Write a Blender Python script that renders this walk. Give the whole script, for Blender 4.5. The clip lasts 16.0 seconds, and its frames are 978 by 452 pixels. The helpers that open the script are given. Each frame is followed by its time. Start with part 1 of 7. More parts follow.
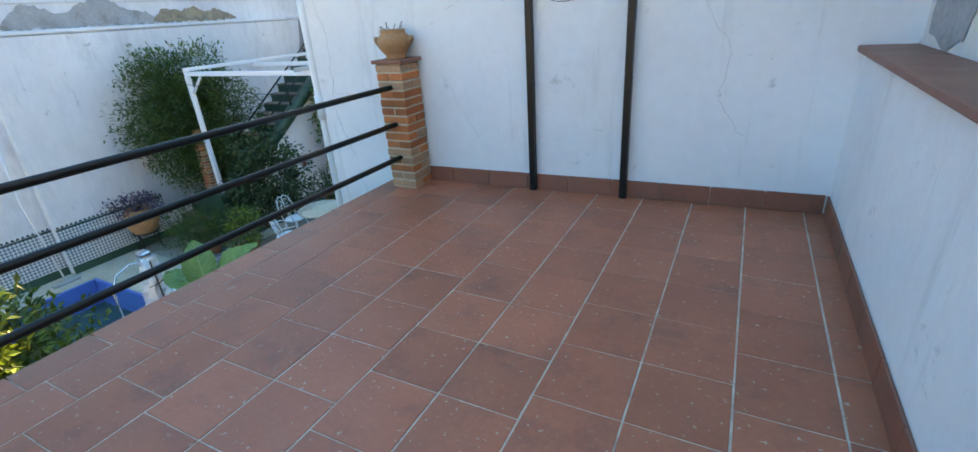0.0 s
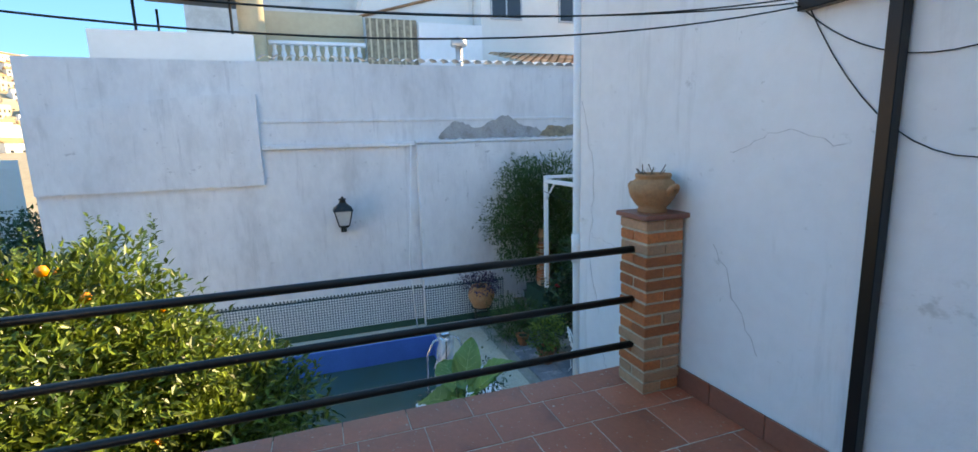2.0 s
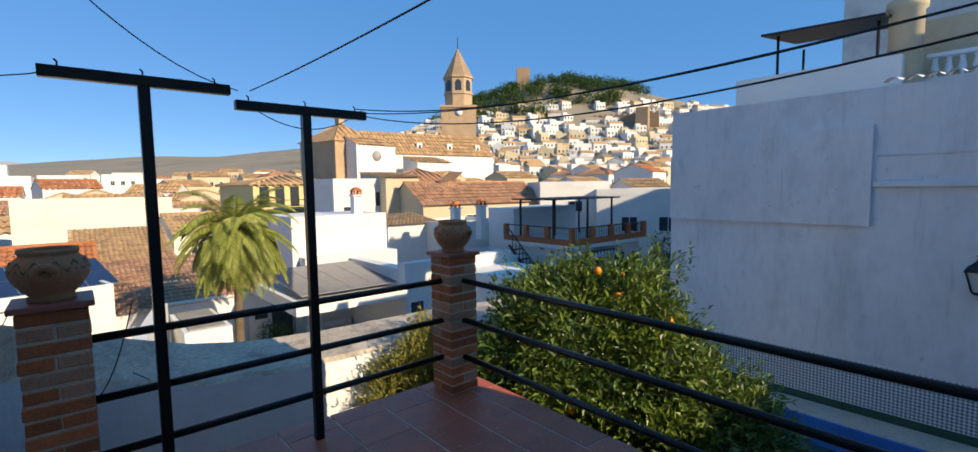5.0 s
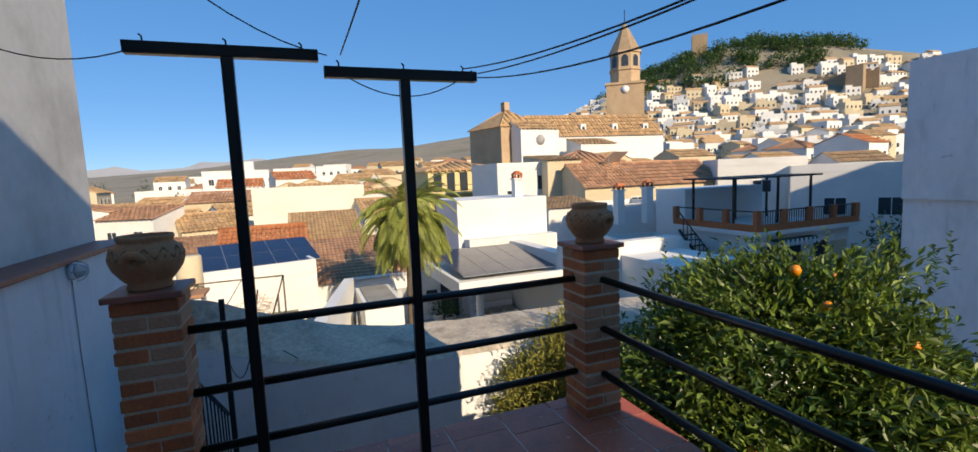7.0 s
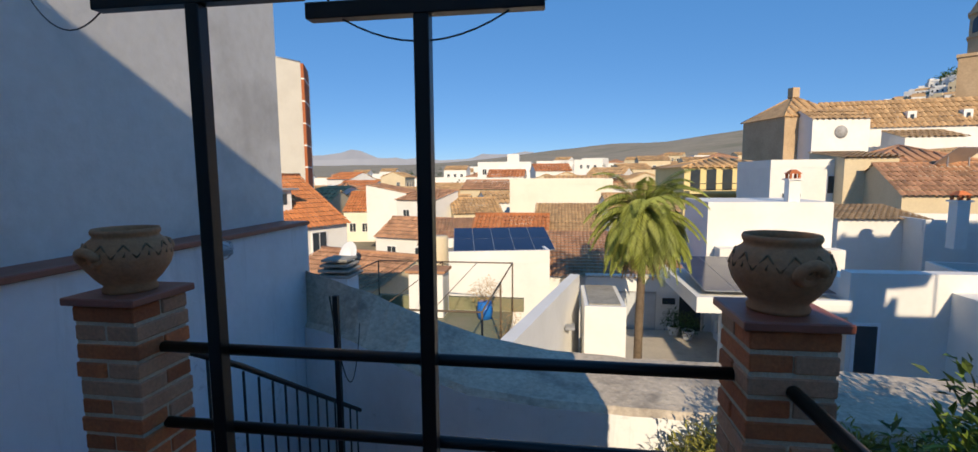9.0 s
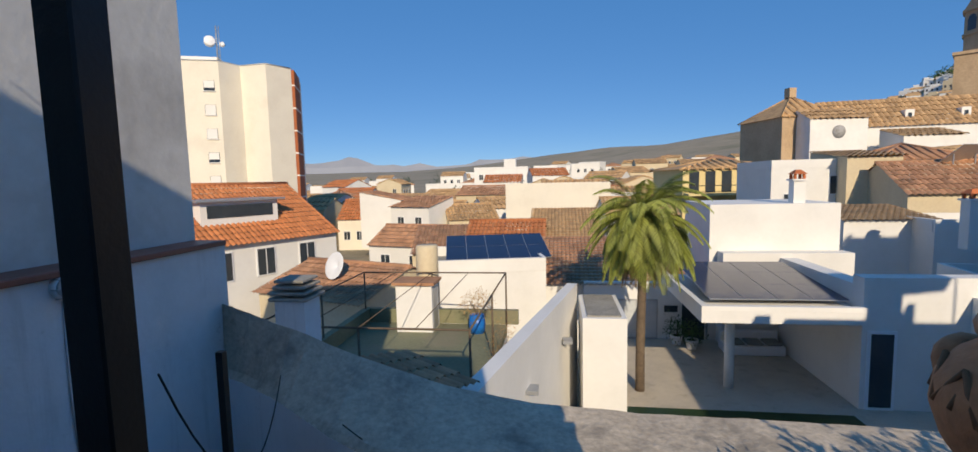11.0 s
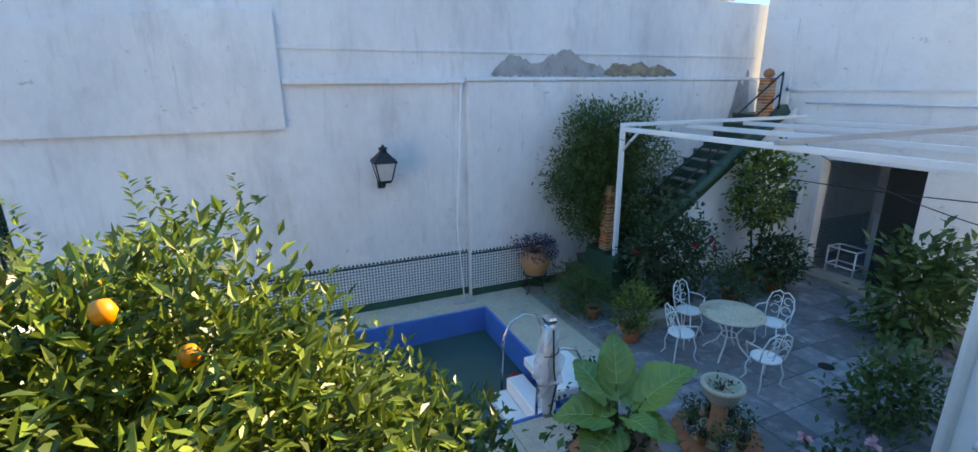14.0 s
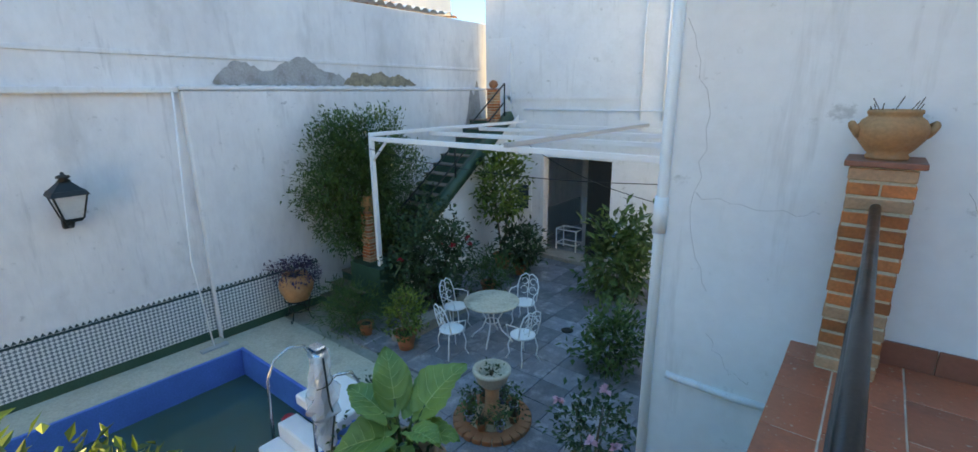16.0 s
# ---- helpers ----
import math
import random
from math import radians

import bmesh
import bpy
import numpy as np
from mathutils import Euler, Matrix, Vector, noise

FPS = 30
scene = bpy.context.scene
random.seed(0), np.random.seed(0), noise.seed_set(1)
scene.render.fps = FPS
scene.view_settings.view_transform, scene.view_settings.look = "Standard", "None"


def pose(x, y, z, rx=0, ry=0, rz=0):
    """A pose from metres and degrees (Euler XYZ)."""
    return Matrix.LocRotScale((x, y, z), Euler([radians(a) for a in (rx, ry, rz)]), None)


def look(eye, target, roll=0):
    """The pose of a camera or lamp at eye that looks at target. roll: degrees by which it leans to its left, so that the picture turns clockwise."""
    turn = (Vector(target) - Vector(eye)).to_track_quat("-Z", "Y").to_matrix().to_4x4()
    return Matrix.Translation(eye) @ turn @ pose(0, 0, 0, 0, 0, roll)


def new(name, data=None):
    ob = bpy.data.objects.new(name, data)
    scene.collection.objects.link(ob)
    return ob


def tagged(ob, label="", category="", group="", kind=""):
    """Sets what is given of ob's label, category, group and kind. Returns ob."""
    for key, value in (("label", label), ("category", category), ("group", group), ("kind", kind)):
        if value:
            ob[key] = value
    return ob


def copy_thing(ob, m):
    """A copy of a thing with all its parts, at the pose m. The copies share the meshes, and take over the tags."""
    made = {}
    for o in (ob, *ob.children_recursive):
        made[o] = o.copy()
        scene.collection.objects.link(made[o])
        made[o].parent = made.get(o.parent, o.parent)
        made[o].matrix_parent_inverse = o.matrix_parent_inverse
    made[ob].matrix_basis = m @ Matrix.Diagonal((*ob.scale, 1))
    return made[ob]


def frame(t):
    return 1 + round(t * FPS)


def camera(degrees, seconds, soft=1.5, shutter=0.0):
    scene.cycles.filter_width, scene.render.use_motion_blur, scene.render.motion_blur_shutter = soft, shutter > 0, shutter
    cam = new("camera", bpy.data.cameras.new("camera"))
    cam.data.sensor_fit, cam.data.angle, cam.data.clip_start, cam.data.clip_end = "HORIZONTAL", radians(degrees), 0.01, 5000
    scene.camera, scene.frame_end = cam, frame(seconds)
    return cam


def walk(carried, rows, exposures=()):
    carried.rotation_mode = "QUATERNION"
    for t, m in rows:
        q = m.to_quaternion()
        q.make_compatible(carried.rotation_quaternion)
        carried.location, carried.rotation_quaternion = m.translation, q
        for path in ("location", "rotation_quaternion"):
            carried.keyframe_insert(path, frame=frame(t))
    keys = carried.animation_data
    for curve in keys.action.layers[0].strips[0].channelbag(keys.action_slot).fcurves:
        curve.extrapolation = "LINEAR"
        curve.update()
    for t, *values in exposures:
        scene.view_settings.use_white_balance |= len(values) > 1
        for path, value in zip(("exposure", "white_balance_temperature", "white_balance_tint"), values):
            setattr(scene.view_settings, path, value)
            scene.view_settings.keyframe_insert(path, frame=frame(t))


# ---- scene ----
cam = camera(90.7, 16.0)
PATH = [
    (0, (-0.446, 0.731, 1.326), (-1.316, 2.338, 0.513), -4.0),
    (0.5, (-0.556, 1.034, 1.366), (-1.745, 2.561, 0.862), -3.2),
    (1, (-0.577, 1.406, 1.392), (-2.026, 2.708, 0.939), -3.9),
    (1.5, (-0.607, 1.844, 1.414), (-2.314, 2.806, 1.013), -4.1),
    (2, (-0.677, 2.225, 1.441), (-2.541, 2.863, 1.098), -1.7),
    (2.5, (-0.715, 2.544, 1.459), (-2.686, 2.782, 1.22), 1.6),
    (3, (-0.78, 2.779, 1.484), (-2.77, 2.611, 1.386), 1.4),
    (3.5, (-0.864, 2.999, 1.493), (-2.783, 2.443, 1.412), 2.2),
    (4, (-0.88, 3.124, 1.494), (-2.608, 2.124, 1.379), 2.1),
    (4.5, (-0.828, 3.193, 1.487), (-2.315, 1.864, 1.345), 0.8),
    (4.7, (-0.807, 3.226, 1.497), (-2.21, 1.808, 1.349), 0.1),
    (6.8, (-1.215, 2.841, 1.469), (-2.044, 1.034, 1.252), -2.6),
    (7, (-1.334, 2.78, 1.45), (-2.056, 0.926, 1.239), -2.4),
    (7.5, (-1.655, 2.568, 1.441), (-2.085, 0.627, 1.22), -1.2),
    (8, (-1.927, 2.344, 1.45), (-2.068, 0.362, 1.223), -0.7),
    (8.5, (-2.153, 2.13, 1.45), (-2.035, 0.146, 1.231), 0.0),
    (8.7, (-2.213, 2.037, 1.444), (-1.984, 0.062, 1.228), -0.2),
    (10.8, (-2.355, 0.955, 1.425), (-1.972, -1.0, 1.247), -0.7),
    (11, (-2.372, 0.888, 1.418), (-2.092, -1.084, 1.231), -1.3),
    (11.5, (-2.416, 0.748, 1.376), (-2.549, -1.233, 1.133), -1.2),
    (12, (-2.562, 0.659, 1.406), (-3.302, -1.179, 1.136), -1.0),
    (12.4, (-2.642, 0.709, 1.414), (-3.986, -0.742, 1.117), -1.6),
    (12.5, (-2.655, 0.733, 1.421), (-4.133, -0.577, 1.109), -1.7),
    (12.9, (-2.761, 0.747, 1.395), (-4.618, 0.111, 1.017), -1.7),
    (13, (-2.753, 0.753, 1.394), (-4.658, 0.291, 0.996), -1.6),
    (13.5, (-2.822, 0.833, 1.366), (-4.741, 1.125, 0.884), -1.0),
    (14, (-2.882, 0.986, 1.324), (-4.651, 1.741, 0.774), -0.5),
    (14.1, (-2.946, 1.006, 1.319), (-4.667, 1.834, 0.751), -0.6),
    (14.5, (-2.951, 1.084, 1.297), (-4.478, 2.206, 0.658), -0.8),
    (15, (-2.951, 1.146, 1.287), (-4.254, 2.499, 0.6), -1.0),
    (15.5, (-2.951, 1.163, 1.298), (-4.166, 2.595, 0.612), -0.8),
    (16, (-2.951, 1.173, 1.321), (-4.159, 2.679, 0.798), -0.6),
]
walk(cam, [(t, look(eye, target, roll)) for t, eye, target, roll in PATH],
     [(0, 2.75, 14500, 10), (0.5, 2.25, 14000, 10), (1, 2.2, 14000, 10), (1.5, 2.22, 13500, 10), (2, 2.15, 11800, 10), (2.5, 1.82, 10600, 10), (3.5, 1.2, 9000, 10), (4.5, 0.85, 8500, 10),
      (8, 0.6, 8200, 10), (11.5, 0.2, 7700, 10), (12, 0.17, 7700, 10), (13, 0.95, 8200, 10), (13.5, 1.62, 9000, 10), (14, 2.12, 11000, 10), (15, 2.6, 14500, 10), (15.5, 2.68, 14500, 10), (16, 2.3, 14500, 10)])

# ---------- light ----------
SUN_TO = Vector((-0.240 * math.cos(radians(25.8)), 0.971 * math.cos(radians(25.8)), math.sin(radians(25.8))))
world = bpy.data.worlds.new("sky")
scene.world = world
world.use_nodes = True
_wn = world.node_tree.nodes
_sky = _wn.new("ShaderNodeTexSky")
_sky.sky_type, _sky.sun_disc = "NISHITA", False
_sky.sun_elevation, _sky.sun_rotation = radians(25.8), radians(-13.9)
_sky.air_density, _sky.dust_density, _sky.ozone_density = 0.85, 0.0, 6.0
_sky.altitude = 1800
_bg = _wn["Background"]
_bg.inputs["Strength"].default_value = 0.15
# the clear winter air: the sky's glow is evened out towards one deep blue
_even = _wn.new("ShaderNodeMix")
_even.data_type = "RGBA"
_even.inputs[0].default_value = 0.72
_even.inputs[7].default_value = (0.11, 1.10, 3.3, 1)
world.node_tree.links.new(_sky.outputs[0], _even.inputs[6])
world.node_tree.links.new(_even.outputs[2], _bg.inputs[0])
sun = new("sun", bpy.data.lights.new("sun", "SUN"))
sun.data.energy, sun.data.angle, sun.data.color = 3.5, radians(0.5), (1.0, 0.90, 0.76)
sun.matrix_world = look(SUN_TO * 50, (0, 0, 0))


# ---------- mesh helpers ----------
def box(bm, x0, y0, z0, x1, y1, z1, bevel=0.0):
    vs = [bm.verts.new((x, y, z)) for z in (z0, z1) for x, y in ((x0, y0), (x1, y0), (x1, y1), (x0, y1))]
    fs = [bm.faces.new([vs[i] for i in q]) for q in ((3, 2, 1, 0), (4, 5, 6, 7), (0, 1, 5, 4), (1, 2, 6, 5), (2, 3, 7, 6), (3, 0, 4, 7))]
    if bevel:
        es = list({e for f in fs for e in f.edges})
        bmesh.ops.bevel(bm, geom=es, offset=bevel, segments=1, affect="EDGES")
    return vs


def mbox(x0, y0, z0, x1, y1, z1, bevel=0.0):
    bm = bmesh.new()
    box(bm, x0, y0, z0, x1, y1, z1, bevel)
    return bm


def tube(bm, pts, r, seg=10, caps=True, taper=None):
    """A tube along a list of points."""
    pts = [Vector(p) for p in pts]
    rings, side = [], None
    for i, p in enumerate(pts):
        d = (pts[min(i + 1, len(pts) - 1)] - pts[max(i - 1, 0)]).normalized()
        if side is None:
            side = d.orthogonal().normalized()
        side = (side - d * side.dot(d)).normalized()
        up = d.cross(side)
        rr = r if taper is None else r + (taper - r) * i / (len(pts) - 1)
        rings.append([bm.verts.new(p + (side * math.cos(a) + up * math.sin(a)) * rr) for a in [2 * math.pi * k / seg for k in range(seg)]])
    for a, b in zip(rings, rings[1:]):
        for k in range(seg):
            bm.faces.new((a[k], a[(k + 1) % seg], b[(k + 1) % seg], b[k])).smooth = True
    if caps:
        bm.faces.new(rings[0][::-1])
        bm.faces.new(rings[-1])
    return bm


def mtube(pts, r, seg=10, taper=None):
    return tube(bmesh.new(), pts, r, seg, True, taper)


def lathe(bm, profile, seg=28, at=(0, 0, 0)):
    """A turned shape from (radius, height) pairs."""
    o = Vector(at)
    rings = []
    for r, z in profile:
        rings.append([bm.verts.new(o + Vector((r * math.cos(a), r * math.sin(a), z))) for a in [2 * math.pi * k / seg for k in range(seg)]])
    for a, b in zip(rings, rings[1:]):
        for k in range(seg):
            bm.faces.new((a[k], a[(k + 1) % seg], b[(k + 1) % seg], b[k])).smooth = True
    if profile[0][0] > 1e-4:
        bm.faces.new(rings[0][::-1])
    if profile[-1][0] > 1e-4:
        bm.faces.new(rings[-1])
    return bm


def mlathe(profile, seg=28, at=(0, 0, 0)):
    return lathe(bmesh.new(), profile, seg, at)


def sag(a, b, drop, n=14):
    a, b = Vector(a), Vector(b)
    return [a.lerp(b, i / n) - Vector((0, 0, drop * 4 * (i / n) * (1 - i / n))) for i in range(n + 1)]


def arc(c, r, a0, a1, n, ax, ay):
    c, ax, ay = Vector(c), Vector(ax), Vector(ay)
    return [c + ax * r * math.cos(a0 + (a1 - a0) * i / n) + ay * r * math.sin(a0 + (a1 - a0) * i / n) for i in range(n + 1)]


def mesh_of(name, bm, mats):
    me = bpy.data.meshes.new(name)
    bm.to_mesh(me)
    bm.free()
    for m in (mats if isinstance(mats, (list, tuple)) else [mats]):
        me.materials.append(m)
    return me


def part(name, bm, mat, parent, label=""):
    """One mesh under a thing or a part; bm may be a mesh that is shared."""
    me = bm if isinstance(bm, bpy.types.Mesh) else mesh_of(name, bm, mat)
    ob = new(name, me)
    ob.parent = parent
    return tagged(ob, label)


def thing(name, label, category, at=(0, 0, 0), rz=0, group=""):
    ob = new(name)
    ob.empty_display_size = 0.1
    ob.matrix_basis = pose(*at, 0, 0, rz)
    return tagged(ob, label, category, group)


def struct(name, bm, mat, label, category="structure"):
    return tagged(new(name, mesh_of(name, bm, mat)), label, category, kind="structure")


# ---------- materials ----------
def surf(name, c1, c2, scale=3.0, rough=0.85, bump=0.15, bscale=60.0, metal=0.0, rand=0.0, fine=0.25, stain=None, sscale=0.6, samount=0.5, spec=0.5, stretch=(1, 1, 1), trans=0.0, island=0.0, speck=None, blot=None):
    m = bpy.data.materials.new(name)
    m.use_nodes = True
    nt = m.node_tree
    N, L = nt.nodes, nt.links
    b = N["Principled BSDF"]
    b.inputs["Roughness"].default_value, b.inputs["Metallic"].default_value = rough, metal
    b.inputs["Specular IOR Level"].default_value = spec
    tc = N.new("ShaderNodeTexCoord")
    mp = N.new("ShaderNodeMapping")
    mp.inputs["Scale"].default_value = stretch
    L.new(tc.outputs["Object"], mp.inputs[0])
    vec = mp.outputs[0]
    if rand:
        # each piece takes its own stretch of the pattern
        oi = N.new("ShaderNodeObjectInfo")
        sh = N.new("ShaderNodeVectorMath")
        sh.operation = "MULTIPLY_ADD"
        sh.inputs[1].default_value = (37.0, 53.0, 0.0)
        L.new(oi.outputs["Random"], sh.inputs[0])
        L.new(vec, sh.inputs[2])
        vec = sh.outputs[0]
    def noise_at(s, d=4.0, r=0.6):
        n = N.new("ShaderNodeTexNoise")
        n.inputs["Scale"].default_value, n.inputs["Detail"].default_value, n.inputs["Roughness"].default_value = s, d, r
        L.new(vec, n.inputs["Vector"])
        return n.outputs["Fac"]
    def ramp(f, a, z):
        r = N.new("ShaderNodeMapRange")
        r.inputs[1].default_value, r.inputs[2].default_value = a, z
        L.new(f, r.inputs[0])
        return r.outputs[0]
    def mix(f, a, bb, mode="MIX"):
        x = N.new("ShaderNodeMix")
        x.data_type, x.blend_type = "RGBA", mode
        for sock, v in ((x.inputs[0], f), (x.inputs[6], a), (x.inputs[7], bb)):
            if isinstance(v, (int, float)):
                sock.default_value = v
            elif isinstance(v, tuple):
                sock.default_value = (*v, 1)
            else:
                L.new(v, sock)
        return x.outputs[2]
    col = mix(ramp(noise_at(scale), 0.3, 0.7), c1, c2)
    if fine:
        col = mix(fine, col, mix(ramp(noise_at(bscale, 3), 0.25, 0.75), (0.25, 0.25, 0.25), (0.95, 0.95, 0.95)), "OVERLAY")
    if stain:
        f = ramp(noise_at(sscale, 6, 0.65), 0.52, 0.68)
        k = N.new("ShaderNodeMath")
        k.operation = "MULTIPLY"
        k.inputs[1].default_value = samount
        L.new(f, k.inputs[0])
        col = mix(k.outputs[0], col, stain)
    if blot:
        # small knocks and scuffs, and long rain streaks running down
        def streak(sx, sz, lo, hi, amount, c0):
            m2 = N.new("ShaderNodeMapping")
            m2.inputs["Scale"].default_value = (sx, sx, sz)
            L.new(tc.outputs["Object"], m2.inputs[0])
            n = N.new("ShaderNodeTexNoise")
            n.inputs["Scale"].default_value, n.inputs["Detail"].default_value, n.inputs["Roughness"].default_value = 1.0, 5.0, 0.7
            L.new(m2.outputs[0], n.inputs["Vector"])
            q = N.new("ShaderNodeMath")
            q.operation = "MULTIPLY"
            q.inputs[1].default_value = amount
            L.new(ramp(n.outputs["Fac"], lo, hi), q.inputs[0])
            return mix(q.outputs[0], c0, blot)
        col = streak(4.0, 5.5, 0.635, 0.72, 0.75, col)
        col = streak(7.0, 0.7, 0.57, 0.75, 0.45, col)
        col = streak(17.0, 14.0, 0.66, 0.73, 0.6, col)
    if speck:
        col = mix(ramp(noise_at(38, 2, 0.5), 0.66, 0.74), col, speck)
        col = mix(ramp(noise_at(5.5, 5, 0.75), 0.66, 0.80), col, speck)
    if rand or island:
        if rand:
            src = N.new("ShaderNodeObjectInfo").outputs["Random"]
        else:
            src = N.new("ShaderNodeNewGeometry").outputs["Random Per Island"]
        r = N.new("ShaderNodeMapRange")
        amt = rand or island
        r.inputs[3].default_value, r.inputs[4].default_value = 1 - amt, 1 + amt
        L.new(src, r.inputs[0])
        h = N.new("ShaderNodeHueSaturation")
        L.new(r.outputs[0], h.inputs["Value"])
        L.new(col, h.inputs["Color"])
        col = h.outputs[0]
    L.new(col, b.inputs["Base Color"])
    rr = N.new("ShaderNodeMapRange")
    rr.inputs[3].default_value, rr.inputs[4].default_value = max(0.03, rough - 0.1), min(1, rough + 0.1)
    L.new(noise_at(scale * 2.3), rr.inputs[0])
    L.new(rr.outputs[0], b.inputs["Roughness"])
    if bump:
        bp = N.new("ShaderNodeBump")
        bp.inputs["Strength"].default_value, bp.inputs["Distance"].default_value = bump, 0.01
        L.new(noise_at(bscale, 5), bp.inputs["Height"])
        L.new(bp.outputs[0], b.inputs["Normal"])
    if trans:
        t = N.new("ShaderNodeBsdfTranslucent")
        L.new(col, t.inputs[0])
        ms = N.new("ShaderNodeMixShader")
        ms.inputs[0].default_value = trans
        L.new(b.outputs[0], ms.inputs[1])
        L.new(t.outputs[0], ms.inputs[2])
        L.new(ms.outputs[0], N["Material Output"].inputs[0])
    return m


M_PLASTER = surf("white_plaster", (0.78, 0.79, 0.79), (0.70, 0.71, 0.72), 0.9, 0.9, 0.35, 14, fine=0.12, stain=(0.60, 0.60, 0.58), sscale=1.3, samount=0.35, blot=(0.46, 0.46, 0.45))
M_PLASTER_OLD = surf("old_plaster", (0.74, 0.75, 0.76), (0.58, 0.59, 0.61), 0.55, 0.92, 0.5, 9, fine=0.15, stain=(0.40, 0.41, 0.42), sscale=1.6, samount=0.36, stretch=(1, 1, 0.5), blot=(0.34, 0.35, 0.37))
M_PLASTER_GREY = surf("grey_plaster", (0.72, 0.70, 0.66), (0.63, 0.61, 0.57), 0.8, 0.93, 0.4, 12, fine=0.15, stain=(0.36, 0.33, 0.30), sscale=0.8, samount=0.4)
M_PATCH = surf("bare_cement", (0.36, 0.36, 0.36), (0.27, 0.27, 0.27), 3.0, 0.95, 0.6, 30, stain=(0.2, 0.16, 0.11), sscale=3.0)
M_PATCH_BROWN = surf("crumbled_render", (0.36, 0.29, 0.20), (0.16, 0.13, 0.10), 6.0, 0.95, 0.9, 30)
M_TILE = surf("terracotta_floor_tile", (0.53, 0.135, 0.072), (0.43, 0.105, 0.057), 2.2, 0.44, 0.08, 40, rand=0.10, fine=0.12, stain=(0.13, 0.05, 0.04), sscale=3.2, samount=0.42, speck=(0.52, 0.36, 0.28))
M_SKIRT = surf("terracotta_skirting", (0.31, 0.10, 0.063), (0.26, 0.08, 0.052), 3, 0.5, 0.1, 50, rand=0.06, fine=0.15)
M_GROUT = surf("grout", (0.66, 0.55, 0.46), (0.40, 0.28, 0.22), 8, 0.95, 0.4, 90)
M_BRICK = surf("orange_brick", (0.52, 0.15, 0.05), (0.38, 0.105, 0.04), 9, 0.85, 0.35, 70, rand=0.28, fine=0.3)
M_BRICK_PALE = surf("pale_brick", (0.46, 0.25, 0.15), (0.38, 0.19, 0.11), 9, 0.88, 0.35, 70, rand=0.15, fine=0.3)
M_MORTAR = surf("mortar", (0.56, 0.46, 0.34), (0.46, 0.37, 0.27), 12, 0.95, 0.6, 90)
M_POT = surf("terracotta_pot", (0.46, 0.215, 0.10), (0.37, 0.165, 0.075), 7, 0.8, 0.25, 60, fine=0.25, stain=(0.52, 0.36, 0.24), sscale=6, samount=0.3)
M_POT_ORANGE = surf("orange_terracotta", (0.40, 0.15, 0.07), (0.32, 0.11, 0.055), 7, 0.8, 0.2, 60, fine=0.2)
M_POT_OLD = surf("weathered_terracotta", (0.36, 0.22, 0.15), (0.26, 0.15, 0.10), 5, 0.85, 0.4, 40, fine=0.3, stain=(0.13, 0.085, 0.055), sscale=3.5, samount=0.8)
M_INCISED = surf("incised_clay", (0.22, 0.12, 0.06), (0.17, 0.09, 0.045), 9, 0.9, 0.1, 60)
M_SOIL = surf("soil", (0.06, 0.042, 0.03), (0.03, 0.022, 0.016), 20, 0.98, 0.8, 80)
M_BLACK = surf("black_paint", (0.0035, 0.0038, 0.0045), (0.006, 0.0062, 0.007), 6, 0.34, 0.08, 120, fine=0.1, spec=0.34)
M_BLACK_MATT = surf("black_iron", (0.006, 0.006, 0.0065), (0.010, 0.0095, 0.009), 6, 0.55, 0.1, 120, fine=0.1)
M_WIRE = surf("black_cable", (0.005, 0.005, 0.005), (0.008, 0.008, 0.008), 6, 0.6, 0, 100, fine=0)
M_WHITE = surf("white_paint", (0.78, 0.79, 0.80), (0.72, 0.73, 0.74), 3, 0.5, 0.05, 60, fine=0.08)
M_GREEN = surf("dark_green_paint", (0.012, 0.055, 0.035), (0.02, 0.075, 0.05), 3, 0.5, 0.1, 40)
M_TREAD = surf("worn_stair_tile", (0.20, 0.16, 0.13), (0.14, 0.10, 0.085), 5, 0.8, 0.2, 40)
M_BLUEPOOL = surf("blue_pool_liner", (0.003, 0.15, 0.50), (0.002, 0.115, 0.40), 2, 0.4, 0.03, 40)
M_DECK = surf("cream_deck", (0.50, 0.44, 0.35), (0.42, 0.37, 0.30), 1.2, 0.85, 0.3, 30, stain=(0.3, 0.26, 0.21), sscale=2)
M_SLATE = surf("grey_stone_paving", (0.17, 0.18, 0.20), (0.12, 0.13, 0.15), 5, 0.75, 0.3, 45, rand=0.32, fine=0.4, stain=(0.42, 0.44, 0.46), sscale=3.5, samount=0.55)
M_DADO = surf("white_dado_tile", (0.66, 0.70, 0.70), (0.58, 0.62, 0.64), 3, 0.3, 0.02, 40)
M_DADO_DARK = surf("dark_green_dado", (0.012, 0.04, 0.045), (0.02, 0.05, 0.05), 5, 0.3, 0.02, 40)
M_LAMPGLASS = surf("frosted_glass", (0.52, 0.55, 0.56), (0.45, 0.48, 0.5), 4, 0.3, 0, 40, fine=0)
M_STEEL = surf("stainless_steel", (0.62, 0.63, 0.65), (0.55, 0.56, 0.58), 4, 0.25, 0.02, 60, metal=1.0, fine=0)
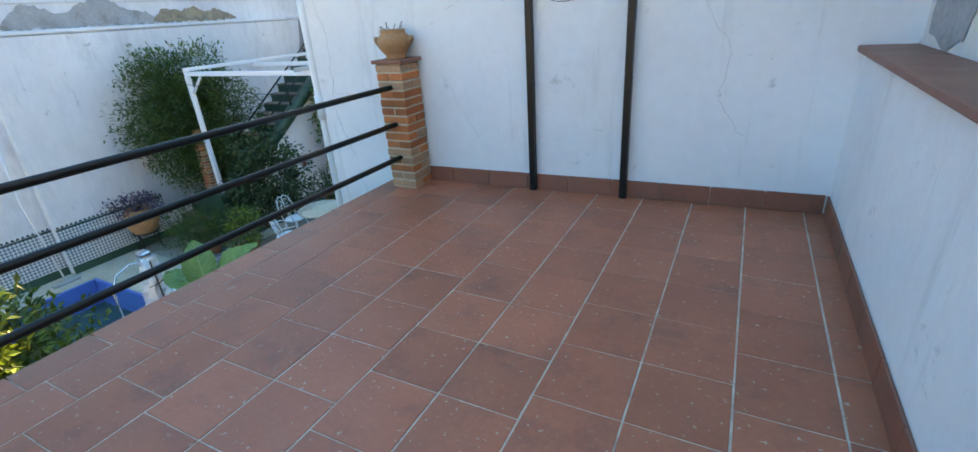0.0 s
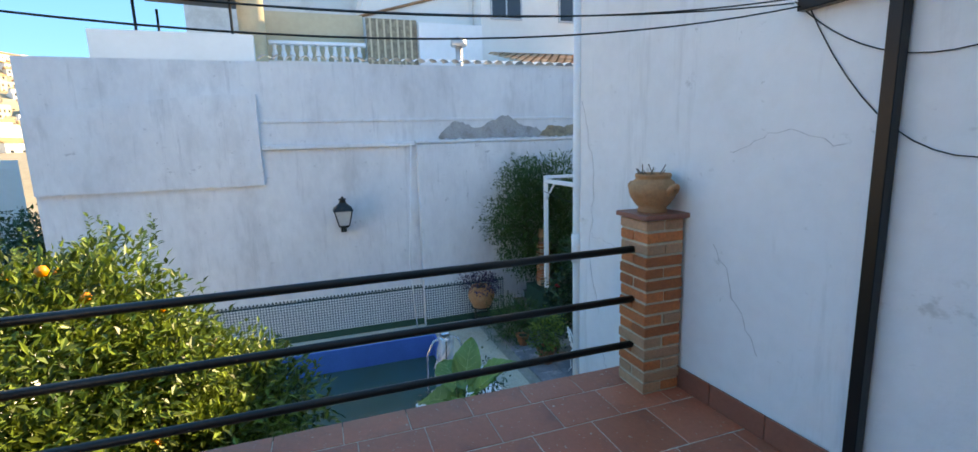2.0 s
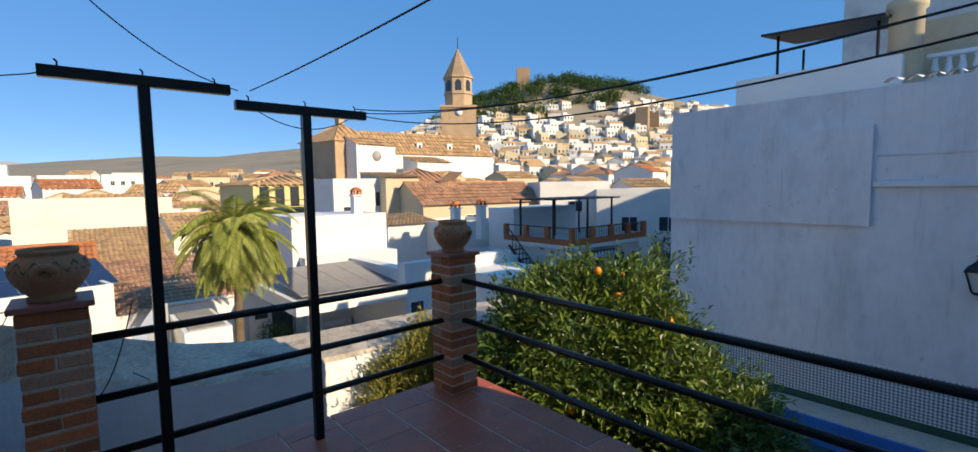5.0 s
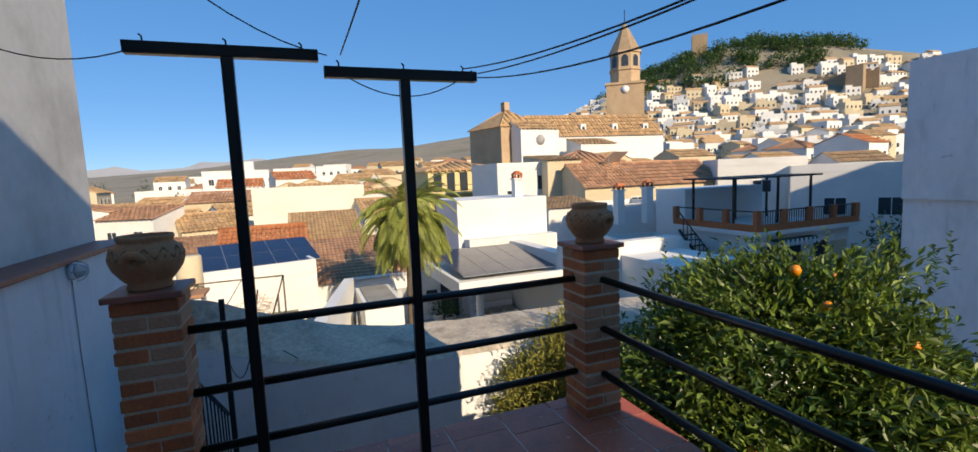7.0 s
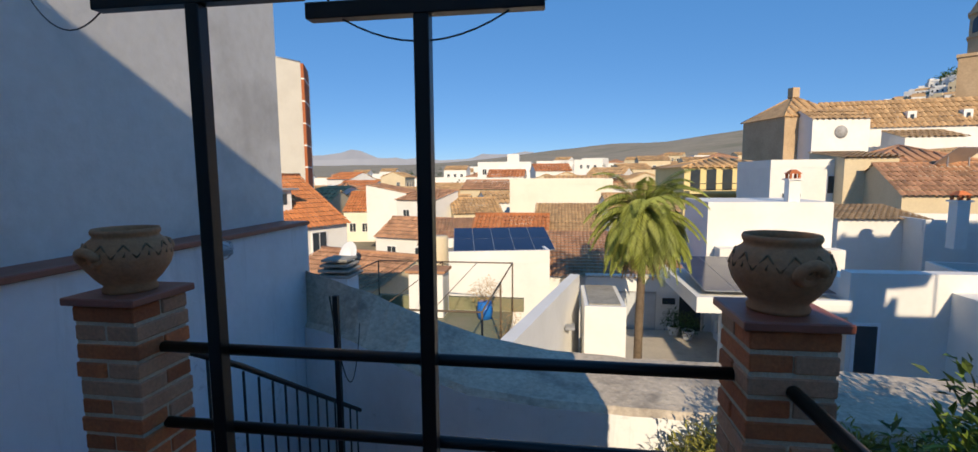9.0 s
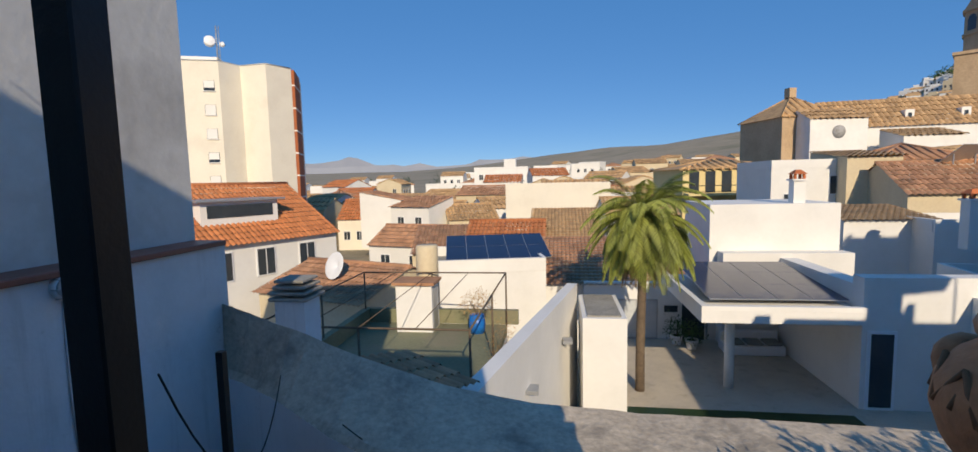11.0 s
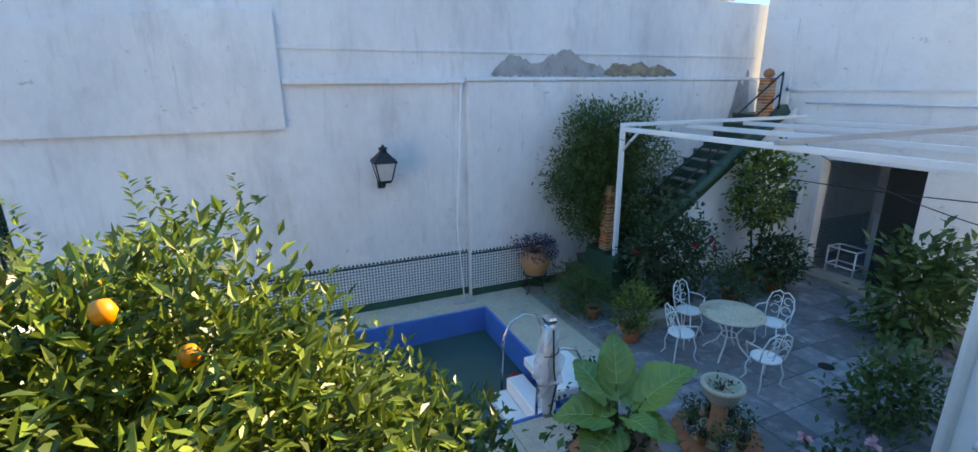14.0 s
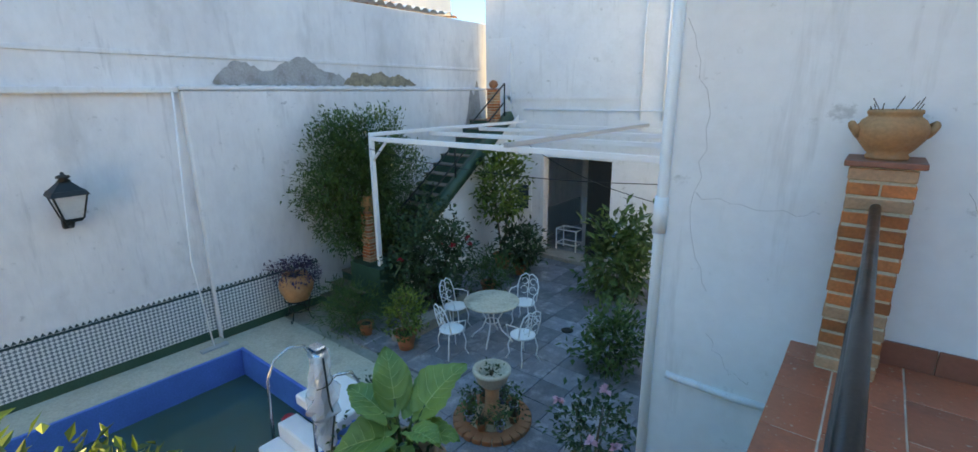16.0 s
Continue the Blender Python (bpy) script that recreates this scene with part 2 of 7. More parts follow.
M_ROOF = surf("roof_tile", (0.47, 0.25, 0.14), (0.36, 0.18, 0.10), 1.3, 0.9, 0.3, 8, island=0.22, fine=0.25, stain=(0.16, 0.11, 0.075), sscale=0.7, samount=0.55)
M_ROOF_OCHRE = surf("ochre_roof_tile", (0.54, 0.34, 0.17), (0.42, 0.25, 0.12), 1.0, 0.9, 0.3, 8, island=0.2, fine=0.25, stain=(0.17, 0.12, 0.08), sscale=0.5, samount=0.5)
M_ROOF_RED = surf("orange_roof_tile", (0.52, 0.19, 0.07), (0.42, 0.145, 0.055), 1.2, 0.85, 0.25, 8, island=0.15, fine=0.2)
M_BLOCK = surf("pale_cream_render", (0.76, 0.71, 0.60), (0.70, 0.65, 0.55), 0.4, 0.92, 0.1, 6, fine=0.06, stain=(0.62, 0.56, 0.46), sscale=0.2, samount=0.35)
M_CREAM = surf("cream_render", (0.62, 0.52, 0.36), (0.54, 0.45, 0.31), 0.4, 0.92, 0.15, 6, fine=0.1, stain=(0.45, 0.36, 0.25), sscale=0.25, samount=0.4)
M_YELLOW = surf("yellow_render", (0.68, 0.55, 0.28), (0.62, 0.49, 0.24), 0.4, 0.92, 0.15, 6, fine=0.1)
M_STONE = surf("church_stone", (0.50, 0.36, 0.23), (0.40, 0.28, 0.17), 0.25, 0.95, 0.3, 3, fine=0.2, stain=(0.28, 0.19, 0.12), sscale=0.15, samount=0.5)
M_RUIN = surf("castle_stone", (0.36, 0.26, 0.165), (0.26, 0.185, 0.115), 0.1, 0.95, 0.3, 1.5, fine=0.3)
M_TOWNWHITE = surf("town_whitewash", (0.76, 0.75, 0.72), (0.68, 0.67, 0.64), 0.5, 0.92, 0.1, 6, fine=0.06, rand=0.04)
M_GLASSDARK = surf("dark_window_glass", (0.03, 0.04, 0.05), (0.045, 0.055, 0.065), 1, 0.12, 0, 10, fine=0)
M_SOLAR = surf("solar_panel_glass", (0.012, 0.02, 0.05), (0.02, 0.03, 0.07), 1, 0.15, 0, 10, fine=0)
M_ALU = surf("grey_aluminium", (0.45, 0.46, 0.47), (0.4, 0.41, 0.42), 2, 0.45, 0, 20, metal=0.6, fine=0)
M_GREYWALL = surf("concrete", (0.33, 0.31, 0.27), (0.25, 0.235, 0.2), 1.1, 0.95, 0.5, 14, fine=0.25, stain=(0.16, 0.15, 0.13), sscale=1.5, samount=0.5)
M_COPING_OLD = surf("weathered_coping", (0.55, 0.47, 0.37), (0.38, 0.32, 0.25), 2.0, 0.96, 0.9, 24, fine=0.35, stain=(0.15, 0.135, 0.115), sscale=2.5, samount=0.65)
M_GREENROOF = surf("mossy_terrace", (0.21, 0.21, 0.125), (0.15, 0.155, 0.09), 0.6, 0.95, 0.3, 10, fine=0.2, stain=(0.27, 0.22, 0.15), sscale=0.5, samount=0.5)
M_LEAF = surf("orange_tree_leaf", (0.175, 0.24, 0.035), (0.038, 0.085, 0.018), 2.6, 0.42, 0, 10, fine=0, island=0.6, trans=0.28, spec=0.45)
M_LEAF_DARK = surf("dark_leaf", (0.022, 0.05, 0.014), (0.035, 0.07, 0.018), 2, 0.45, 0, 10, fine=0, island=0.4, trans=0.12)
M_LEAF_MID = surf("mid_leaf", (0.06, 0.12, 0.025), (0.045, 0.095, 0.02), 2, 0.45, 0, 10, fine=0, island=0.35, trans=0.2)
M_LEAF_VEIN = surf("pale_leaf_vein", (0.34, 0.46, 0.17), (0.28, 0.4, 0.13), 6, 0.5, 0.1, 30, fine=0.1)
M_LEAF_BIG = surf("elephant_ear_leaf", (0.19, 0.33, 0.08), (0.11, 0.22, 0.055), 5, 0.4, 0.1, 20, fine=0.1, trans=0.25)
M_LEAF_DRY = surf("feathery_shrub_leaf", (0.30, 0.28, 0.06), (0.22, 0.21, 0.05), 2, 0.95, 0, 10, fine=0, island=0.3, trans=0.2)
M_PALM = surf("palm_frond", (0.34, 0.37, 0.09), (0.24, 0.28, 0.065), 0.8, 0.5, 0, 10, fine=0, island=0.35, trans=0.15)
M_PALM_DRY = surf("dry_palm_frond", (0.45, 0.29, 0.13), (0.32, 0.2, 0.09), 0.8, 0.8, 0, 10, fine=0, island=0.3)
M_BARK = surf("bark", (0.15, 0.11, 0.075), (0.09, 0.065, 0.045), 6, 0.95, 0.8, 30)
M_ORANGE = surf("orange_peel", (0.75, 0.26, 0.015), (0.68, 0.20, 0.01), 4, 0.45, 0.1, 80, fine=0)
M_PINK = surf("pink_petal", (0.75, 0.36, 0.42), (0.65, 0.28, 0.34), 9, 0.7, 0, 10, fine=0)
M_RED = surf("red_petal", (0.55, 0.015, 0.03), (0.42, 0.01, 0.02), 9, 0.6, 0, 10, fine=0)
M_PURPLE = surf("purple_leaf", (0.06, 0.022, 0.07), (0.04, 0.016, 0.05), 6, 0.5, 0, 10, fine=0, island=0.4)
M_GROUND = surf("town_ground", (0.31, 0.26, 0.185), (0.23, 0.20, 0.14), 0.03, 0.97, 0, 1, fine=0.3, stain=(0.11, 0.12, 0.06), sscale=0.012, samount=0.6)


# ---------- terrace ----------
XW, XP, YB, YF, XE = -4.07, 0.12, 4.23, 0.22, -3.14
ZC = -2.85
terrace_slab = struct("floor_terrace", mbox(XE + 0.02, YF + 0.02, -2.85, XP, YB, -0.0035), M_GROUT, "terrace floor bed of pale worn grout")
ASKEW = Matrix.Translation((XP, YB - 0.004, 0)) @ Matrix.Rotation(radians(2.45), 4, "Z") @ Matrix.Translation((-XP, -YB, 0))
bmw = bmesh.new()
box(bmw, -3.94, YB, -2.9, 7, 9.0, 4.6)
wall_back = struct("wall_house", bmw, M_PLASTER, "white plastered house wall with fine cracks behind the terrace")
wall_back.matrix_basis = ASKEW
# side house with a low wall, coping and set-back upper wall
wall_side = struct("wall_side_low", mbox(XP, -2.42, -7.5, 6, YB - 0.003, 0.98), M_PLASTER, "white plastered low side wall of the terrace")
wall_side_up = struct("wall_side_upper", mbox(0.36, -2.42, 0.984, 6, YB - 0.003, 5.0), M_PLASTER_GREY, "stained beige upper wall set back above the coping")
tagged(new("coping_side", mesh_of("coping_side", mbox(XP - 0.035, -2.40, 0.984, 0.357, YB - 0.006, 1.02, 0.006), M_SKIRT)), "terracotta coping on the low side wall", "coping", kind="structure")
# low sloping wall beyond the stair
bml = bmesh.new()
prof = [(0.115, -2.28, 0.06, -2.41, 0.55), (-0.5, -1.95, 0.06, -2.30, 0.40), (-1.0, -1.72, -0.06, -2.34, 0.19), (-1.6, -1.53, -0.165, -2.40, -0.02), (-2.2, -1.45, -0.19, -2.42, -0.13),
        (-3.0, -1.42, -0.20, -2.42, -0.17), (-4.4, -1.42, -0.21, -2.42, -0.19), (-6.5, -1.5, -0.31, -2.42, -0.29), (-9.0, -1.6, -0.46, -2.42, -0.44)]
dense = []
for p, q in zip(prof, prof[1:]):
    n = max(2, int((p[0] - q[0]) / 0.11))
    dense += [[u + (v - u) * k / n for u, v in zip(p, q)] for k in range(n)]
dense.append(list(prof[-1]))
lo = []
for x, y0, z0, y1, z1 in dense:
    w = 0.018 * noise.noise(Vector((x * 3.1, 0, 0)))
    h0, h1 = [0.012 * noise.noise(Vector((x * 4.3, k, 2.0))) for k in (0, 5)]
    lo.append([bml.verts.new(p) for p in ((x, y0 + w, -7.5), (x, y0 + w, z0 - 0.04 + h0), (x, y0 - 0.05 + w, z0 + h0), (x, y1 + 0.07, z1 + h1), (x, y1 - w, z1 - 0.04), (x, y1 - w, -7.5))])
for a, b in zip(lo, lo[1:]):
    for k in range(5):
        f = bml.faces.new((a[k], a[k + 1], b[k + 1], b[k]))
        f.material_index = 1 if k in (1, 2, 3) else 0
bml.faces.new(lo[-1]); bml.faces.new(lo[0][::-1])
bmesh.ops.recalc_face_normals(bml, faces=bml.faces)
low_wall = tagged(new("wall_low", mesh_of("wall_low", bml, [M_PLASTER, M_COPING_OLD])), "low sloping garden wall with a weathered concrete top", "wall", kind="structure")

# ---------- courtyard ----------
wall_far = struct("wall_far", mbox(-12.2, -2.75, -7.5, -11.75, 12.3, 3.17), M_PLASTER_OLD, "tall stained whitewashed courtyard wall")
court_bed = struct("floor_courtyard", mbox(-12.3, -2.0, -4.6, XE, 12.0, -4.3), M_GREYWALL, "courtyard ground bed")


# ---------- ground to the horizon ----------
def ground_z(x, y):
    r = math.hypot(x, y)
    s = -0.72 * x - 0.69 * y
    z = -7.4 + 0.055 * max(0, s - 25) * min(1, s / 120 if s > 0 else 0)
    z = min(z, 22)
    h = math.hypot(x + 335, y + 315)
    z += 70 * math.exp(-(h / 125) ** 2) + 34 * math.exp(-(math.hypot(x + 430, y + 190) / 120) ** 2)
    z += 62 * math.exp(-(math.hypot(x + 470, y + 830) / 300) ** 2) * (1 + 0.5 * noise.noise(Vector((x / 130, y / 130, 7.0)))) + 40 * math.exp(-(math.hypot(x + 90, y + 1150) / 260) ** 2)
    if r > 900:
        k = 0.22 * min(1, (r - 900) / 3000)
        n = noise.fractal(Vector((x / 1500, y / 1500, 3.3)), 1.0, 2.1, 5)
        z += k * (150 + 190 * n) + 90 * k * max(0, s / r) 
    return z


bmg = bmesh.new()
radii = [0, 8, 16, 30, 45, 60, 80, 100, 125, 150, 180, 210, 240, 270, 300, 330, 360, 390, 420, 450, 480, 520, 560, 620, 700, 800, 950, 1200, 1500, 1900, 2400, 3000, 3600, 4200, 4800]
SEG = 180
prev = None
for r in radii:
    ring = [bmg.verts.new((r * math.cos(a), r * math.sin(a), ground_z(r * math.cos(a), r * math.sin(a)))) for a in [2 * math.pi * k / SEG for k in range(SEG)]] if r else [bmg.verts.new((0, 0, ground_z(0, 0)))]
    if prev is not None:
        for k in range(SEG):
            q = (prev[0], ring[k], ring[(k + 1) % SEG]) if len(prev) == 1 else (prev[k], ring[k], ring[(k + 1) % SEG], prev[(k + 1) % SEG])
            bmg.faces.new(q).smooth = True
    prev = ring
struct("ground", bmg, M_GROUND, "dry hillside ground reaching far mountains")


# ---------- brick pillars with pots ----------
def brick_mesh(lx, ly, mat, nm):
    return mesh_of(nm, mbox(-lx / 2, -ly / 2, -0.0265, lx / 2, ly / 2, 0.0265, 0.004), mat)


BR = [brick_mesh(0.24, 0.117, m, "brick") for m in (M_BRICK, M_BRICK_PALE)]


def pillar(at, label, seed):
    rnd = random.Random(seed)
    p = thing("brick_pillar", label, "pillar", at, 0, "brick pillars of the railing")
    part("mortar_core", mbox(-0.114, -0.114, 0, 0.114, 0.114, 1.0), M_MORTAR, p)
    n = 15
    for k in range(n):
        z = 0.036 + k * 0.0667
        along = k % 2
        for s in (-1, 1):
            b = part("brick", BR[1 if rnd.random() < 0.38 else 0], None, p)
            j = rnd.uniform(-0.003, 0.003)
            b.matrix_basis = pose(s * 0.0615 + j, j, z, 0, 0, 90 + rnd.uniform(-1, 1)) if along else pose(j, s * 0.0615 + j, z, 0, 0, rnd.uniform(-1, 1))
    part("cap", mbox(-0.142, -0.142, 1.003, 0.142, 0.142, 1.03, 0.004), M_SKIRT, p, "terracotta tile cap")
    return p


def pot(at, rz, label, s=1.0, incised=True):
    p = thing("clay_pot", label, "plant pot", at, rz, "clay pots on the pillars")
    prof = [(0.0, 0), (0.082, 0), (0.086, 0.012), (0.078, 0.026), (0.10, 0.05), (0.128, 0.09), (0.139, 0.125), (0.136, 0.155), (0.12, 0.182), (0.103, 0.195), (0.099, 0.203),
            (0.104, 0.21), (0.106, 0.22), (0.102, 0.229), (0.096, 0.226), (0.092, 0.205), (0.118, 0.165), (0.12, 0.12), (0.09, 0.06), (0.0, 0.055)]
    part("body", mlathe([(r * s, z * s) for r, z in prof], 40), M_POT, p)
    part("soil", mlathe([(0.0, 0.078 * s), (0.10 * s, 0.077 * s), (0.10 * s, 0.07 * s)], 24), M_SOIL, p)
    for sx in (-1, 1):
        bm = bmesh.new()
        ring = arc((sx * 0.142 * s, 0, 0.135 * s), 0.032 * s, 0, 2 * math.pi, 16, (0, 1, 0), (sx * 0.5, 0, 0.86))
        tube(bm, ring[:-1] + [ring[0]], 0.016 * s, 8)
        part("handle", bm, M_POT, p)
    def on(a, z):
        rr = 0.139 - max(0, z - 0.13) * 0.27
        return (rr * s * math.cos(a), rr * s * math.sin(a), z * s)
    for k in range(24 if incised else 0):
        a0, a1 = 2 * math.pi * k / 24, 2 * math.pi * (k + 1) / 24
        z0, z1 = (0.18, 0.134) if k % 2 else (0.134, 0.18)
        part("incised_stroke", mtube([on(a0, z0), on((a0 + a1) / 2, (z0 + z1) / 2), on(a1, z1)], 0.0034 * s, 5), M_INCISED, p)
    for k in range(12 if incised else 0):
        a = 2 * math.pi * (k + 0.5) / 12
        part("incised_stroke", mtube([on(a, 0.138), on(a + 0.03, 0.155)], 0.004 * s, 5), M_INCISED, p)
    return p


PA, PB, PC = (-2.915, 3.96, 0), (-2.915, 0.355, 0), (-0.715, 0.355, 0)
for at, sd in ((PA, 3), (PB, 5), (PC, 8)):
    pillar(at, "square brick pillar with terracotta cap carrying a clay pot", sd)
potA = pot((PA[0], PA[1], 1.03), 12, "ochre clay pot with dry twigs on a brick pillar", 0.93, False)
potB = pot((PB[0], PB[1], 1.03), 98, "ochre clay pot with zigzag band on the corner pillar", 1.0)
potC = pot((PC[0], PC[1], 1.03), 85, "empty ochre clay pot on the pillar by the stair", 1.0)


def railing(name, a, b, label, grp):
    r = thing(name, label, "railing", (0, 0, 0))
    for z in (0.825, 0.535, 0.262):
        part("rail", mtube([(a[0], a[1], z), ((a[0] + b[0]) / 2, (a[1] + b[1]) / 2, z), (b[0], b[1], z)], 0.0205, 14), M_BLACK, r)
    return r


rail_w = railing("railing", (-2.918, 3.85, 0), (-2.918, 0.465, 0), "three black steel rails between brick pillars", "")
rail_s = railing("railing", (-2.80, 0.362, 0), (-0.83, 0.362, 0), "three black steel rails at the front of the terrace", "")


def t_post(at, h, label, wid=0.735):
    p = thing("clothesline_post", label, "clothesline post", at, 0, "clothesline posts")
    part("post", mbox(-0.024, -0.024, 0, 0.024, 0.024, h - 0.05, 0.003), M_BLACK, p)
    part("crossbar", mbox(-wid / 2, -0.024, h - 0.05, wid / 2, 0.024, h, 0.003), M_BLACK, p)
    for k in (-0.3, 0.0, 0.3):
        part("hook", mtube([(k, 0, h), (k, 0, h + 0.02), (k + 0.01, 0, h + 0.03)], 0.004, 6), M_BLACK_MATT, p)
    return p


t_post((-1.095, 0.408, 0), 2.04, "tall black T-shaped clothesline post by the front rail")
t_post((-1.85, 0.41, 0), 1.97, "shorter black T-shaped clothesline post by the front rail")
t_post((-1.15, 4.135, 0), 2.02, "black T-shaped clothesline post against the white wall")
t_post((-1.845, 4.107, 0), 1.97, "black T-shaped clothesline post beside the brick pillar")

# ---------- foliage helpers ----------
def leaf(bm, p, d, up, ln, wd):
    d = d.normalized()
    s = d.cross(up)
    s = s.normalized() if s.length > 1e-4 else d.orthogonal().normalized()
    n = s.cross(d)
    a = bm.verts.new(p)
    b = bm.verts.new(p + d * ln * 0.45 + s * wd * 0.5 + n * wd * 0.16)
    c = bm.verts.new(p + d * ln - n * ln * 0.1)
    e = bm.verts.new(p + d * ln * 0.45 - s * wd * 0.5 + n * wd * 0.16)
    bm.faces.new((a, b, c))
    bm.faces.new((a, c, e))


def crown(bm, c, rad, n, ln, wd, seed, lumps=1.6, keep=0.30, inner=0.55, droop=0.0):
    """Many leaves on twig ends, inside an uneven egg-shaped crown with gaps."""
    rnd = random.Random(seed)
    c, made = Vector(c), 0
    while made < n:
        u = Vector((rnd.gauss(0, 1), rnd.gauss(0, 1), rnd.gauss(0, 1))).normalized()
        g = noise.noise(u * lumps + Vector((seed, 0, 0)))
        r = (inner + (1 - inner) * rnd.random() ** 0.5) * (1 + 0.42 * g)
        p = Vector((c[0] + u[0] * rad[0] * r, c[1] + u[1] * rad[1] * r, c[2] + u[2] * rad[2] * r))
        if noise.noise(p * 2.6 + Vector((0, seed, 0))) < -keep:
            continue
        for k in range(rnd.randint(3, 6)):
            d = (u * 0.7 + Vector((rnd.gauss(0, 0.6), rnd.gauss(0, 0.6), rnd.gauss(0.15, 0.6) - droop))).normalized()
            q = p + Vector((rnd.gauss(0, 1), rnd.gauss(0, 1), rnd.gauss(0, 1))) * ln * 0.7
            leaf(bm, q, d, Vector((rnd.gauss(0, 0.3), rnd.gauss(0, 0.3), 1)), ln * rnd.uniform(0.7, 1.2), wd * rnd.uniform(0.7, 1.2))
            made += 1
    return bm


def shoots(bm, starts, ln, wd, seed, n=16, length=0.45):
    rnd = random.Random(seed)
    for s in starts:
        s = Vector(s)
        lean = Vector((rnd.gauss(0, 0.25), rnd.gauss(0, 0.25), 1)).normalized()
        for k in range(n):
            p = s + lean * length * k / n
            a = rnd.uniform(0, 6.28)
            leaf(bm, p, Vector((math.cos(a), math.sin(a), rnd.uniform(0.3, 1.0))), Vector((0, 0, 1)), ln * rnd.uniform(0.7, 1.1) * (1.1 - 0.5 * k / n), wd * rnd.uniform(0.7, 1.1))
    return bm


# ---------- terrace details ----------
def tile_mesh(w, l):
    return mesh_of("tile", mbox(-w / 2, -l / 2, -0.012, w / 2, l / 2, 0.0, 0.0025), M_TILE)


# wall fittings on the side wall
bh = thing("bulkhead_lamp", "round caged white bulkhead lamp on the side wall", "wall lamp", (XP, -1.19, 0.93))
part("base", mlathe([(0.0, 0), (0.06, 0), (0.06, 0.03), (0.052, 0.035), (0.0, 0.035)], 20), M_WHITE, bh).matrix_basis = pose(0, 0, 0, 0, -90, 0)
part("glass", mlathe([(0.05, 0.035), (0.05, 0.055), (0.036, 0.085), (0.0, 0.095)], 20), M_LAMPGLASS, bh).matrix_basis = pose(0, 0, 0, 0, -90, 0)
for k in range(4):
    cage = arc((0, 0, 0.03), 0.072, 0, math.pi, 10, (math.cos(k * 0.785), math.sin(k * 0.785), 0), (0, 0, 1))
    part("cage_bar", mtube(cage, 0.003, 6), M_ALU, bh).matrix_basis = pose(0, 0, 0, 0, -90, 0)
cb = thing("lamp_cable", "thin grey cable running down from the lamp", "cable", (XP, -1.19, 0.86))
part("cable", mtube([(-0.006, 0, 0), (-0.006, 0.01, -0.5), (-0.006, -0.015, -1.2), (-0.006, 0.02, -2.0)], 0.004, 6), M_ALU, cb)
# damaged corner of the upper wall
bmq = bmesh.new()
rq = random.Random(4)
cen = bmq.verts.new((0.357, 3.9, 1.3))
ringq = [bmq.verts.new((0.355, 3.86 + 0.32 * math.cos(a) * rq.uniform(0.8, 1.1), 1.24 + 0.24 * math.sin(a) * rq.uniform(0.8, 1.1))) for a in [6.283 * k / 18 for k in range(18)]]
for k in range(18):
    bmq.faces.new((cen, ringq[k], ringq[(k + 1) % 18]))
part("cement_patch", bmq, M_PATCH, wall_side_up, "grey bare cement patch")

# stair down to the garden, with its rail
stair = thing("garden_stair", "white rendered stair going down beside the side wall", "stair", (0, 0, 0))
for k in range(9):
    part("step", mbox(-0.58, YF - 0.02 - 0.27 * (k + 1), -2.6, XP - 0.004, YF - 0.02 - 0.27 * k, -0.18 * (k + 1)), M_SKIRT, stair)
sr = thing("stair_railing", "black iron railing along the garden stair", "railing", (-0.62, 0.2, 0))
top = [(0, 0.0, 0.78), (0, -0.55, 0.45), (0, -2.0, -0.52)]
part("handrail", mtube(top, 0.016, 8), M_BLACK_MATT, sr)
part("bottom_rail", mtube([(x, y, z - 0.72) for x, y, z in top], 0.012, 8), M_BLACK_MATT, sr)
for k in range(16):
    y = -0.06 - 0.125 * k
    z = 0.78 + y * 0.65
    part("baluster", mtube([(0, y, z - 0.72), (0, y, z)], 0.007, 6), M_BLACK_MATT, sr)
part("end_post", mbox(-0.14, -1.41, -1.9, -0.105, -1.375, 0.62), M_BLACK_MATT, sr)

# cables
def cable(pts, r, label):
    c = thing("cable", label, "cable", pts[0])
    o = Vector(pts[0])
    part("strand", mtube([Vector(p) - o for p in pts], r, 5), M_WIRE, c)
    return c


cable(sag((-2.2, 4.12, 1.96), (-1.0, 4.17, 1.98), 0.62, 20), 0.0025, "thin black wire hanging in a loop on the white wall")
cable(sag((-2.25, 4.12, 1.97), (-1.15, 4.165, 2.0), 0.3, 20), 0.0025, "thin black wire hanging in a wide loop on the wall")
cable(sag((-2.2, 0.41, 1.98), (-1.55, 0.41, 1.95), 0.12), 0.003, "black wire hooked on the clothesline crossbar")
cable(sag((-1.5, 0.41, 2.02), (-0.2, 1.0, 3.1), 0.25), 0.003, "black wire rising from a clothesline post")
cable(sag((-0.78, 0.41, 2.02), (0.34, -0.2, 2.45), 0.18), 0.003, "black wire from a clothesline post to the side wall")
